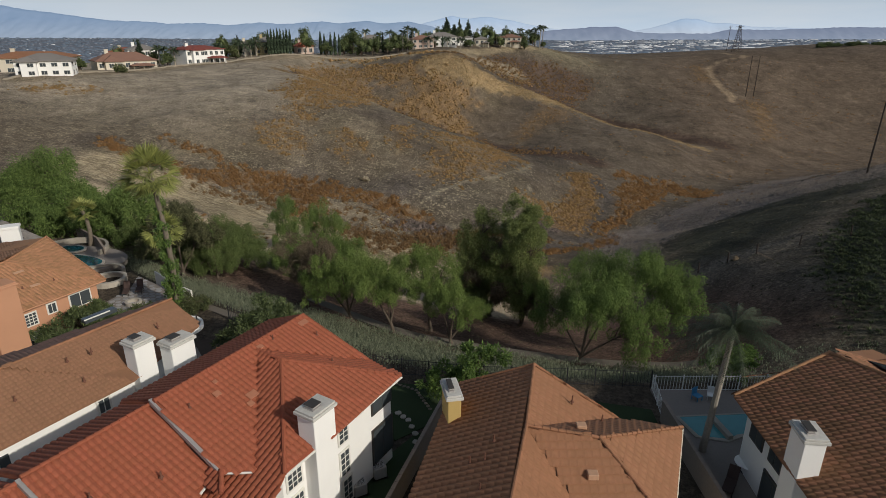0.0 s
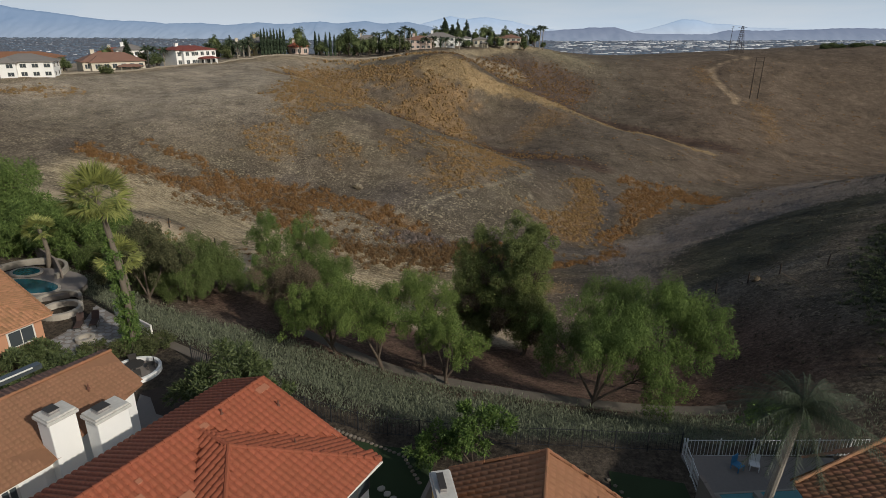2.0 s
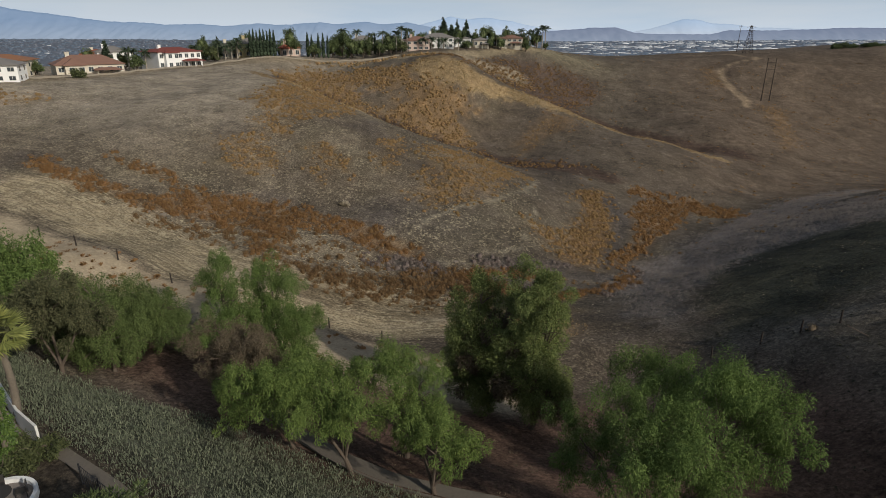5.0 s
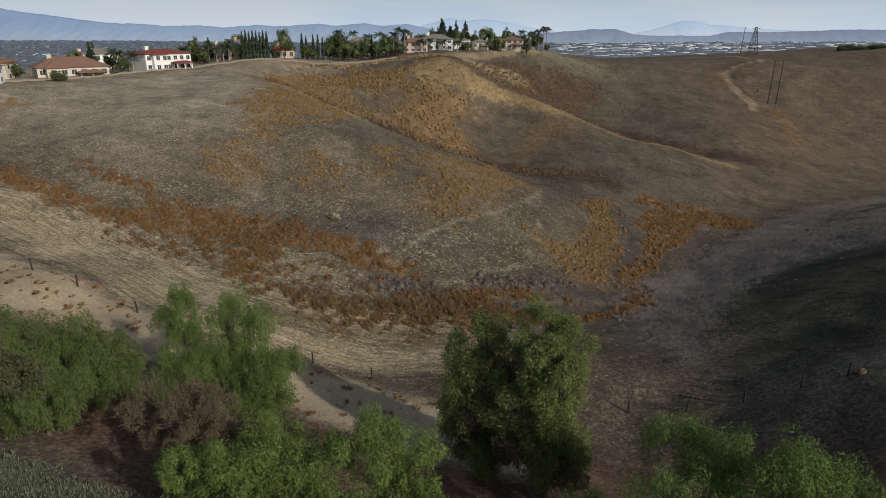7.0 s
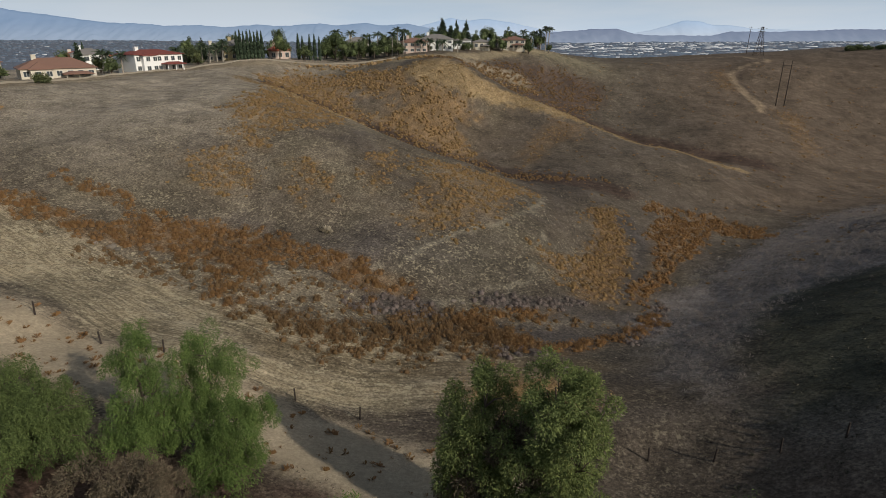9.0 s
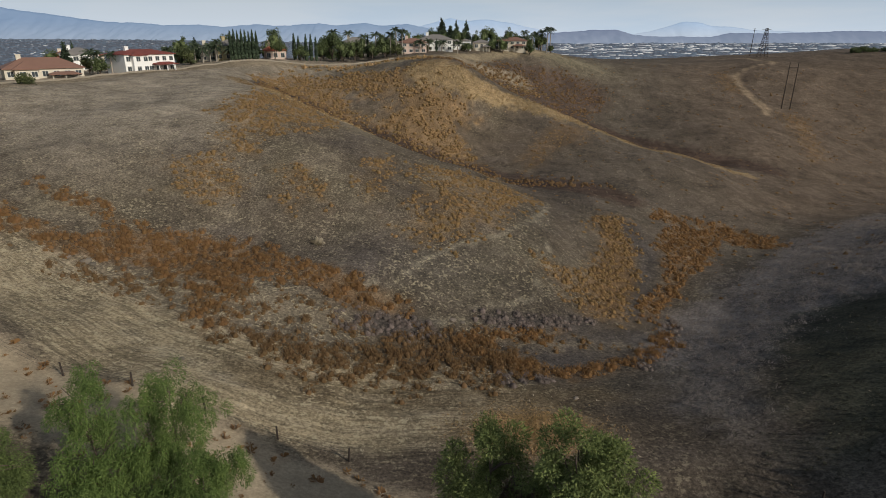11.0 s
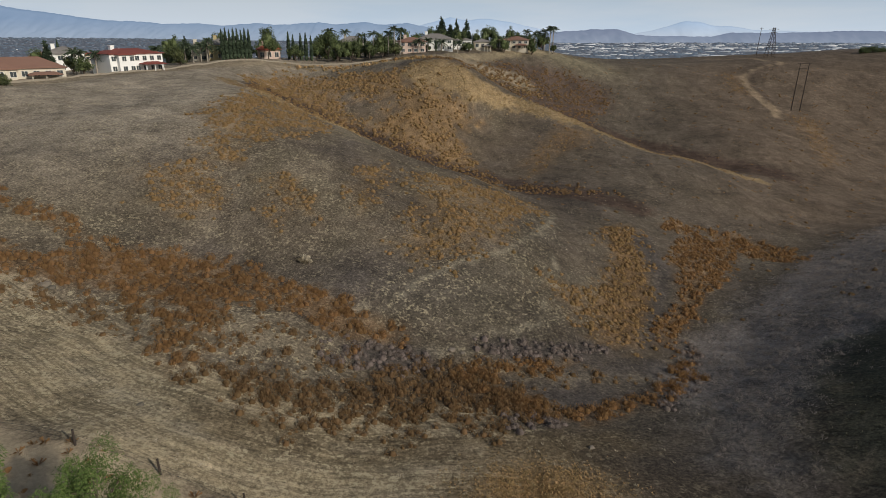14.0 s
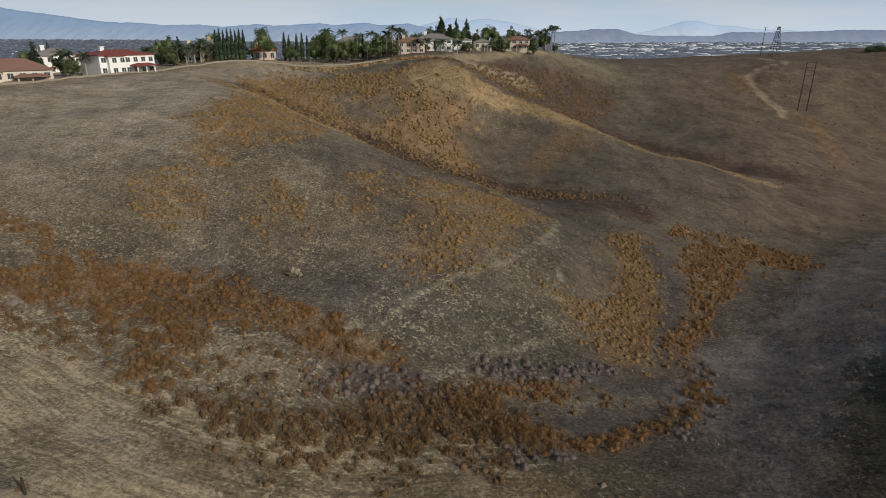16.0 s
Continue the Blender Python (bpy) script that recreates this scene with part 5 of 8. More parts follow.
def fan_palm(at, top, crown, fronds, seed, label, ivy=0.0):
    rng = np.random.RandomState(seed)
    ob = thing("fan_palm", at, label, "palm tree")
    a, b = Vector(at), Vector(top)
    bm = bmesh.new()
    n = 14
    pts = [a.lerp(b, i / n) + Vector((0.35 * math.sin(3.1 * i / n), 0, 0)) for i in range(n + 1)]
    tube(bm, pts, [0.27 - 0.09 * i / n + 0.025 * (i % 2) for i in range(n + 1)], 10)
    part("trunk", bm, PALM_BARK, ob)
    v, f, s = [], [], 0
    for i in range(fronds):
        yaw, tilt = rng.rand() * 6.28, rng.uniform(-0.75, 1.45)
        d = np.array([math.cos(yaw) * math.cos(tilt), math.sin(yaw) * math.cos(tilt), math.sin(tilt)])
        side = np.array([-math.sin(yaw), math.cos(yaw), 0])
        up = np.cross(side, d)
        twist = rng.uniform(-0.8, 0.8)
        side = side * math.cos(twist) + up * math.sin(twist)
        root = np.array(b)
        hub = root + d * crown * 0.5
        w = 0.03
        v += [root - side * w, root + side * w, hub]
        f.append([s, s + 1, s + 2])
        s += 3
        for k in range(13):
            t = -1.15 + 2.3 * k / 12 + rng.uniform(-0.06, 0.06)
            tip = hub + (d * math.cos(t) + side * math.sin(t)) * crown * rng.uniform(0.42, 0.58) - np.array([0, 0, 0.10 * crown]) * abs(math.sin(t)) ** 2
            q = side * math.cos(t) - d * math.sin(t)
            v += [hub - q * 0.02, hub + (tip - hub) * 0.55 + q * 0.06, tip, hub + (tip - hub) * 0.55 - q * 0.06]
            f += [[s, s + 1, s + 2], [s, s + 2, s + 3]]
            s += 4
    finish("crown", mesh_of("crown", v, f), LEAF_PALM, ob, "fan of yellow-green fronds")
    if ivy:
        lobes = [(*a.lerp(b, ivy * k / 17), 0.95 - 0.025 * k, 0.9) for k in range(18)]
        v, f = sprays(rng, lobes, 2600, 0.2, 0.12, 0.5)
        finish("ivy", mesh_of("ivy", v, f), LEAF_BRIGHT, ob, "yellow-green ivy climbing the trunk")
    return ob


def feather_palm(at, top, crown, fronds, seed, label, leaf, thick=0.2, leaflets=26, low=-0.5, fine=1.0):
    rng = np.random.RandomState(seed)
    ob = thing("feather_palm", at, label, "palm tree")
    a, b = Vector(at), Vector(top)
    bm = bmesh.new()
    n = 12
    tube(bm, [a.lerp(b, i / n) for i in range(n + 1)], [thick * (1.25 - 0.45 * i / n) + 0.012 * (i % 2) for i in range(n + 1)], 10)
    part("trunk", bm, PALM_PALE, ob)
    v, f, s = [], [], 0
    for i in range(fronds):
        yaw, tilt = 6.28 * i / fronds + rng.uniform(-0.3, 0.3), rng.uniform(low, 1.4)
        o, side = np.array([math.cos(yaw), math.sin(yaw), 0]), np.array([-math.sin(yaw), math.cos(yaw), 0])
        last = None
        for k in range(leaflets + 1):
            t = k / leaflets
            p = np.array(b) + o * crown * (t * math.cos(tilt) + 0.25 * t * t) + np.array([0, 0, crown * (math.sin(tilt) * t - 0.55 * t * t)])
            if last is not None:
                v += [last - side * 0.02, last + side * 0.02, p]
                f.append([s, s + 1, s + 2])
                s += 3
                for g in (-1, 1):
                    reach = crown * 0.30 * math.sin(0.35 + 2.5 * t) * rng.uniform(0.8, 1.1)
                    tip = p + side * g * reach * rng.uniform(0.35, 0.85) + o * reach * 0.35 - np.array([0, 0, reach * rng.uniform(0.3, 1.0)])
                    v += [p + (last - p) * fine, p, tip]
                    f.append([s, s + 1, s + 2])
                    s += 3
            last = p
    finish("crown", mesh_of("crown", v, f), leaf, ob, "arching feathery fronds")
    return ob


fan_palm((-28.4, 54.0, 5.9), (-27.9, 52.1, 20.2), 2.9, 76, 41, "tall fan palm with an ivy-clad trunk beside the patio", 0.72)
fan_palm((-31.0, 58.2, 5.6), (-30.8, 58.0, 13.0), 2.3, 46, 42, "shorter fan palm behind the patio fence")
fan_palm((-48.4, 72.6, 5.8), (-48.4, 72.4, 10.6), 2.0, 36, 43, "young fan palm by the pool fence")
feather_palm((16.0, 34.1, 5.8), (15.3, 31.7, 16.2), 2.75, 54, 44, "queen palm with dark feathery fronds by the swimming pool", LEAF_PALM_GREY, 0.19, 46, -0.25, 0.34)

# ---- houses near the camera ----
def roof_face(house, corners, mat, wide=0.32, long=0.42, crown=0.075, name="roof_slope", label="", single=None, lip=0.03):
    """One slope: a deck with rows of arched tiles laid on it."""
    pts = [Vector(c) for c in corners]
    n = Vector((0, 0, 0))
    for i, p in enumerate(pts):
        n += p.cross(pts[(i + 1) % len(pts)])
    n.normalize()
    if n.z < 0:
        n, pts = -n, pts[::-1]
    level = Vector((0, 0, 1)).cross(n).normalized()
    up = n.cross(level).normalized()
    o = sum(pts, Vector()) / len(pts)
    flat = [((p - o).dot(level), (p - o).dot(up)) for p in pts]
    bm = bmesh.new()
    slab(bm, [p - n * 0.03 for p in pts], 0.14)
    deck = part(name, bm, mat, house, label)
    us, vs = [p[0] for p in flat], [p[1] for p in flat]
    gu, gv = np.meshgrid(np.arange(min(us), max(us), wide) + wide / 2, np.arange(min(vs), max(vs), long) + long / 2)
    gu, gv = gu.ravel(), gv.ravel()
    ok = inside(gu, gv, flat)
    gu, gv = gu[ok], gv[ok]
    prof = [(-0.5, 0.0), (-0.28, 0.75), (0.0, 1.0), (0.28, 0.75), (0.5, 0.0)]
    t = [(a * wide, -0.53 * long, crown * h + lip) for a, h in prof] + [(a * wide, 0.53 * long, crown * h + 0.004) for a, h in prof]
    t = np.array(t + [(-0.5 * wide, -0.53 * long, -0.01), (0.5 * wide, -0.53 * long, -0.01)])
    f = [[i, i + 1, i + 6, i + 5] for i in range(4)] + [[10, 11, 4, 0], [0, 4, 3, 1]]
    if single is not None and len(gu):
        me = mesh_of("tile", t, f)
        me.materials.append(single)
        spots = np.outer(gu, np.array(level)) + np.outer(gv, np.array(up)) + np.array(o)
        order = np.argsort(spots[:, 1])
        turn = Matrix((level, up, n)).transposed().to_4x4()
        for i in order[:300]:
            piece("tile", me, deck, Matrix.Translation(spots[i]) @ turn)
        gu, gv = gu[order[300:]], gv[order[300:]]
    r = np.random.RandomState(len(gu))
    lift = 0.006 * r.rand(len(gu))
    local = np.stack([gu[:, None] + t[None, :, 0], gv[:, None] + t[None, :, 1], lift[:, None] + np.broadcast_to(t[None, :, 2], (len(gu), len(t)))], -1)
    axes = np.array([level, up, n])
    v = local.reshape(-1, 3) @ axes + np.array(o)
    g = (np.array(f)[None] + (np.arange(len(gu)) * len(t))[:, None, None]).reshape(-1, 4)
    if len(gu):
        tagged(finish("tiles", mesh_of("tiles", v, g), mat, deck), kind="stuff")
    return deck


def ridge_cap(house, points, mat, r=0.13, name="ridge_tile"):
    """Half-round cap tiles laid one by one along a ridge or hip."""
    bm = bmesh.new()
    tube(bm, [(-0.03, 0, 0.035), (0.42, 0, 0.02)], [r, r * 0.82], 8)
    me = bpy.data.meshes.new(name)
    bm.to_mesh(me)
    bm.free()
    me.materials.append(mat)
    run = along(points, 0.42)
    for (p, _), (q, _) in zip(run, run[1:]):
        d = (q - p).normalized()
        side = Vector((0, 0, 1)).cross(d).normalized()
        piece(name, me, house, Matrix.Translation(p) @ Matrix((d, side, d.cross(side))).transposed().to_4x4())


def gutter(house, points, mat=None):
    bm = bmesh.new()
    for a, b in zip(points, points[1:]):
        tube(bm, [Vector(a) - Vector((0, 0, 0.12)), Vector(b) - Vector((0, 0, 0.12))], [0.075, 0.075], 6)
    return part("gutter", bm, mat or TRIM, house)


def walls(house, plan, z0, z1, mat):
    bm = bmesh.new()
    slab(bm, [(x, y, z1) for x, y in plan], z1 - z0)
    bmesh.ops.recalc_face_normals(bm, faces=bm.faces)
    return part("wall", bm, mat, house)


def window(house, at, facing, w, h, cols=2, rows=1, frame_mat=None, name="window"):
    """A window set in a wall: frame, panes and glazing bars, facing that many degrees from +x."""
    m = Matrix.Translation(at) @ Matrix.Rotation(radians(facing), 4, "Z")
    bm = bmesh.new()
    t = 0.1
    box(bm, -0.05, 0.05, -w / 2 - t, w / 2 + t, -h / 2 - t, h / 2 + t, m, 0.012)
    fr = part(name, bm, frame_mat or TRIM, house)
    for i in range(cols):
        for j in range(rows):
            y0, z0 = -w / 2 + w * i / cols, -h / 2 + h * j / rows
            bm = bmesh.new()
            box(bm, 0.03, 0.062, y0 + 0.035, y0 + w / cols - 0.035, z0 + 0.035, z0 + h / rows - 0.035, m)
            part("pane", bm, GLASS, fr)
    return fr


def chimney(house, at, turn, w, d, z0, z1, mat, cap_mat, vent=True):
    m = Matrix.Translation((at[0], at[1], 0)) @ Matrix.Rotation(radians(turn), 4, "Z")
    bm = bmesh.new()
    box(bm, -w / 2, w / 2, -d / 2, d / 2, z0, z1 - 0.3, m, 0.03)
    stack = part("chimney", bm, mat, house)
    bm = bmesh.new()
    box(bm, -w / 2 - 0.12, w / 2 + 0.12, -d / 2 - 0.12, d / 2 + 0.12, z1 - 0.3, z1 - 0.12, m, 0.02)
    box(bm, -w / 2 - 0.05, w / 2 + 0.05, -d / 2 - 0.05, d / 2 + 0.05, z1 - 0.12, z1, m, 0.02)
    part("cap", bm, cap_mat, stack)
    if vent:
        bm = bmesh.new()
        box(bm, -w * 0.34, w * 0.08, -d * 0.3, d * 0.3, z1, z1 + 0.05, m, 0.01)
        box(bm, -w * 0.3, w * 0.05, -d * 0.25, d * 0.25, z1 + 0.05, z1 + 0.2, m, 0.03)
        part("flue", bm, FLASHING, stack)
        bm = bmesh.new()
        box(bm, -w * 0.33, w * 0.08, -d * 0.29, d * 0.29, z1 + 0.2, z1 + 0.24, m, 0.01)
        part("flue_cover", bm, BRONZE, stack, "dark metal flue cover")
    return stack


def vent_pipe(house, at, h=0.45):
    bm = bmesh.new()
    p = Vector(at)
    tube(bm, [p - Vector((0, 0, 0.2)), p + Vector((0, 0, h))], [0.04, 0.04], 6)
    tube(bm, [p - Vector((0, 0, 0.02)), p + Vector((0, 0, 0.09))], [0.11, 0.05], 8)
    return part("vent_pipe", bm, RUSTY, house)


def patch_tiles(house, at, level, up, w, h, mat):
    """A few replaced tiles of another colour, lying proud of the slope."""
    n = Vector(level).cross(Vector(up)).normalized()
    bm = bmesh.new()
    o = Vector(at) + n * 0.16
    c = [o + Vector(level) * a * w / 2 + Vector(up) * b * h / 2 for a, b in ((-1, -1), (1, -1), (1, 1), (-1, 1))]
    slab(bm, c, 0.05)
    return part("tile_patch", bm, mat, house, "replaced tiles of another shade")


def plane_z(a, b, c, x, y):
    n = (Vector(b) - Vector(a)).cross(Vector(c) - Vector(a))
    return a[2] - (n.x * (x - a[0]) + n.y * (y - a[1])) / n.z


def red_house():
    h = thing("house", (-13, 28, 5.8), "two-storey white stucco house with a red barrel-tile roof", "house")
    ux, uy = 0.476, 0.879

    def at(a, b, z):
        """a metres along the ridge from its far end, b metres down the sunny side."""
        return (-10.72 + a * ux + b * uy, 36.51 + a * uy - b * ux, z)

    B, U, V, P = at(0, 0, 14.36), at(-11.2, 0.1, 14.3), at(-4.63, 0.52, 14.1), at(-4.72, 2.58, 14.1)
    F, Vb, H, E = at(-11.75, 5.4, 12.55), at(-10.6, 6.4, 12.2), at(-10.2, 7.9, 12.3), at(-0.1, 7.85, 12.2)
    # upper section, its cross wing and its return
    roof_face(h, [U, B, at(0.1, 5.4, 12.5), V, Vb, F], TILE_RED)
    roof_face(h, [V, P, E, at(0.1, 5.4, 12.45)], TILE_RED)
    roof_face(h, [P, E, H], TILE_RED)
    roof_face(h, [V, P, H, at(-11.6, 8.3, 11.75), at(-13.2, 6.6, 11.25), at(-13.2, 4.4, 11.25), at(-11.2, 4.6, 11.92), Vb], TILE_RED)
    roof_face(h, [at(-11.7, 4.3, 12.5), F, at(-12.5, 6.2, 12.2), at(-12.5, 5.1, 12.15)], TILE_RED)
    # lower section and a third one, each a step down
    L, L0 = at(-11.25, -0.3, 13.98), at(-17.4, -0.3, 13.98)
    roof_face(h, [L0, L, at(-11.7, 4.5, 12.35), at(-12.45, 5.0, 12.1), at(-17.4, 6.6, 11.65)], TILE_RED, single=TILE_RED_ONE)
    roof_face(h, [at(-17.6, -0.4, 13.75), at(-17.6, 6.6, 11.4), at(-27.0, 6.6, 11.4), at(-27.0, -0.4, 13.75)], TILE_RED)
    # shaded side
    roof_face(h, [B, U, at(-11.2, -3.2, 13.1), at(0.1, -3.2, 13.1)], TILE_RED)
    roof_face(h, [L, L0, at(-17.4, -2.75, 13.15), at(-11.25, -2.75, 13.15)], TILE_RED)
    roof_face(h, [at(-17.6, -0.4, 13.75), at(-27.0, -0.4, 13.75), at(-27.0, -2.75, 12.95), at(-17.6, -2.75, 12.95)], TILE_RED)
    for line in ([U, B], [P, E], [P, H], [V, P], [L0, L], [F, at(-12.5, 6.2, 12.25)], [at(-17.6, -0.4, 13.75), at(-27.0, -0.4, 13.75)]):
        ridge_cap(h, line, TILE_RED_ONE)
    gutter(h, [E, H])
    gutter(h, [at(-12.45, 5.0, 12.1), at(-17.4, 6.6, 11.65)])
    gutter(h, [F, Vb], FLASHING)
    for (a, b, z), (c, d, w) in (((-11.2, -0.2, 14.42), (-11.72, 5.2, 12.68)), ((-17.5, -0.4, 14.02), (-17.5, 6.5, 11.75))):
        bm = bmesh.new()
        slab(bm, [at(a - 0.12, b, z - 0.06), at(a + 0.08, b, z - 0.06), at(c + 0.08, d, w - 0.06), at(c - 0.12, d, w - 0.06)], 0.26)
        part("flashing", bm, FLASHING, h, "grey metal flashing between two roof sections")
    walls(h, [at(a, b, 0)[:2] for a, b in ((-0.3, 7.1), (-9.7, 7.1), (-10.4, 5.6), (-11.2, 4.2), (-17.4, 5.4), (-26.5, 5.4), (-26.5, -2.3), (-0.3, -2.6))], 5.3, 11.6, STUCCO_WHITE)
    walls(h, [at(a, b, 0)[:2] for a, b in ((-0.3, 2.2), (-17.0, 2.2), (-26.5, 2.0), (-26.5, -2.2), (-0.3, -2.6))], 11.5, 12.85, STUCCO_WHITE)
    bm = bmesh.new()
    slab(bm, [at(-0.25, 0, 14.1), at(-0.25, -2.6, 13.0), at(-0.25, -2.6, 11.6), at(-0.25, 7.1, 11.6), at(-0.25, 7.1, 12.0)], 0.12)
    part("gable", bm, STUCCO_WHITE, h)
    walls(h, [at(a, b, 0)[:2] for a, b in ((-0.5, 7.1), (-9.7, 7.1), (-9.7, 5.5), (-0.5, 5.5))], 11.5, 12.1, STUCCO_WHITE)
    chimney(h, (-7.65, 26.55), 60, 1.55, 1.15, 5.5, 14.3, STUCCO_WHITE, CAP)
    ang = -28.4

    def on_wall(s, z):
        return at(-s, 7.12, z)

    window(h, on_wall(1.3, 10.9), ang, 1.9, 1.0, 2, 1, BRONZE)
    window(h, on_wall(1.3, 8.0), ang, 2.0, 2.4, 2, 1, BRONZE)
    window(h, on_wall(5.0, 10.8), ang, 0.75, 1.0, 2, 3)
    window(h, on_wall(5.0, 8.9), ang, 0.75, 1.6, 2, 4)
    window(h, on_wall(4.9, 6.9), ang, 0.75, 1.6, 2, 4)
    window(h, on_wall(3.4, 11.4), ang, 0.5, 0.3, 2, 1)
    window(h, on_wall(8.9, 10.9), ang, 1.0, 1.3, 3, 4)
    window(h, on_wall(8.9, 8.9), ang, 1.0, 1.5, 3, 4)
    for a, b in ((-3.3, 0.5), (-0.9, 1.9), (-10.3, 1.6), (-13.6, 3.6), (-16.2, 2.5)):
        vent_pipe(h, at(a, b, 14.4 - 0.335 * b - (0.35 if a < -11.2 else 0)), 0.3)
    for a, b in ((-2.2, 4.2), (-3.6, 5.6)):
        vent_pipe(h, at(a, b, 14.5 - 0.39 * b + 0.35), 0.25)
    for a, b, w, d in ((-0.7, 0.55, 0.9, 0.5), (-4.4, 0.5, 0.5, 0.4), (-7.4, 2.9, 0.8, 0.55), (-7.9, 3.3, 0.45, 0.4), (-8.7, 1.7, 0.5, 0.45), (-8.2, 1.0, 0.3, 0.3)):
        patch_tiles(h, at(a, b, 14.3 - 0.335 * b), (ux, uy, 0), (-0.833, 0.451, 0.32), w * 0.8, d * 0.8, TILE_ROSE)
    for a, b, w in ((-1.2, -1.2, 0.9), (-4.0, -1.3, 0.8), (-6.2, -1.5, 1.0), (-8.2, -1.6, 0.7), (-12.4, -1.3, 0.8), (-14.0, -1.5, 0.5)):
        patch_tiles(h, at(a, b, 14.3 + 0.375 * b - (0.3 if a < -11.2 else 0)), (ux, uy, 0), (0.82, -0.445, 0.36), w, 0.35, TILE_RED)
    return h


def brown_house():
    h = thing("house", (4, 26, 5.8), "two-storey house with a brown barrel-tile hip roof", "house")
    R1, R2, R0 = (4.1, 31.8, 13.65), (3.05, 26.1, 13.6), (0.8, 16.5, 13.6)
    L1, L2 = (-0.55, 33.3, 11.2), (-3.9, 18.0, 11.2)
    K1 = (8.85, 30.1, 11.2)
    W, W1, Wb, Vb = (6.66, 25.75, 13.2), (12.3, 29.4, 11.2), (9.3, 22.0, 11.2), (5.35, 22.3, 11.35)
    roof_face(h, [R1, R2, R0, L2, L1], TILE_BROWN, 0.40, 0.42, 0.09, lip=0.012)
    roof_face(h, [R1, K1, R2], TILE_BROWN, 0.40, 0.42, 0.006, lip=0.003)
    roof_face(h, [R1, (4.2, 33.9, 11.3), K1], TILE_BROWN, 0.40, 0.42, 0.03, lip=0.01)
    roof_face(h, [R2, W, Wb, Vb], TILE_BROWN, 0.40, 0.42, 0.004, lip=0.045)
    roof_face(h, [R2, Vb, (4.4, 16.0, 11.3), R0], TILE_BROWN, 0.40, 0.42, 0.006, lip=0.003)
    roof_face(h, [W, W1, Wb], TILE_BROWN, 0.40, 0.42, 0.006, lip=0.003)
    roof_face(h, [R2, K1, W1, W], TILE_BROWN, 0.40, 0.42, 0.006, lip=0.003)
    roof_face(h, [R0, (4.4, 16.0, 11.3), (0.2, 12.6, 11.2), L2], TILE_BROWN, 0.40, 0.42, 0.03, lip=0.01)
    for line in ([R1, R2], [R2, R0], [R1, K1], [R1, L1], [R2, W], [W, W1], [W, Wb]):
        ridge_cap(h, line, TILE_BROWN_ONE, 0.10)
    gutter(h, [K1, W1, Wb], STUCCO_CREAM)
    walls(h, [(0.2, 32.6), (8.2, 29.6), (11.4, 28.9), (8.6, 22.8), (5.0, 22.8), (3.8, 17.2), (-3.2, 18.4)], 5.4, 11.1, STUCCO_CREAM)
    chimney(h, (-0.75, 29.8), 12, 0.75, 1.75, 5.5, 13.35, STUCCO_YELLOW, CAP)
    for x, y in ((6.0, 29.5), (7.6, 28.9)):
        vent_pipe(h, (x, y, plane_z(R1, K1, R2, x, y) + 0.2), 0.4)
    for x, y in ((1.4, 25.6), (0.2, 24.6), (0.6, 22.4), (0.9, 24.4)):
        vent_pipe(h, (x, y, plane_z(R1, R2, L1, x, y) + 0.2), 0.4)
    for x, y in ((1.4, 26.3), (0.5, 20.8)):
        patch_tiles(h, (x, y, plane_z(R1, R2, L1, x, y) + 0.03), (0.2, 0.98, 0), (0.87, -0.18, 0.45), 0.5, 0.45, TILE_PALE)
    for x, y, a, b, c in ((6.0, 24.0, R2, W, Wb), (6.0, 27.0, R2, W, W1)):
        z = plane_z(a, b, c, x, y)
        bm = bmesh.new()
        box(bm, x - 0.26, x + 0.26, y - 0.22, y + 0.22, z - 0.1, z + 0.2, None, 0.03)
        part("roof_vent", bm, TILE_PALE, h, "boxy clay-coloured roof vent")
    return h


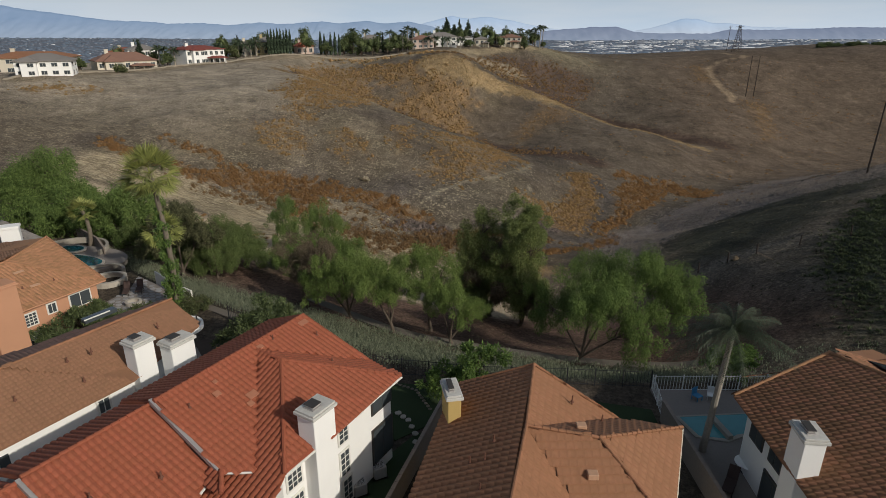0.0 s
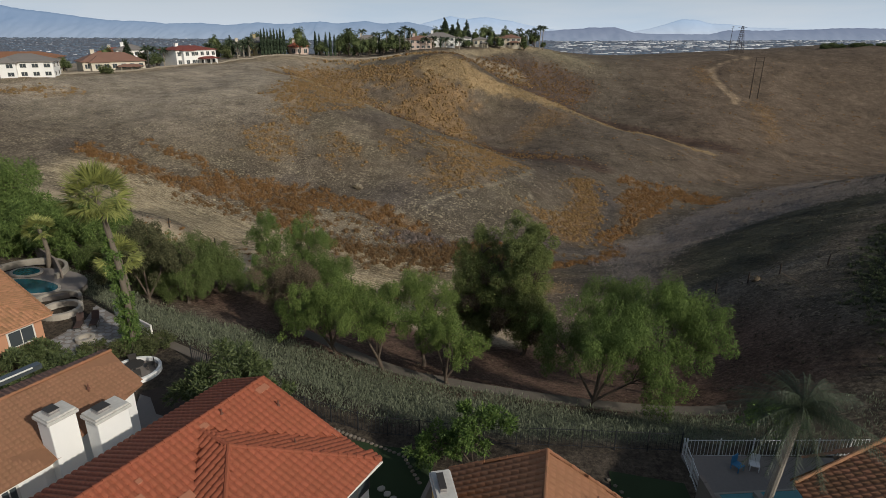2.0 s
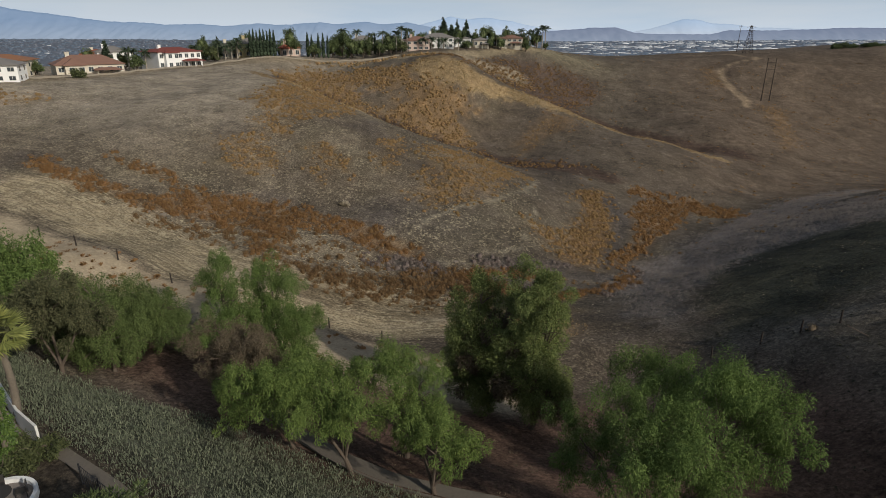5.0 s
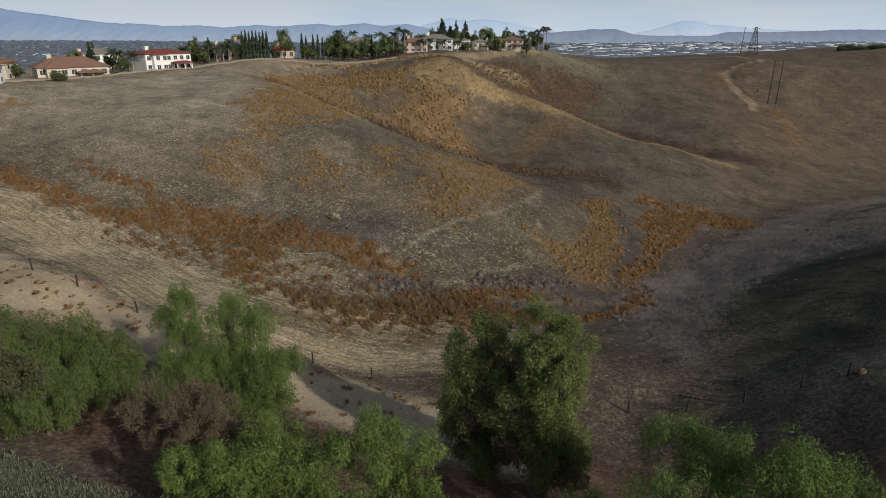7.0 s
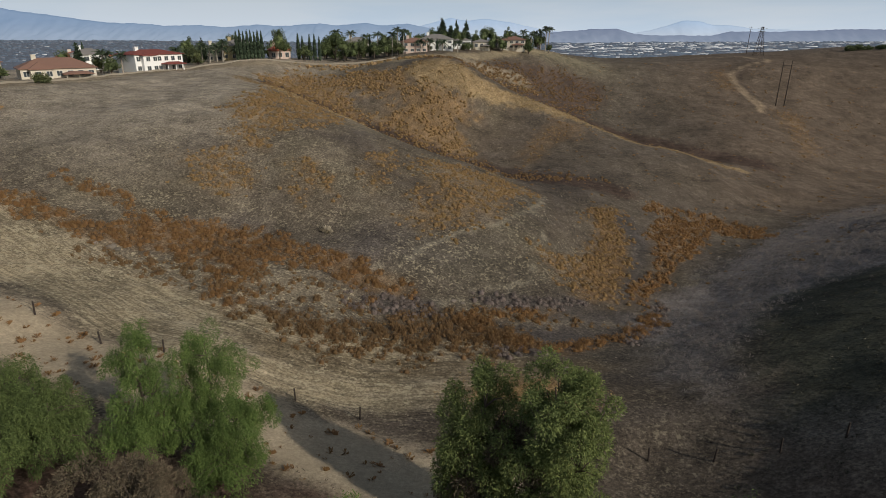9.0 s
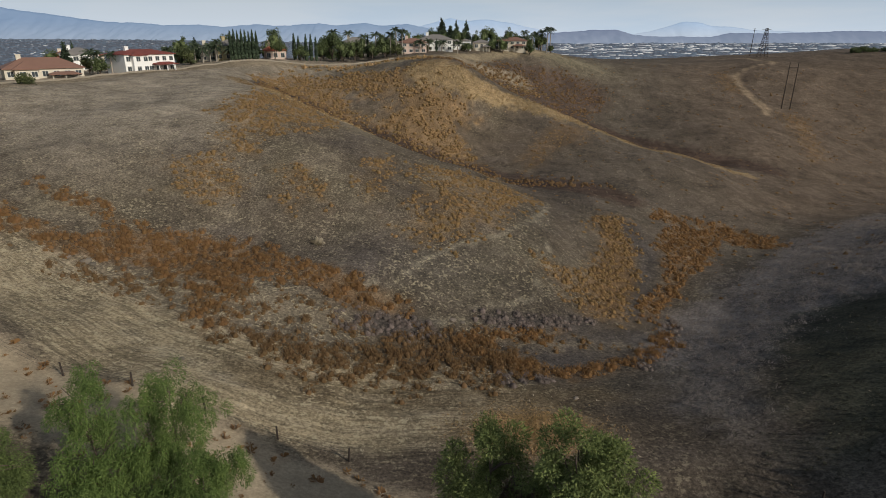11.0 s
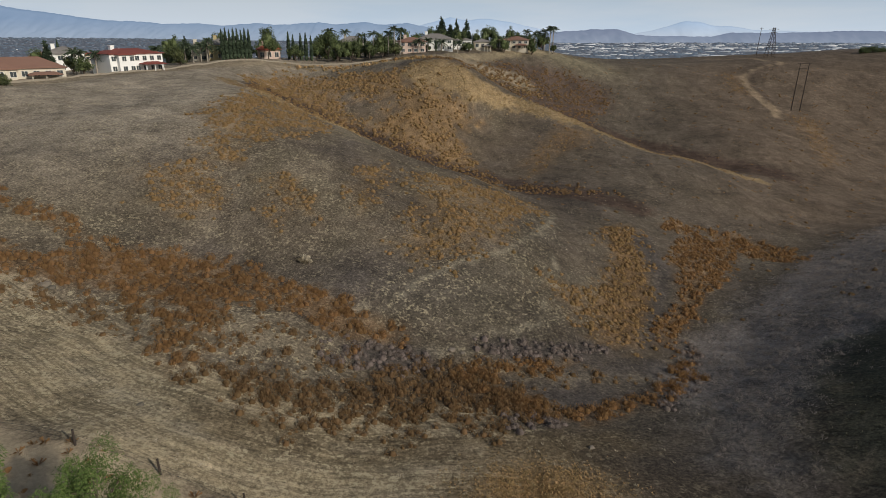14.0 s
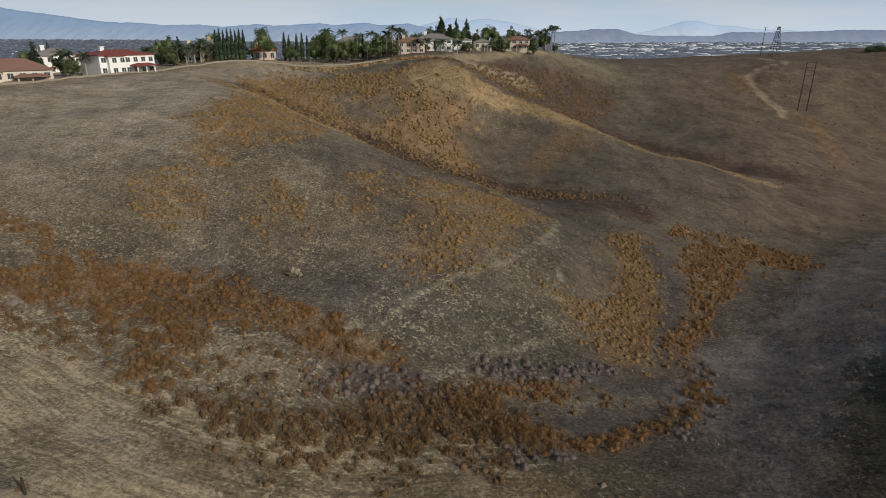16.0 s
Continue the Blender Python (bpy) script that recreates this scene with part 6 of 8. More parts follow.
def right_house():
    h = thing("house", (22, 27, 5.8), "two-storey white stucco house with an umber flat-tile roof", "house")
    P, Q, Q2 = (23.4, 35.1, 12.85), (24.9, 31.4, 13.3), (24.8, 15.0, 13.3)
    L1, L2 = (16.9, 33.2, 10.8), (16.7, 15.0, 10.8)
    roof_face(h, [P, L1, L2, Q2, Q], TILE_UMBER, 0.33, 0.40, 0.035)
    roof_face(h, [P, Q, Q2, (33, 15, 10.6), (33, 36, 10.3)], TILE_UMBER, 0.33, 0.40, 0.035)
    roof_face(h, [P, (31, 37, 10.6), (29.5, 39.5, 10.7), (16.9, 33.6, 10.75)], TILE_UMBER, 0.33, 0.40, 0.035)
    for line in ([P, L1], [P, Q], [Q, Q2]):
        ridge_cap(h, line, TILE_SAND_ONE, 0.13)
    bm = bmesh.new()
    slab(bm, [(25.4, 34.4, 12.75), (28.6, 34.9, 11.75), (28.9, 32.9, 11.85), (25.8, 32.4, 12.95)], 0.08)
    part("solar_panel", bm, SOLAR, h, "dark solar panel on the far slope")
    walls(h, [(17.7, 32.7), (17.5, 16), (31, 17), (29.5, 38)], 5.4, 10.75, STUCCO_WHITE)
    chimney(h, (17.35, 26.5), -5, 1.05, 1.5, 5.5, 13.35, STUCCO_WHITE, CAP)
    window(h, (17.66, 31.2, 9.4), 180, 1.4, 1.2, 2, 1, BRONZE)
    window(h, (17.63, 29.0, 9.6), 180, 1.2, 1.3, 2, 1, BRONZE)
    window(h, (17.62, 28.6, 7.0), 180, 2.2, 2.1, 2, 1, BRONZE)
    for x, y in ((19.0, 30.6), (18.7, 26.6)):
        patch_tiles(h, (x, y, plane_z(P, L1, L2, x, y)), (0, 1, 0), (0.95, 0, 0.29), 0.7, 0.4, TILE_PALE)
    for x, y in ((18.3, 29.4), (18.0, 31.0)):
        vent_pipe(h, (x, y, plane_z(P, L1, L2, x, y)), 0.3)
    return h


def left_house():
    h = thing("house", (-23, 33, 5.8), "white stucco house with a plain brown shingle roof", "house")
    R1, R2, R3 = (-21.85, 40.9, 13.3), (-27.4, 31.0, 13.35), (-32.0, 22.5, 13.35)
    E1, E2, E3, E4 = (-19.3, 39.4, 12.0), (-20.7, 32.7, 11.6), (-24.3, 26.1, 11.6), (-28.0, 19.5, 11.6)
    roof_face(h, [R1, E1, E2, R2], SHINGLE, 0.28, 0.30, 0.002, lip=0.003)
    roof_face(h, [R2, E2, E3, E4, R3], SHINGLE, 0.28, 0.30, 0.002, lip=0.003)
    roof_face(h, [R1, R2, R3, (-34.6, 23.9, 13.1), (-29.4, 32.1, 13.1), (-22.5, 41.3, 13.1)], TILE_DULL, 0.28, 0.30, 0.004, lip=0.005)
    ridge_cap(h, [R1, R2, R3], TILE_BROWN_ONE, 0.10)
    walls(h, [(-19.9, 39.3), (-21.3, 32.9), (-24.8, 26.5), (-28, 20.5), (-33.0, 23.5), (-23.4, 41.2), (-22.0, 40.6)], 5.4, 11.55, STUCCO_WHITE)
    bm = bmesh.new()
    slab(bm, [(-21.9, 40.5, 13.1), (-19.7, 39.2, 11.95), (-23.3, 41.2, 11.6)], 0.5)
    part("gable", bm, STUCCO_WHITE, h)
    chimney(h, (-20.75, 33.95), 62, 1.35, 1.15, 5.5, 13.85, STUCCO_WHITE, CAP)
    chimney(h, (-18.75, 34.9), 62, 1.75, 1.15, 5.5, 13.4, STUCCO_WHITE, CAP)
    window(h, (-22.05, 31.4, 10.6), -28, 0.7, 0.9, 2, 1)
    window(h, (-24.6, 27.0, 10.2), -28, 1.5, 1.1, 2, 1)
    window(h, (-20.3, 37.3, 10.2), -12, 0.7, 1.0, 2, 1)
    bm = bmesh.new()
    slab(bm, [(-26.1, 37.1, 13.40), (-25.0, 39.1, 13.40), (-25.5, 39.4, 13.38), (-26.6, 37.4, 13.38)], 0.3)
    sky_light = part("skylight", bm, GLASS, h, "long glazed skylight near the ridge")
    bm = bmesh.new()
    tube(bm, [(-26.1, 37.0, 13.42), (-25.2, 38.6, 13.42)], [0.05, 0.05], 6)
    part("curb", bm, TRIM, sky_light, "white metal curb")
    for x, y in ((-23.6, 33.5), (-23.0, 31.5), (-24.6, 32.6), (-25.4, 29.0), (-21.4, 37.6), (-21.8, 34.6)):
        vent_pipe(h, (x, y, plane_z(R2, E2, E3, x, y) + 0.12 if y < 33 else plane_z(R1, E1, E2, x, y) + 0.12), 0.3)
    return h


def peach_house():
    h = thing("house", (-44, 52, 3.2), "two-storey peach stucco house with a sandy orange tile roof", "house")
    C1, C2, C3 = (-35.6, 54.6, 8.85), (-39.0, 47.5, 8.85), (-42.4, 40.4, 8.85)
    T, R1, R2 = (-45.6, 61.35, 10.9), (-44.7, 53.8, 10.9), (-48.1, 46.7, 10.9)
    roof_face(h, [R1, C1, C2, C3, R2], TILE_SAND, 0.34, 0.42, 0.05)
    roof_face(h, [T, C1, R1], TILE_SAND, 0.34, 0.42, 0.05)
    roof_face(h, [T, R1, R2, (-57, 50, 8.85), (-54.5, 64.5, 8.85)], TILE_SAND, 0.34, 0.42, 0.05)
    for line in ([R1, C1], [T, R1], [R1, R2], [T, C1]):
        ridge_cap(h, line, TILE_SAND_ONE, 0.12)
    gutter(h, [C1, C2, C3], STUCCO_PEACH)
    walls(h, [(-36.3, 54.1), (-39.5, 47.3), (-42.5, 41), (-55.5, 50), (-53.4, 63.2), (-45.6, 60.4)], 2.8, 8.8, STUCCO_PEACH)
    bm = bmesh.new()
    slab(bm, [(-45.4, 60.6, 10.7), (-37.2, 54.6, 8.9), (-45.0, 58.9, 8.7), (-53.6, 63.0, 8.9)], 0.3)
    part("gable", bm, STUCCO_PEACH, h)
    chimney(h, (-38.95, 45.3), 64.5, 2.4, 1.6, 3.0, 12.3, STUCCO_PEACH, STUCCO_PEACH)

    def on_wall(s, z):
        return (-36.3 - 3.2 * s + 0.02, 54.1 - 6.8 * s, z)

    window(h, on_wall(0.24, 7.75), -25.2, 2.0, 1.35, 2, 1)
    window(h, on_wall(0.60, 7.9), -25.2, 0.75, 0.9, 2, 1)
    window(h, on_wall(0.86, 7.6), -25.2, 1.0, 1.15, 3, 4)
    window(h, on_wall(0.86, 5.6), -25.2, 1.1, 1.3, 3, 4)
    window(h, on_wall(0.62, 4.9), -25.2, 0.9, 1.2, 2, 1)
    for x, y in ((-39.3, 52.6), (-40.8, 50.4)):
        vent_pipe(h, (x, y, plane_z(R1, C1, C2, x, y) + 0.1), 0.25)
    for x, y in ((-40.2, 51.2), (-42.6, 52.6)):
        patch_tiles(h, (x, y, plane_z(R1, C1, C2, x, y)), (0.43, 0.90, 0), (-0.87, 0.415, 0.25), 0.9, 0.3, TILE_PALE)
    return h


def solar_house():
    h = thing("house", (-62, 66, 4.0), "house with a dark flat-pitched roof carrying solar panels", "house")
    roof_face(h, [(-60, 74, 8.6), (-50.5, 68.5, 7.6), (-54.5, 60.0, 7.6), (-66, 64, 8.6)], TILE_GREY, 0.34, 0.42, 0.03)
    roof_face(h, [(-60, 74, 8.6), (-66, 64, 8.6), (-72, 68, 7.6), (-65, 78, 7.6)], TILE_GREY, 0.34, 0.42, 0.03)
    walls(h, [(-60, 73.4), (-51.2, 68.2), (-55, 61), (-71, 68), (-65, 77)], 3.0, 7.55, STUCCO_CREAM)
    chimney(h, (-53.6, 66.4), 30, 1.9, 1.4, 3.5, 10.5, STUCCO_WHITE, STUCCO_WHITE, False)
    for i in range(3):
        bm = bmesh.new()
        x, y = -59.2 + 1.9 * i, 70.9 - 1.1 * i
        z = plane_z((-60, 74, 8.6), (-50.5, 68.5, 7.6), (-54.5, 60.0, 7.6), x, y) + 0.2
        slab(bm, [(x - 0.9, y - 0.3, z + 0.05), (x + 0.5, y - 1.1, z - 0.1), (x + 1.2, y + 0.3, z - 0.1), (x - 0.2, y + 1.0, z + 0.05)], 0.06)
        part("solar_panel", bm, SOLAR, h, "dark blue solar panel")
    return h


red_house()
brown_house()
right_house()
left_house()
peach_house()
solar_house()

# ---- path, fences and gardens ----
def strip(line, wide, lift, thick, name, mat, label, category, kind=""):
    """A paved strip that follows the ground, with a square edge."""
    pts = along([(x, y, 0) for x, y in line], 0.9)
    bm = bmesh.new()
    rows = []
    for p, a in pts:
        n = Vector((-math.sin(a), math.cos(a), 0))
        zl, zr = (float(height(p.x + s * n.x * wide / 2, p.y + s * n.y * wide / 2)) for s in (1, -1))
        z = max((zl + zr) / 2, 0.5 * (max(zl, zr) + (zl + zr) / 2)) + lift
        l, r = p + n * wide / 2, p - n * wide / 2
        rows.append([bm.verts.new((l.x, l.y, z - thick)), bm.verts.new((l.x, l.y, z)), bm.verts.new((r.x, r.y, z)), bm.verts.new((r.x, r.y, z - thick))])
    for a, b in zip(rows, rows[1:]):
        for i in range(3):
            bm.faces.new((a[i], a[i + 1], b[i + 1], b[i]))
    return tagged(part(name, bm, mat), label, category, kind=kind)


strip(PATH_LINE[3:-2], 1.35, 0.06, 0.5, "path", CONCRETE, "worn concrete footpath along the foot of the bank", "path", "structure")
strip([(x + 0.3, y - 1.25) for x, y in PATH_LINE[4:-2]], 0.18, 0.16, 0.4, "kerb", CONCRETE, "low concrete kerb beside the footpath", "kerb", "structure")
strip([(-33.0, 58.0), (-28.0, 56.2), (-20.6, 51.9), (-16.5, 49.0), (-12.9, 46.0)], 0.9, 0.05, 0.4, "drain", CONCRETE, "shallow concrete drain behind the gardens", "drain", "structure")


def bar_fence(line, tall, step, mat, label, name="iron_fence"):
    """A fence of upright bars between two rails, with posts."""
    pts = along([(x, y, 0) for x, y in line], step)
    z = [float(height(p.x, p.y)) for p, _ in pts]
    ob = thing(name, (pts[0][0].x, pts[0][0].y, z[0]), label, "fence")
    every = max(1, round(2.2 / step))
    bars = bmesh.new()
    for i, (p, a) in enumerate(pts):
        if i % every == 0:
            bm = bmesh.new()
            box(bm, -0.04, 0.04, -0.04, 0.04, -0.1, tall + 0.08, Matrix.Translation((p.x, p.y, z[i])) @ Matrix.Rotation(a, 4, "Z"), 0.008)
            part("post", bm, mat, ob)
        else:
            box(bars, -0.012, 0.012, -0.012, 0.012, 0.08, tall, Matrix.Translation((p.x, p.y, z[i])) @ Matrix.Rotation(a, 4, "Z"))
    part("bars", bars, mat, ob)["kind"] = "stuff"
    for h in (0.15, tall - 0.06):
        bm = bmesh.new()
        tube(bm, [(p.x, p.y, zz + h) for (p, _), zz in zip(pts, z)], [0.022] * len(pts), 4)
        part("rail", bm, mat, ob)
    return ob


bar_fence([(-22.5, 52.0), (-12.7, 45.6), (-6.0, 42.9), (2.0, 42.2), (10.0, 42.0), (14.9, 41.8)], 1.5, 0.28, IRON, "dark iron bar fence behind the gardens")
bar_fence([(15.0, 41.2), (20.8, 41.3), (27.0, 41.6)], 1.4, 0.24, WHITE_METAL, "white metal bar fence behind the pool", "pool_fence")
bar_fence([(14.9, 41.4), (14.4, 37.4)], 1.3, 0.24, WHITE_METAL, "white metal side fence beside the pool", "pool_fence")


def block_wall(line, tall, label, mat=None, cap=True):
    """A garden wall of blocks with a coping."""
    ob = thing("garden_wall", (*line[0], 5.6), label, "wall")
    for (ax, ay), (bx, by) in zip(line, line[1:]):
        a = math.atan2(by - ay, bx - ax)
        n = math.hypot(bx - ax, by - ay)
        m = Matrix.Translation((ax, ay, 5.6)) @ Matrix.Rotation(a, 4, "Z")
        bm = bmesh.new()
        box(bm, 0, n, -0.08, 0.08, -0.2, tall, m)
        part("wall", bm, mat or BLOCK, ob)
        bm = bmesh.new()
        for i in range(max(1, int(n / 0.6))):
            box(bm, i * n / int(n / 0.6) + 0.01, (i + 1) * n / int(n / 0.6) - 0.01, -0.12, 0.12, tall, tall + 0.07, m)
        if cap:
            part("coping", bm, mat or BLOCK, ob)["kind"] = "stuff"
        else:
            bm.free()
    return ob


block_wall([(-1.5, 36.9), (-4.6, 26.4), (-6.4, 20)], 1.9, "tan block garden wall between two houses")
block_wall([(14.3, 37.4), (14.7, 28.2), (15.0, 20)], 1.9, "tan block garden wall beside the pool")
block_wall([(-33.8, 60.6), (-30.2, 57.4), (-27.6, 55.6)], 1.7, "pale boarded fence behind the patio", TRIM, False)
block_wall([(-52.5, 76.5), (-47.0, 72.0), (-44.0, 68.4)], 1.5, "grey-green garden wall behind the pool", BLOCK)


def flat_patch(name, poly, z, mat, label, category, thick=0.12, kind="structure"):
    bm = bmesh.new()
    slab(bm, [(x, y, z) for x, y in poly], thick)
    bmesh.ops.recalc_face_normals(bm, faces=bm.faces)
    return tagged(part(name, bm, mat), label, category, kind=kind)


def curved(cx, cy, rx, ry, n=28, wob=0.12, turn=0.0, seed=0.0):
    out = []
    for i in range(n):
        a = 2 * math.pi * i / n
        r = 1 + wob * math.sin(2 * a + seed) + 0.5 * wob * math.sin(3 * a + 2 * seed)
        x, y = rx * r * math.cos(a), ry * r * math.sin(a)
        out.append((cx + x * math.cos(turn) - y * math.sin(turn), cy + x * math.sin(turn) + y * math.cos(turn)))
    return out


flat_patch("lawn", [(-5.0, 41.6), (-9.0, 42.6), (-9.6, 37.6), (-4.6, 34.6), (-2.2, 36.5), (-1.4, 41.0)], 5.86, LAWN, "shaded mown lawn behind the house", "lawn")
flat_patch("lawn", [(-4.8, 33.2), (-8.0, 27.2), (-5.4, 26.0), (-2.3, 35.4), (-3.2, 35.4)], 5.86, LAWN, "narrow strip of lawn beside the house", "lawn")
flat_patch("lawn", [(9.0, 34.5), (13.9, 33.0), (14.0, 38.6), (9.6, 39.6)], 5.86, LAWN, "dark planted yard edged with stones", "lawn")
# bare soil of the back yard, unpaved
flat_patch("soil_yard", [(-22.2, 44.6), (-24.6, 47.2), (-20.0, 50.4), (-17.0, 47.0), (-17.0, 41.0), (-19.6, 40.6)], 5.88, SOIL, "yard of bare dark soil behind the white house", "yard")
flat_patch("garden_path", [(-19.4, 40.4), (-17.2, 40.6), (-17.6, 42.2), (-19.4, 43.6), (-22.0, 44.6), (-23.4, 46.6), (-24.4, 47.0), (-23.4, 43.6)], 5.93, DECKING, "curved concrete garden path along the house", "path")


def stepping_stones():
    line = [(-4.7, 37.6, 0), (-3.9, 36.8, 0), (-3.3, 35.3, 0), (-3.1, 33.5, 0), (-3.4, 31.4, 0), (-4.0, 29.4, 0), (-4.8, 27.4, 0)]
    rng = random.Random(5)
    for p, a in along(line, 0.75):
        bm = bmesh.new()
        slab(bm, [(p.x + 0.24 * math.cos(t) * rng.uniform(0.85, 1.1), p.y + 0.24 * math.sin(t) * rng.uniform(0.85, 1.1), 5.93) for t in (k * 2 * math.pi / 9 for k in range(9))], 0.1)
        tagged(part("stepping_stone", bm, STONE_PALE), "pale round stepping stone set in the lawn", "stone", "stepping stones")


stepping_stones()


def edging(line, step, size, label, group):
    rng = random.Random(len(line))
    for p, a in along([(x, y, 0) for x, y in line], step):
        bm = bmesh.new()
        bmesh.ops.create_icosphere(bm, subdivisions=1, radius=size)
        for v in bm.verts:
            v.co *= rng.uniform(0.8, 1.15)
            v.co.z *= 0.6
        bmesh.ops.translate(bm, verts=bm.verts, vec=(p.x, p.y, float(height(p.x, p.y)) + size * 0.35))
        tagged(part("stone", bm, STONE_EDGE), label, "stone", group)


edging([(-11.8, 44.6), (-9.0, 43.4), (-6.2, 42.0), (-3.6, 40.6), (-2.4, 38.2)], 0.36, 0.17, "dull rough edging stone along the lawn", "edging stones")
edging([(9.4, 38.8), (10.2, 37.2), (12.0, 36.4), (13.6, 36.6)], 0.6, 0.16, "small rounded stone edging a garden bed", "bed stones")


def air_conditioner(x, y, turn):
    ob = thing("air_conditioner", (x, y, 5.8), "white air-conditioning unit beside the house wall", "air conditioner", "air conditioners")
    m = Matrix.Translation((x, y, 5.86)) @ Matrix.Rotation(turn, 4, "Z")
    bm = bmesh.new()
    box(bm, -0.4, 0.4, -0.4, 0.4, 0, 0.8, m, 0.04)
    part("body", bm, FLASHING, ob, "grey louvred casing")
    c = m @ Vector((0, 0, 0.80))
    bm = bmesh.new()
    tube(bm, [c, c + Vector((0, 0, 0.02))], [0.34, 0.34], 16)
    part("fan_well", bm, BRONZE, ob, "dark fan well")
    bm = bmesh.new()
    for r in (0.33, 0.25, 0.17, 0.09):
        tube(bm, [c + Vector((r * math.cos(t), r * math.sin(t), 0.04)) for t in (k * math.pi / 8 for k in range(17))], [0.012] * 17, 4)
    part("grille", bm, WHITE_METAL, ob)
    bm = bmesh.new()
    box(bm, -0.5, 0.5, -0.5, 0.5, -0.1, 0.0, m)
    part("pad", bm, CONCRETE, ob)


air_conditioner(-5.3, 31.2, 0.5)
air_conditioner(-6.3, 29.7, 0.5)


def pool(outline, water_z, deck_z, label, coping, water=None):
    """A pool: basin walls, water and a coping round it."""
    cx, cy = sum(p[0] for p in outline) / len(outline), sum(p[1] for p in outline) / len(outline)
    ob = thing("swimming_pool", (cx, cy, deck_z - 0.1), label, "pool")
    bm = bmesh.new()
    slab(bm, [(x, y, water_z) for x, y in outline], 0.05)
    bmesh.ops.recalc_face_normals(bm, faces=bm.faces)
    part("water", bm, water or WATER, ob, "still clear water")
    n = len(outline)
    for i in range(n):
        bm = bmesh.new()
        a, b = Vector((*outline[i], 0)), Vector((*outline[(i + 1) % n], 0))
        out = [(p - Vector((cx, cy, 0))).normalized() * 0.32 for p in (a, b)]
        slab(bm, [(a.x, a.y, deck_z + 0.08), (b.x, b.y, deck_z + 0.08), (b.x + out[1].x, b.y + out[1].y, deck_z + 0.08), (a.x + out[0].x, a.y + out[0].y, deck_z + 0.08)], 0.16)
        bmesh.ops.recalc_face_normals(bm, faces=bm.faces)
        part("coping_stone", bm, coping, ob)
    return ob


flat_patch("pool_deck", [(14.7, 41.2), (24.6, 41.2), (24.6, 36.5), (17.7, 32.9), (17.6, 27.5), (15.1, 27.5)], 5.9, DECKING, "pale concrete deck round the pool", "deck")
pool([(15.7, 37.6), (21.6, 38.2), (21.4, 36.2), (19.0, 35.7), (18.2, 35.2), (16.3, 35.5)], 5.96, 5.9, "turquoise garden swimming pool with a stone coping", STONE_PALE)
flat_patch("spa_wall", [(17.7, 37.6), (18.1, 37.6), (18.5, 35.2), (18.1, 35.1)], 6.25, STONE_PALE, "low wall dividing pool and spa", "wall", 0.4)
flat_patch("patio", [(-37.2, 53.6), (-35.8, 58.5), (-36.8, 62.4), (-33.4, 60.0), (-29.6, 56.6), (-31.6, 52.6), (-34.5, 51.6)], 5.92, DECKING, "mortar bed of a flagstone patio", "patio")
flat_patch("pool_deck", curved(-46.8, 66.8, 6.0, 4.6, 28, 0.1, -0.5), 6.2, DECKING, "pale curved deck round a free-form pool", "deck", 0.5)
pool(curved(-47.0, 66.0, 3.6, 2.1, 28, 0.16, -0.2, 1.0), 6.27, 6.2, "dark blue free-form swimming pool", STONE_PALE, WATER_DARK)
pool(curved(-49.0, 69.7, 1.6, 1.1, 20, 0.05, -0.4), 6.42, 6.38, "small raised spa pool behind the swimming pool", STONE_PALE, WATER_DARK)


def flagstones():
    rng = random.Random(8)
    ring = [(-37.0, 53.8), (-35.7, 58.4), (-36.6, 62.0), (-33.4, 59.7), (-29.9, 56.6), (-31.7, 52.9), (-34.4, 51.9)]
    xs, ys = np.arange(-37.5, -29, 0.72), np.arange(51.5, 62.5, 0.68)
    top = tagged(thing("flagstone_paving", (-33.5, 56.5, 5.92), "irregular grey flagstones with wide joints", "paving"), kind="structure")
    for j, y in enumerate(ys):
        for x in xs:
            px, py = x + 0.36 * (j % 2) + rng.uniform(-0.08, 0.08), y + rng.uniform(-0.08, 0.08)
            if inside(np.array([px]), np.array([py]), ring)[0]:
                n = rng.choice((5, 6, 7))
                a0 = rng.random() * 6
                bm = bmesh.new()
                slab(bm, [(px + 0.34 * math.cos(a0 + 2 * math.pi * k / n) * rng.uniform(0.8, 1.1), py + 0.32 * math.sin(a0 + 2 * math.pi * k / n) * rng.uniform(0.8, 1.1), 5.955) for k in range(n)], 0.05)
                part("flagstone", bm, FLAGSTONE, top)


flagstones()


def ring_wall(cx, cy, r, a0, a1, z0, z1, thick, mat, name, label, category):
    bm = bmesh.new()
    n = 18
    closed = a1 - a0 >= 360
    rows = []
    for i in range(n if closed else n + 1):
        t = radians(a0 + (a1 - a0) * i / n)
        rows.append([bm.verts.new((cx + q * math.cos(t), cy + q * math.sin(t), z)) for q, z in ((r, z0), (r, z1), (r + thick, z1), (r + thick, z0))])
    for a, b in zip(rows, rows[1:] + rows[:1] if closed else rows[1:]):
        for k in range(4):
            bm.faces.new((a[k], b[k], b[(k + 1) % 4], a[(k + 1) % 4]))
    if not closed:
        bm.faces.new(rows[0])
        bm.faces.new(rows[-1][::-1])
    bmesh.ops.recalc_face_normals(bm, faces=bm.faces)
    return tagged(part(name, bm, mat), label, category)


ring_wall(-26.4, 50.2, 1.75, -75, 170, 5.7, 6.2, 0.24, STUCCO_WHITE, "seat_wall", "curved white seat wall round a fire pit", "seat wall")
ring_wall(-39.3, 60.8, 1.5, 0, 360, 5.8, 6.4, 0.4, STONE_PALE, "fountain", "round stone fountain basin above the patio", "fountain")
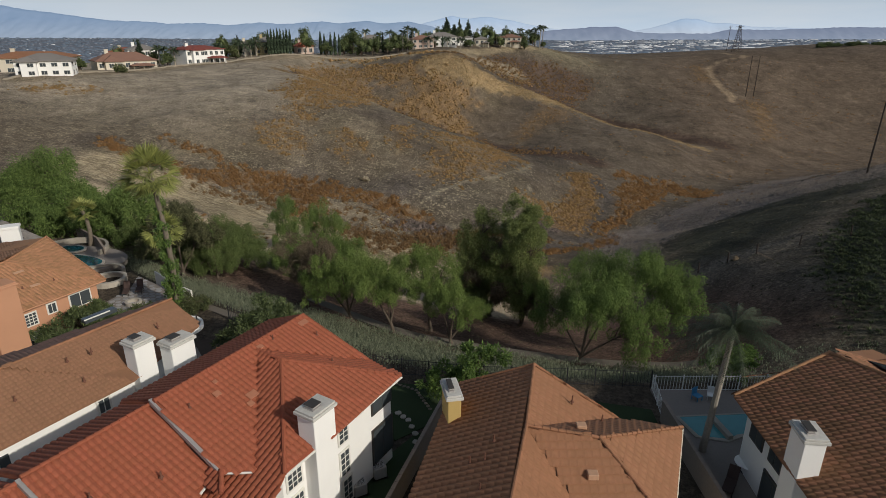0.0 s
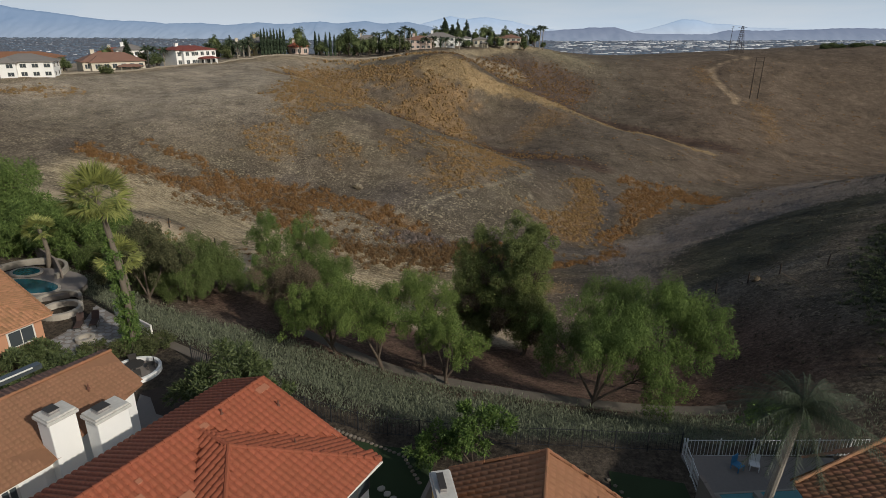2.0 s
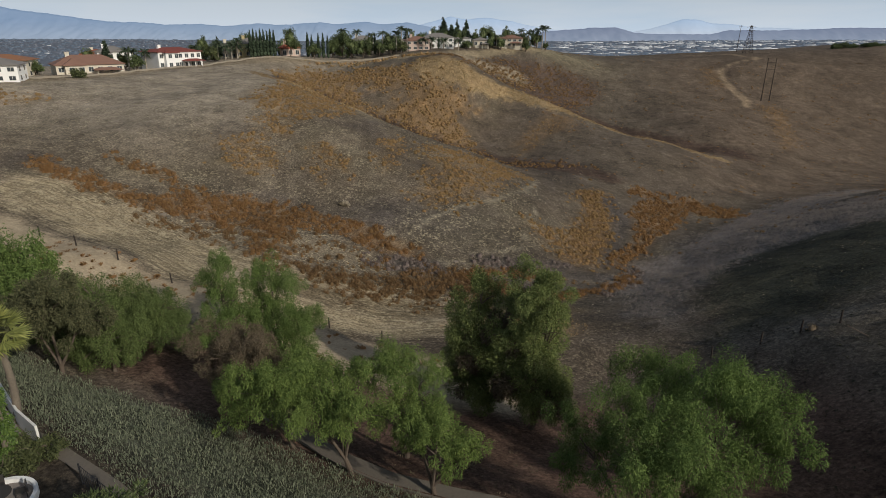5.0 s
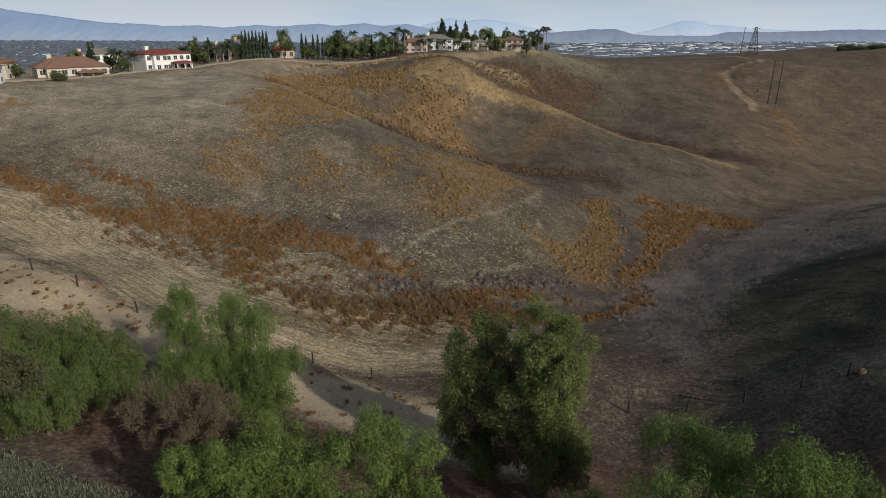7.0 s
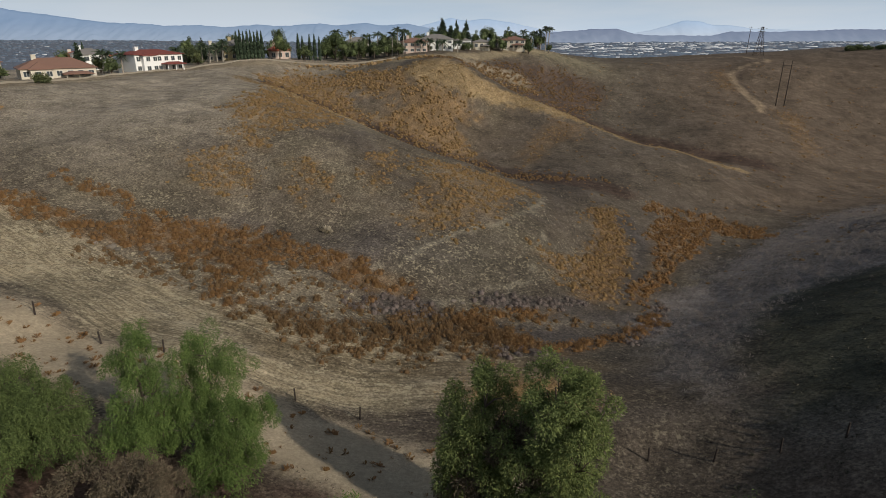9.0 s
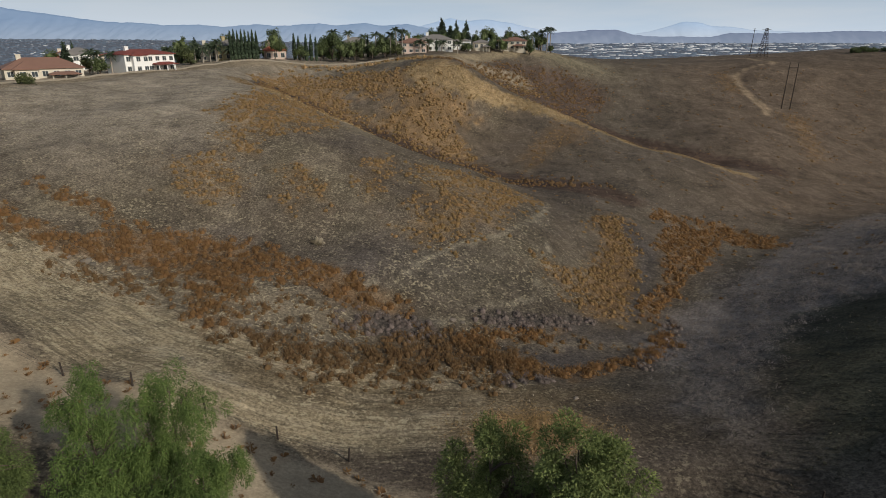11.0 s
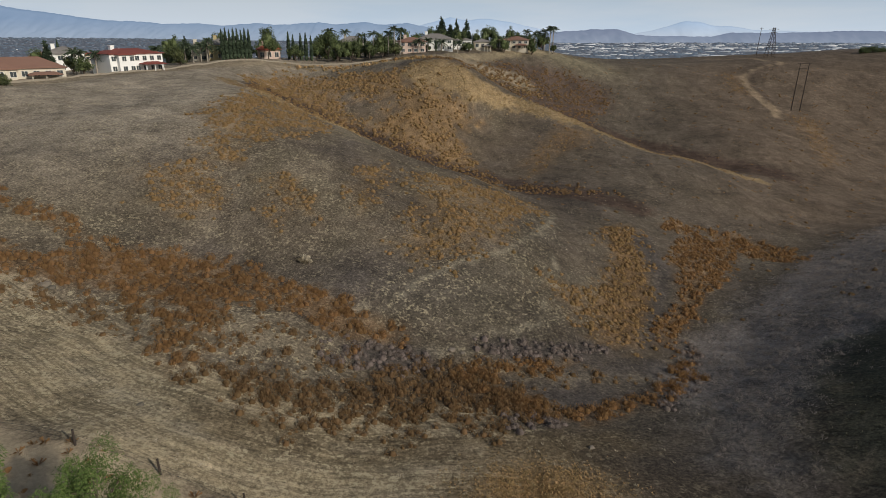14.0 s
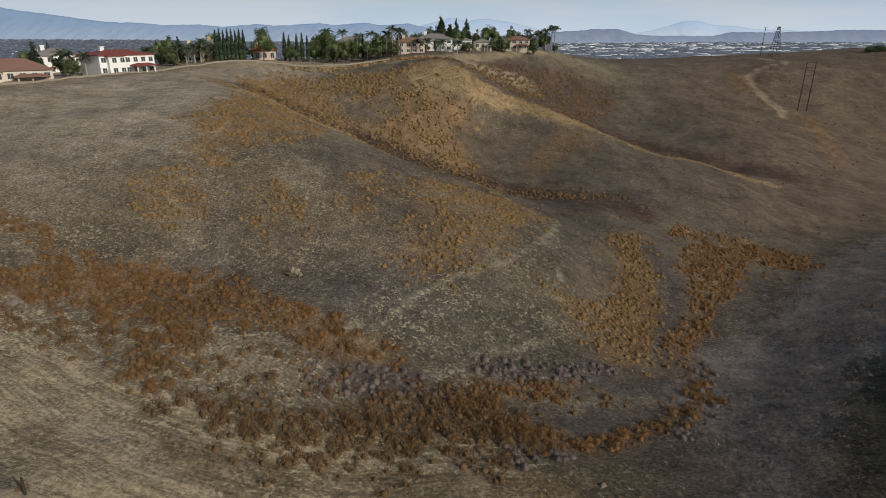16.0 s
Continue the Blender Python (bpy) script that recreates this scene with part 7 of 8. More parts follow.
ring_wall(-41.0, 62.6, 2.0, 20, 200, 5.8, 6.45, 0.35, STONE_PALE, "planter", "curved stepped stone planter", "planter")
ring_wall(-33.5, 55.1, 0.55, 0, 360, 5.9, 6.3, 0.25, STONE_PALE, "fire_pit", "small round stone fire pit on the patio", "fire pit")
ring_wall(-48.8, 69.0, 4.0, -10, 160, 6.0, 6.75, 0.35, STONE_PALE, "retaining_wall", "curved stone wall behind the free-form pool", "wall")


def lounger(x, y, turn):
    ob = thing("sun_lounger", (x, y, 5.96), "dark brown cushioned sun lounger on the patio", "lounger", "loungers on the patio")
    m = Matrix.Translation((x, y, 5.96)) @ Matrix.Rotation(radians(turn), 4, "Z")
    bm = bmesh.new()
    box(bm, -0.32, 0.32, -0.95, 0.45, 0.28, 0.4, m, 0.03)
    part("seat", bm, FABRIC_DARK, ob)
    bm = bmesh.new()
    box(bm, -0.32, 0.32, 0, 0.85, -0.06, 0.06, m @ Matrix.Translation((0, 0.42, 0.36)) @ Matrix.Rotation(radians(48), 4, "X"), 0.03)
    part("backrest", bm, FABRIC_DARK, ob)
    for px in (-0.28, 0.28):
        for py in (-0.85, 0.4):
            bm = bmesh.new()
            box(bm, px - 0.03, px + 0.03, py - 0.03, py + 0.03, 0, 0.3, m)
            part("leg", bm, BRONZE, ob)


lounger(-35.6, 57.7, 20)
lounger(-34.5, 58.3, 20)
lounger(16.3, 30.6, -35)


def garden_chair(x, y, turn, z, mat=None, label="blue plastic garden chair on the pool deck"):
    mat = mat or PLASTIC_BLUE
    ob = thing("garden_chair", (x, y, z), label, "chair")
    m = Matrix.Translation((x, y, z)) @ Matrix.Rotation(radians(turn), 4, "Z")
    bm = bmesh.new()
    box(bm, -0.3, 0.3, -0.3, 0.3, 0.36, 0.42, m, 0.02)
    part("seat", bm, mat, ob)
    bm = bmesh.new()
    box(bm, -0.3, 0.3, 0.26, 0.32, 0.42, 0.95, m, 0.02)
    part("backrest", bm, mat, ob)
    for px in (-0.26, 0.26):
        for py in (-0.26, 0.26):
            bm = bmesh.new()
            box(bm, px - 0.025, px + 0.025, py - 0.025, py + 0.025, 0, 0.37, m)
            part("leg", bm, mat, ob)


garden_chair(17.8, 39.9, 30, 5.9)
garden_chair(18.9, 40.0, -20, 5.9, WHITE_METAL, "white plastic garden chair on the pool deck")


def round_table(x, y, z, top, label):
    ob = thing("round_table", (x, y, z), label, "table")
    bm = bmesh.new()
    tube(bm, [(x, y, z + 0.68), (x, y, z + 0.72)], [0.75, 0.75], 20)
    part("tabletop", bm, top, ob)
    bm = bmesh.new()
    tube(bm, [(x, y, z), (x, y, z + 0.05), (x, y, z + 0.1), (x, y, z + 0.68)], [0.35, 0.3, 0.06, 0.05], 12)
    part("leg", bm, BRONZE, ob)


round_table(17.95, 32.1, 5.9, STUCCO_WHITE, "round pale table on the pool deck")
flat_patch("terrace", curved(-26.4, 50.2, 1.75, 1.75, 24, 0.0), 5.9, DECKING, "small round terrace inside the seat wall", "terrace")
round_table(-26.4, 50.2, 5.9, BRONZE, "dark round garden table inside the seat wall")
for k in range(4):
    garden_chair(-26.4 + 1.15 * math.cos(0.6 + 1.57 * k), 50.2 + 1.15 * math.sin(0.6 + 1.57 * k), math.degrees(0.6 + 1.57 * k) - 90, 5.9, BRONZE, "dark metal garden chair at the round table")


# ---- field fence and poles ----
def field_post(x, y, lean):
    z = float(height(x, y))
    bm = bmesh.new()
    tube(bm, [(x, y, z - 0.3), (x + lean * 0.6, y, z + 0.8), (x + lean, y, z + 1.6)], [0.11, 0.10, 0.09], 7)
    tagged(part("fence_post", bm, POLE_WOOD), "dark weathered wooden fence post in dry grass", "fence post", "field fence posts")


POSTS = [(-62, 105.5), (-54.5, 102.2), (-47.2, 99.6), (-39.3, 98.2), (-31.6, 97.0), (-24.2, 96.2), (-17.0, 95.6), (-9.6, 94.0), (20.2, 89.1), (26.0, 87.8), (31.5, 86.8), (36.5, 85.9), (40.0, 84.6), (43.6, 83.7), (48.5, 82.0), (54.0, 80.0)]
for i, (x, y) in enumerate(POSTS):
    field_post(x, y, 0.1 * math.sin(3.7 * i))


def wires():
    ob = thing("wire_fence", (-62, 105.5, float(height(-62, 105.5))), "sagging wire strung between the field posts", "fence wire")
    for h in (0.55, 1.1):
        for run in (POSTS[:8], POSTS[8:]):
            bm = bmesh.new()
            pts = along([(x, y, 0) for x, y in run], 2.5)
            tube(bm, [(p.x, p.y, float(height(p.x, p.y)) + h) for p, _ in pts], [0.012] * len(pts), 4)
            part("wire", bm, IRON, ob)


wires()


def utility_pole(x, y, tall, lean, label):
    z = float(height(x, y))
    ob = thing("utility_pole", (x, y, z), label, "utility pole")
    bm = bmesh.new()
    tube(bm, [(x, y, z - 0.5), (x + lean[0] * 0.5, y + lean[1] * 0.5, z + tall / 2), (x + lean[0], y + lean[1], z + tall)], [0.24, 0.2, 0.15], 10)
    part("pole", bm, POLE_WOOD, ob)
    for h in (0.6, 1.7):
        bm = bmesh.new()
        box(bm, x + lean[0] - 1.3, x + lean[0] + 1.3, y + lean[1] - 0.06, y + lean[1] + 0.06, z + tall - h - 0.12, z + tall - h)
        part("crossarm", bm, POLE_WOOD, ob)
    return ob


utility_pole(97.5, 142.6, 17.5, (0.3, 0.0), "tall dark wooden utility pole on the grassy spur")
utility_pole(212.5, 502.0, 19.0, (0.5, 0.0), "far dark utility pole on the hill crest")


def pole_pair():
    a, b = Vector((169.4, 364.3, float(height(169.4, 364.3)))), Vector((174.8, 366.2, float(height(174.8, 366.2))))
    ob = thing("pole_frame", a, "pair of dark wooden power poles joined by crossarms", "utility pole")
    for p, top in ((a, 19.4), (b, 19.2)):
        bm = bmesh.new()
        tube(bm, [p - Vector((0, 0, 0.5)), Vector((p.x, p.y, top))], [0.26, 0.17], 8)
        part("pole", bm, POLE_WOOD, ob)
    for z in (19.2, 16.9, 13.2):
        bm = bmesh.new()
        d = (b - a).normalized()
        over = 1.6 if z > 19 else 0.2
        tube(bm, [Vector((a.x, a.y, z)) - Vector((d.x, d.y, 0)) * over, Vector((b.x, b.y, z)) + Vector((d.x, d.y, 0)) * over], [0.13, 0.13], 6)
        part("crossarm", bm, POLE_WOOD, ob)


pole_pair()


def pylon(x, y, top):
    z = float(height(x, y))
    ob = thing("pylon", (x, y, z), "distant steel lattice power pylon on the crest", "pylon")
    n = 7
    legs = [[Vector((x + sx * (2.6 - 2.1 * k / n), y + sy * (2.6 - 2.1 * k / n), z + (top - z) * k / n)) for k in range(n + 1)] for sx, sy in ((-1, -1), (1, -1), (1, 1), (-1, 1))]
    for leg in legs:
        bm = bmesh.new()
        tube(bm, leg, [0.14] * (n + 1), 5)
        part("leg", bm, POLE_WOOD, ob)
    bm = bmesh.new()
    for i in range(4):
        for k in range(n):
            tube(bm, [legs[i][k], legs[(i + 1) % 4][k + 1]], [0.07, 0.07], 4)
            tube(bm, [legs[(i + 1) % 4][k], legs[i][k + 1]], [0.07, 0.07], 4)
    part("bracing", bm, POLE_WOOD, ob)["kind"] = "stuff"
    for k in (0.82, 0.94):
        bm = bmesh.new()
        zz = z + (top - z) * k
        tube(bm, [(x - 3.2, y, zz), (x, y, zz + 0.5), (x + 3.2, y, zz)], [0.09] * 3, 4)
        part("arm", bm, POLE_WOOD, ob)


pylon(208.0, 474.0, 37.0)


def pale_bush(x, y, r, label, seed):
    t, f = tuft(seed, 90, 1.0, 0.05, 0.9)
    v, g = spread(t, f, [(x, y, float(height(x, y)))], r, np.array([0.4]))
    tagged(finish("dead_bush", mesh_of("dead_bush", v, g), STRAW), label, "bush")


pale_bush(-23.6, 143.6, 1.3, "bleached dead bush standing alone on the slope", 3)
pale_bush(-22.9, 143.2, 0.9, "smaller bleached bush beside the pale one", 4)


thicket("rust_bush", "round rust-coloured bush beside a fence post", LEAF_DRY, (np.array([41.0]), np.array([84.2])), 0.7, 0.75, 1.0, 33, 60)["kind"] = ""


def fallen_rail(x, y, turn):
    """A grey fence rail that leans on the slope, its foot among the weeds."""
    z = float(height(x, y))
    bm = bmesh.new()
    box(bm, 0, 2.2, -0.06, 0.06, -0.04, 0.04, Matrix.Translation((x, y, z + 0.08)) @ Matrix.Rotation(radians(turn), 4, "Z") @ Matrix.Rotation(radians(-22), 4, "Y"), 0.01)
    tagged(part("fallen_rail", bm, BARK), "weathered grey fence rail leaning on the slope", "rail")


fallen_rail(43.3, 78.8, 160)


def boulder(x, y, r, seed):
    rng = random.Random(seed)
    bm = bmesh.new()
    bmesh.ops.create_icosphere(bm, subdivisions=2, radius=r)
    for v in bm.verts:
        v.co *= rng.uniform(0.8, 1.15)
        v.co.z *= 0.5
    bmesh.ops.translate(bm, verts=bm.verts, vec=(x, y, float(height(x, y)) + 0.1 * r))
    tagged(part("boulder", bm, STONE_EDGE), "dull sandy boulder among rust brush", "rock", "boulders")


for i, (x, y, r) in enumerate(((-54.8, 128.0, 0.9), (-53.6, 127.6, 0.6), (-57.2, 127.8, 0.5), (0.3, 127.4, 0.5), (1.8, 127.2, 0.4), (-26.5, 116.0, 0.4), (-31.0, 106.0, 0.4), (15.5, 108.6, 0.35))):
    boulder(x, y, r, i)

# ---- the houses and trees on the mesa ----
def far_house(x, y, turn, w, d, tall, rise, wall_mat, roof_mat, label, rows=2, cols=5, stack=True, porch=False):
    z = float(height(x, y)) - 0.4
    m = Matrix.Translation((x, y, z)) @ Matrix.Rotation(radians(turn), 4, "Z")
    ob = thing("house", (x, y, z), label, "house", "houses on the mesa")
    bm = bmesh.new()
    box(bm, -w / 2, w / 2, -d / 2, d / 2, -1.5, tall, m)
    box(bm, -w / 2 + w * 0.12, -w / 2 + w * 0.4, -d / 2 - 1.6, -d / 2 + 0.1, -1.5, tall * 0.96, m)
    part("wall", bm, wall_mat, ob)

    def hip(x0, x1, y0, y1, z0, r, over=0.6):
        bm2 = bmesh.new()
        x0, x1, y0, y1 = x0 - over, x1 + over, y0 - over, y1 + over
        k = min((x1 - x0), (y1 - y0)) / 2 * 0.95
        if x1 - x0 >= y1 - y0:
            top = [(x0 + k, (y0 + y1) / 2), (x1 - k, (y0 + y1) / 2)]
        else:
            top = [((x0 + x1) / 2, y0 + k), ((x0 + x1) / 2, y1 - k)]
        low = [bm2.verts.new(m @ Vector((a, b, z0))) for a, b in ((x0, y0), (x1, y0), (x1, y1), (x0, y1))]
        eave = [bm2.verts.new(m @ Vector((a, b, z0 + 0.18))) for a, b in ((x0, y0), (x1, y0), (x1, y1), (x0, y1))]
        t = [bm2.verts.new(m @ Vector((a, b, z0 + r))) for a, b in top]
        bm2.faces.new(low[::-1])
        for i in range(4):
            bm2.faces.new((low[i], low[(i + 1) % 4], eave[(i + 1) % 4], eave[i]))
        if x1 - x0 >= y1 - y0:
            bm2.faces.new((eave[0], eave[1], t[1], t[0]))
            bm2.faces.new((eave[1], eave[2], t[1]))
            bm2.faces.new((eave[2], eave[3], t[0], t[1]))
            bm2.faces.new((eave[3], eave[0], t[0]))
        else:
            bm2.faces.new((eave[0], eave[1], t[0]))
            bm2.faces.new((eave[1], eave[2], t[1], t[0]))
            bm2.faces.new((eave[2], eave[3], t[1]))
            bm2.faces.new((eave[3], eave[0], t[0], t[1]))
        return part("roof", bm2, roof_mat, ob)

    hip(-w / 2, w / 2, -d / 2, d / 2, tall, rise)
    hip(-w / 2 + w * 0.12, -w / 2 + w * 0.4, -d / 2 - 1.6, 0, tall * 0.96, rise * 0.7)
    if porch:
        hip(w * 0.05, w * 0.42, -d / 2 - 3.2, -d / 2, tall * 0.46, 0.9)
        for px in (w * 0.07, w * 0.235, w * 0.4):
            bm = bmesh.new()
            box(bm, px - 0.15, px + 0.15, -d / 2 - 3.0, -d / 2 - 2.7, -1.0, tall * 0.46, m)
            part("post", bm, wall_mat, ob)
    for j in range(rows):
        for i in range(cols):
            cx = -w / 2 + w * (i + 0.5) / cols
            front = -d / 2 - (1.6 if -w / 2 + w * 0.12 < cx < -w / 2 + w * 0.4 else 0)
            zc = tall * (j + 0.55) / rows
            ww, hh = 0.5 * w / cols, 0.45 * tall / rows
            bm = bmesh.new()
            box(bm, cx - ww / 2 - 0.1, cx + ww / 2 + 0.1, front - 0.07, front + 0.02, zc - hh / 2 - 0.1, zc + hh / 2 + 0.1, m)
            fr = part("window", bm, TRIM, ob)
            for g in (-1, 1):
                bm = bmesh.new()
                box(bm, cx + min(0.04 * g, g * ww / 2), cx + max(0.04 * g, g * ww / 2), front - 0.09, front - 0.06, zc - hh / 2, zc + hh / 2, m)
                part("pane", bm, GLASS, fr)
    for j in range(rows):
        for i in range(2):
            cy, zc = -d / 4 + d / 2 * i, tall * (j + 0.55) / rows
            bm = bmesh.new()
            box(bm, w / 2 - 0.01, w / 2 + 0.06, cy - 0.7, cy + 0.7, zc - 0.6, zc + 0.6, m)
            part("pane", bm, GLASS, ob)
    if stack:
        bm = bmesh.new()
        box(bm, -w * 0.3, -w * 0.3 + 1.3, -0.6, 0.6, tall, tall + rise + 0.8, m)
        box(bm, -w * 0.3 - 0.12, -w * 0.3 + 1.42, -0.72, 0.72, tall + rise + 0.8, tall + rise + 1.0, m)
        part("chimney", bm, wall_mat, ob)
    return ob


far_house(-129.5, 191, 25, 15, 12, 4.6, 2.2, STUCCO_WHITE, TILE_GREY, "large white two-storey house with a grey tile roof", 2, 5, False)
far_house(-153, 221, 20, 25, 13, 5.6, 1.9, STUCCO_CREAM, TILE_BROWN, "cream house with a long orange tile roof", 2, 6)
far_house(-131.5, 239.5, 41, 21, 12, 3.3, 3.2, STUCCO_CREAM, TILE_DULL, "low cream house with a broad brown hip roof", 1, 7, True, True)
far_house(-115.0, 270, 58, 19, 12, 6.4, 1.7, STUCCO_WHITE, TILE_MAROON, "white two-storey house with a red tile roof and porch", 2, 7, True, True)
far_house(-150, 290, 35, 13, 12, 6.8, 2.4, STUCCO_WHITE, TILE_GREY, "white house with a grey roof among palms", 2, 4)
far_house(-170, 320, 30, 22, 12, 5.6, 2.2, STUCCO_CREAM, TILE_RED, "cream house with a red roof behind the others", 2, 5)
far_house(-107, 318, 30, 14, 12, 5.4, 2.2, STUCCO_CREAM, TILE_GREY, "cream house with a dark grey roof", 2, 4)
far_house(-96, 313, 25, 15, 12, 6.2, 2.4, STUCCO_OCHRE, TILE_GREY, "ochre two-storey house with a tall chimney", 2, 5)
far_house(-81, 322, 20, 9, 10, 4.2, 3.2, STUCCO_PINK, TILE_RED, "small house with a steep brick-red roof", 1, 3)
far_house(-52, 368, 15, 15, 12, 6.2, 3.0, STUCCO_CREAM, TILE_GREY, "cream house with a hipped grey roof among trees", 2, 4)
far_house(-36, 372, 12, 12, 11, 5.4, 2.4, STUCCO_CREAM, TILE_GREY, "cream house half hidden by palms", 2, 4)
far_house(-21, 345, 10, 12, 10, 5.0, 2.0, STUCCO_PINK, TILE_DULL, "pink stucco villa with arched windows", 2, 4)
far_house(-10.5, 357, 6, 16, 12, 5.4, 2.4, STUCCO_WHITE, TILE_GREY, "white villa with a grey hip roof", 2, 5)
far_house(2, 372, 4, 10, 10, 4.0, 1.6, STUCCO_WHITE, TILE_GREY, "low white house on the mesa", 1, 4)
far_house(13, 378, 2, 9, 10, 3.6, 1.6, STUCCO_CREAM, TILE_GREY, "cream house with a columned porch", 1, 3, False, True)
far_house(30, 386, -4, 15, 11, 4.6, 2.0, STUCCO_CREAM, TILE_DULL, "brown-roofed house with a dark terrace", 2, 5, False, True)

strip([(-134, 177), (-126.5, 205), (-115.5, 244), (-101, 281), (-85, 295), (-68, 304.5), (-45, 313), (-28, 322)], 0.5, 0.5, 1.2, "mesa_wall", RIM, "low pale retaining wall along the mesa rim", "wall", "structure")


def cypress(x, y, top, label="slender dark green cypress on the mesa"):
    z = float(height(x, y))
    h = top - z
    lobes = [(x, y, z + h * f, h * r, h * 0.13) for f, r in ((0.12, 0.07), (0.26, 0.08), (0.40, 0.08), (0.54, 0.073), (0.68, 0.06), (0.80, 0.043), (0.90, 0.026))]
    ob = tree("cypress", label, "tree", [(x, y)], lobes, LEAF_CYPRESS, 1500, 0.34, 0.16, -0.6, int(abs(x) * 10), 0.12, billow=False, dense=1.0)
    return tagged(ob, group="cypresses on the mesa")


for i in range(8):
    cypress(-92.6 + 1.42 * i, 300.6 + 0.35 * i, 33.0 + 0.4 * math.sin(2.3 * i))
for x, y, top in ((-71.6, 320, 32.2), (-69.6, 320, 31.0), (-66.6, 321, 31.6), (-64.4, 321, 31.8), (-62.2, 321, 30.6), (-157.2, 298, 28.6), (-42.6, 345, 31.4), (-9.5, 341, 30.0)):
    cypress(x, y, top)


def mesa_tree(x, y, top, r, leaf, label, seed, low=0.35):
    z = float(height(x, y))
    h = top - z
    rng = random.Random(seed)
    lobes = [(x, y, z + h * (0.5 + low / 2), r * 0.72, h * (1 - low) * 0.52)]
    lobes += [(x + r * 0.6 * math.cos(a), y + r * 0.6 * math.sin(a), z + h * rng.uniform(low, 0.7), r * 0.5, h * 0.24) for a in (rng.random() * 2 + k * 1.6 for k in range(4))]
    return tree("mesa_tree", label, "tree", [(x, y)], lobes, leaf, 300, 0.5, 0.30, 0.2, seed, 0.25, billow=False, dense=0.62)


DARK_LABEL, MID_LABEL = "broad dark green garden tree on the mesa", "olive green garden tree beside the mesa houses"
for i, (x, y, top, r) in enumerate(((-76.6, 307, 33.4, 4.6), (-57.0, 331, 33.2, 5.0), (-102, 322, 31.6, 5.0), (-61.5, 326, 28.6, 3.4), (-68, 316, 26.6, 3.0), (-136, 353, 30.4, 3.0), (17, 391, 35.6, 4.6), (22.5, 392, 31.6, 3.6),
                                    (33, 398, 32.0, 3.6), (40, 398, 31.0, 3.2), (46, 399, 31.8, 2.8), (-120.5, 252, 23.6, 3.2), (-137, 202, 22.0, 3.6), (-141, 208, 23.6, 3.0), (-163, 292, 25.4, 3.6), (-31.5, 351, 28.4, 3.0), (52.5, 398, 26.5, 2.2), (-114.6, 300, 30.0, 2.6), (-141.5, 226, 22.6, 3.4), (-147, 214, 21.8, 3.0), (-46, 326, 29.6, 3.6), (-39, 330, 28.8, 3.2), (-51, 322, 29.4, 3.4), (-33, 331, 27.6, 2.6), (18, 372, 29.0, 2.6), (24, 374, 30.2, 3.0), (39, 380, 28.4, 2.6), (6, 362, 27.8, 2.2))):
    mesa_tree(x, y, top, r, LEAF_DARK, DARK_LABEL, 300 + i)
rng_mesa = random.Random(77)
for i in range(26):
    f = i / 25
    x, y = -118 + 166 * f + rng_mesa.uniform(-2, 2), 300 + 88 * f + rng_mesa.uniform(4, 14)
    mesa_tree(x, y, float(height(x, y)) + rng_mesa.uniform(5.5, 10.5), rng_mesa.uniform(2.4, 4.2), LEAF_DARK, DARK_LABEL, 460 + i, 0.15)
for i, (x, y, top, r) in enumerate(((-47, 340, 26.0, 3.2), (-40, 342, 27.0, 3.0), (-33, 338, 26.6, 3.4), (-27, 331, 27.6, 2.6), (-112, 300, 25.6, 3.4), (-105.5, 291, 25.6, 2.6), (-52, 330, 25.5, 2.8), (-14, 346, 27, 1.8), (4, 365, 27.6, 2.4), (-85, 306, 26.0, 2.2), (-130, 262, 24.0, 3.0), (-118, 212, 21.0, 3.0))):
    mesa_tree(x, y, top, r, LEAF_OLIVE, MID_LABEL, 340 + i, 0.2)


def conifer(x, y, top, r, seed):
    z = float(height(x, y))
    h = top - z
    lobes = [(x, y, z + h * f, r * k, h * 0.1) for f, k in ((0.2, 0.85), (0.34, 1.0), (0.48, 0.85), (0.62, 0.62), (0.76, 0.4), (0.89, 0.2))]
    return tree("conifer", "tall dark conifer rising behind the villas", "tree", [(x, y)], lobes, LEAF_CYPRESS, 420, 0.8, 0.42, 0.4, seed, 0.25, billow=False, dense=0.7)


for i, (x, y, top, r) in enumerate(((-8.3, 390, 40.6, 3.6), (-3.6, 391, 36.5, 3.4), (-0.4, 395, 39.8, 2.0), (5.0, 395, 39.2, 2.4), (-28.5, 372, 35.0, 1.5), (-131.2, 252, 29.0, 2.2), (-108.5, 303, 30.6, 1.6))):
    conifer(x, y, top, r, 380 + i)
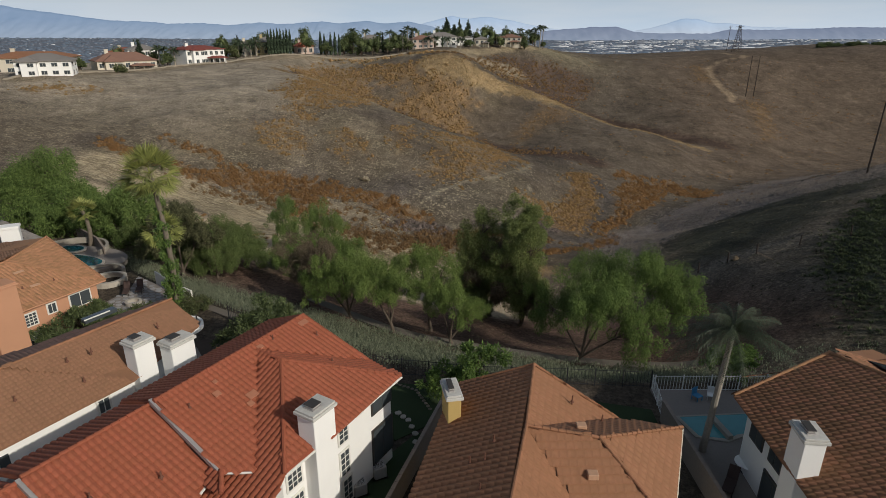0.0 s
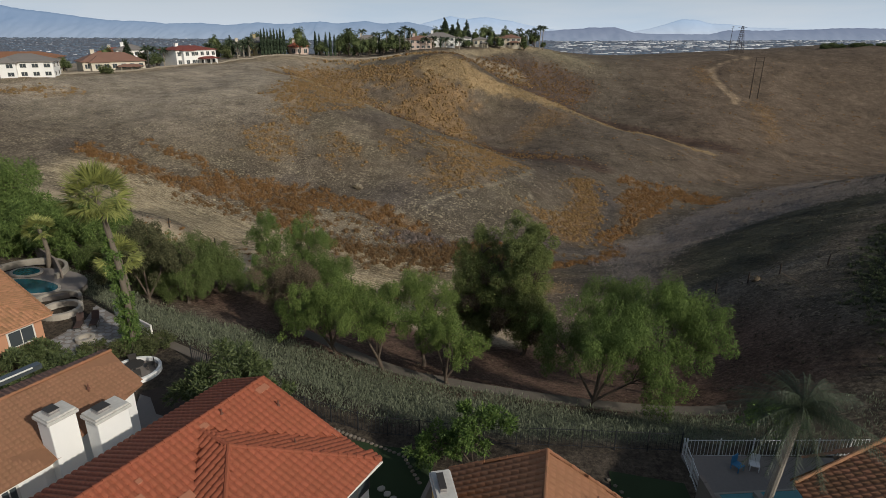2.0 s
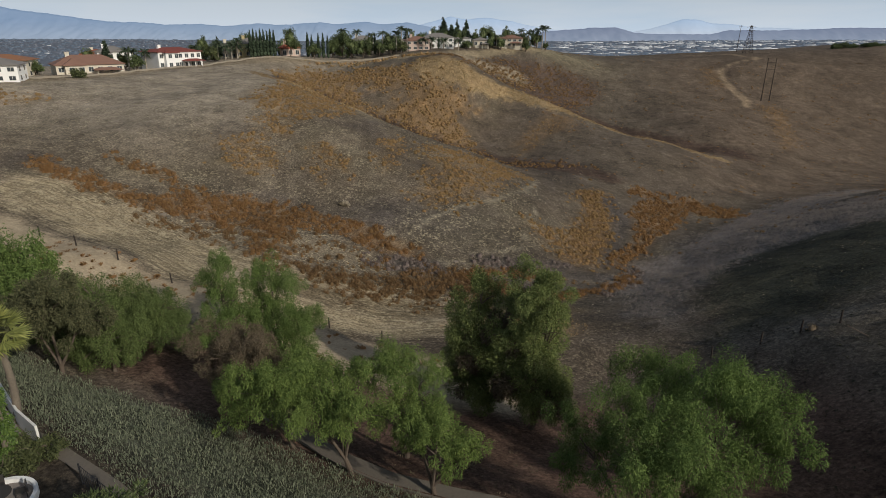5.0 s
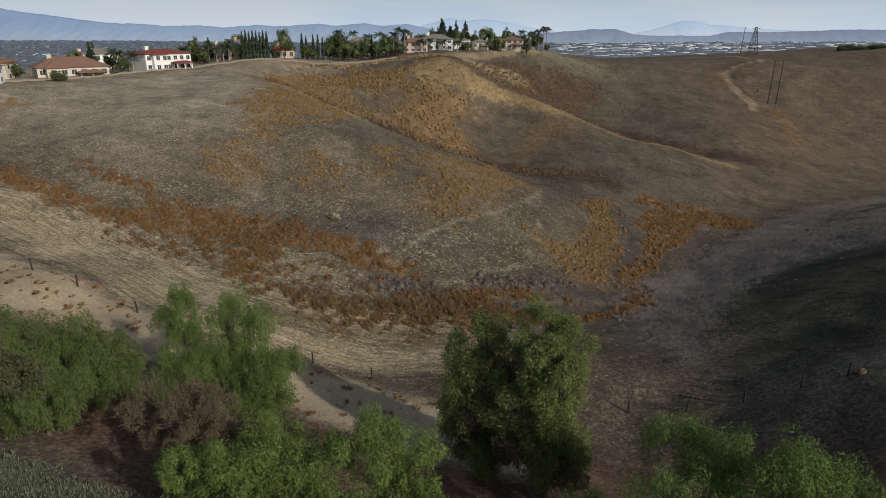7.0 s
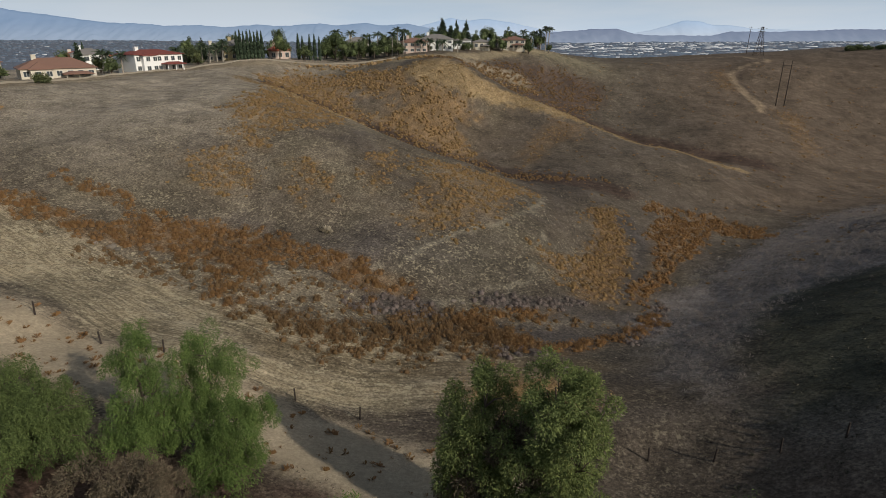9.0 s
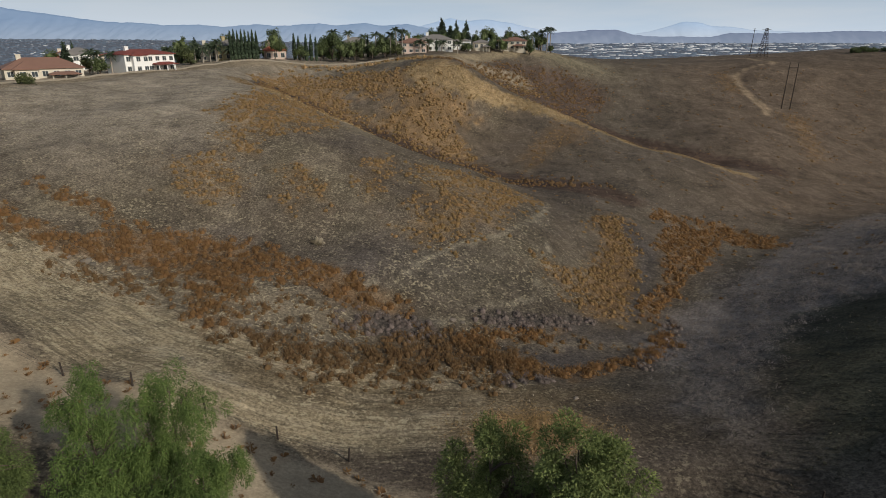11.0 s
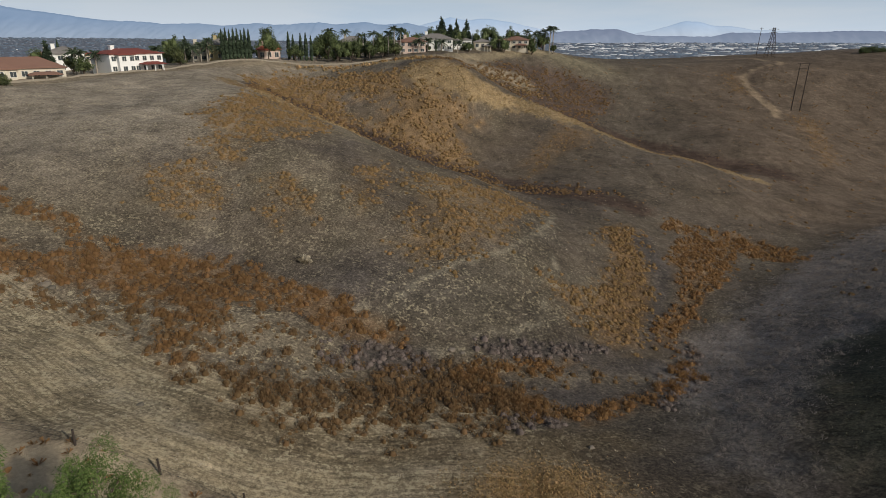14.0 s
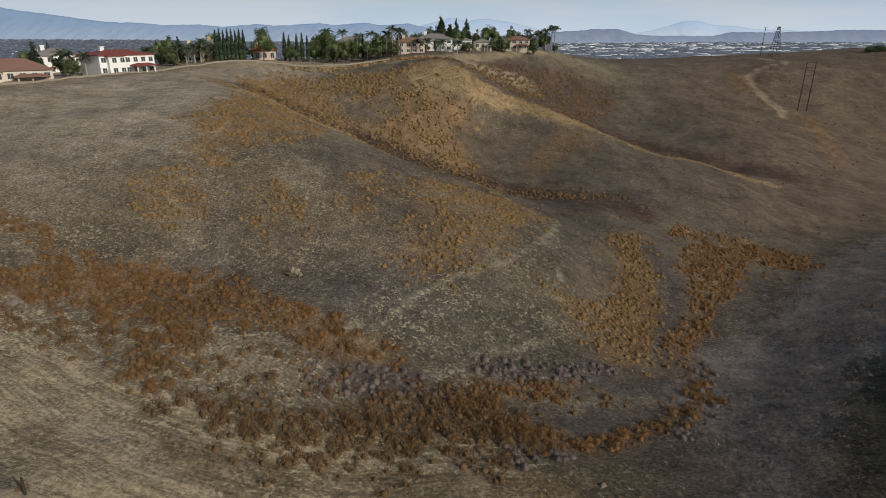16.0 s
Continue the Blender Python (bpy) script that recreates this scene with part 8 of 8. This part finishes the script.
for i, (x, y, top) in enumerate(((-25.4, 336, 33.0), (-38.5, 342, 32.0), (-60.5, 352, 33.0), (-52.5, 348, 32.4), (-45.5, 352, 31.0), (0.4, 346, 28.2), (-13.5, 344, 29.0), (52.5, 400, 34.6), (48.0, 401, 33.6), (44.5, 402, 32.6), (38.0, 399, 33.2), (29.5, 400, 32.6),
                                 (-101.5, 300, 27.0), (-98.6, 299, 26.6), (-88.0, 303, 27.0), (-91.5, 304, 26.8), (-112.6, 287, 26.0), (-123.5, 256, 25.0), (-127.0, 259, 25.6), (-93.5, 301, 26.0), (20.5, 388, 30.5), (-106.5, 297, 27.4), (-27.9, 333, 34.0), (-30.6, 334, 31.8), (-7.2, 350, 28.4), (50.3, 396, 35.0), (41.5, 392, 31.6), (35.0, 388, 30.4), (26.5, 382, 29.8), (-17.5, 338, 28.6), (-99.6, 303, 28.6), (-109.5, 279, 25.8), (-121.8, 262, 24.8), (-103.0, 296, 26.2))):
    tagged(feather_palm((x, y, float(height(x, y)) - 0.2), (x + 0.2, y, top), 3.1, 26, 400 + i, "slender feathery palm on the mesa", LEAF_PALM_DARK, 0.24, 8), group="palms on the mesa")
for i in range(9):
    mesa_tree(272 + 7 * i, 478 + 2 * (i % 3), 24.8 + 0.8 * math.sin(i * 2.1), 4.0, LEAF_DARK, "dark tree in a row on the far hilltop", 430 + i, 0.15)

# ---- valley town and mountains ----
CUBE = np.array([(sx * 0.5, sy * 0.5, sz) for sz in (0, 1) for sy in (-1, 1) for sx in (-1, 1)], float)
CUBE_TRIS = [(0, 1, 5), (0, 5, 4), (1, 3, 7), (1, 7, 5), (3, 2, 6), (3, 6, 7), (2, 0, 4), (2, 4, 6), (4, 5, 7), (4, 7, 6)]


def town(name, label, mat, n, seed, a0, a1, d0, d1, w0, w1, h0, h1, long=1.0):
    r = np.random.RandomState(seed)
    ang, dist = np.radians(a0 + (a1 - a0) * r.rand(n)), d0 + (d1 - d0) * r.rand(n) ** 0.8
    x, y = dist * np.tan(ang), dist
    w, tall = w0 + (w1 - w0) * r.rand(n) ** 2, h0 + (h1 - h0) * r.rand(n)
    t = CUBE * [long, 1, 1]
    v, f = spread(t, CUBE_TRIS, np.c_[x, y, height(x, y) - 1], w, r.rand(n) * 0.25 - 0.12, tall)
    return tagged(finish(name, mesh_of(name, v, f), mat), label, "town", kind="stuff")


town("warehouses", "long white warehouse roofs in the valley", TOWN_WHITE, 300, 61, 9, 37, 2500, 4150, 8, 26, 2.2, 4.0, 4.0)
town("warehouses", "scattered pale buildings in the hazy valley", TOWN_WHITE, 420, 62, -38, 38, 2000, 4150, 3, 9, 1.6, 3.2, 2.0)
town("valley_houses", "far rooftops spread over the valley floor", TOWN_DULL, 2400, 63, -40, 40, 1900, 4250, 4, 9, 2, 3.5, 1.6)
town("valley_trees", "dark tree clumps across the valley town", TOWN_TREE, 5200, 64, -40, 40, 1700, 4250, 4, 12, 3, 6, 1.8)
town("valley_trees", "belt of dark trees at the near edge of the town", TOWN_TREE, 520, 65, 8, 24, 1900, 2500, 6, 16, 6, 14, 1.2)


def range_of_hills(name, label, line, y, depth, mat, seed, spur):
    """A mountain range: a ragged crest with spurs running down to the plain."""
    xs = np.arange(line[0][0], line[-1][0], 14.0)
    top = np.interp(xs, [p[0] for p in line], [p[1] for p in line])
    r = np.random.RandomState(seed)
    top = top + 2.4 * wave(xs, 0 * xs + seed, 120, seed) + 1.8 * wave(xs, 0 * xs, 45, seed + 2)
    rows, n = 14, len(xs)
    v = []
    for k in range(rows + 1):
        s = k / rows
        cut = spur * np.sin(math.pi * s) * (wave(xs, 0 * xs + 300 * s, 210, seed + 1) + 0.6 * wave(xs, 0 * xs + 200 * s, 80, seed + 3))
        z = -40 + (top + 40) * s ** 1.15 + cut
        v.append(np.c_[xs, np.full(n, y - depth * (1 - s)), np.minimum(z, top) if k < rows else top])
    v.append(np.c_[xs, np.full(n, y + 60.0), np.full(n, -60.0)])
    v = np.concatenate(v)
    i = (np.arange(rows + 1)[:, None] * n + np.arange(n - 1)).ravel()
    return tagged(finish(name, mesh_of(name, v, np.c_[i, i + 1, i + n + 1, i + n]), mat), label, "mountains", kind="structure")


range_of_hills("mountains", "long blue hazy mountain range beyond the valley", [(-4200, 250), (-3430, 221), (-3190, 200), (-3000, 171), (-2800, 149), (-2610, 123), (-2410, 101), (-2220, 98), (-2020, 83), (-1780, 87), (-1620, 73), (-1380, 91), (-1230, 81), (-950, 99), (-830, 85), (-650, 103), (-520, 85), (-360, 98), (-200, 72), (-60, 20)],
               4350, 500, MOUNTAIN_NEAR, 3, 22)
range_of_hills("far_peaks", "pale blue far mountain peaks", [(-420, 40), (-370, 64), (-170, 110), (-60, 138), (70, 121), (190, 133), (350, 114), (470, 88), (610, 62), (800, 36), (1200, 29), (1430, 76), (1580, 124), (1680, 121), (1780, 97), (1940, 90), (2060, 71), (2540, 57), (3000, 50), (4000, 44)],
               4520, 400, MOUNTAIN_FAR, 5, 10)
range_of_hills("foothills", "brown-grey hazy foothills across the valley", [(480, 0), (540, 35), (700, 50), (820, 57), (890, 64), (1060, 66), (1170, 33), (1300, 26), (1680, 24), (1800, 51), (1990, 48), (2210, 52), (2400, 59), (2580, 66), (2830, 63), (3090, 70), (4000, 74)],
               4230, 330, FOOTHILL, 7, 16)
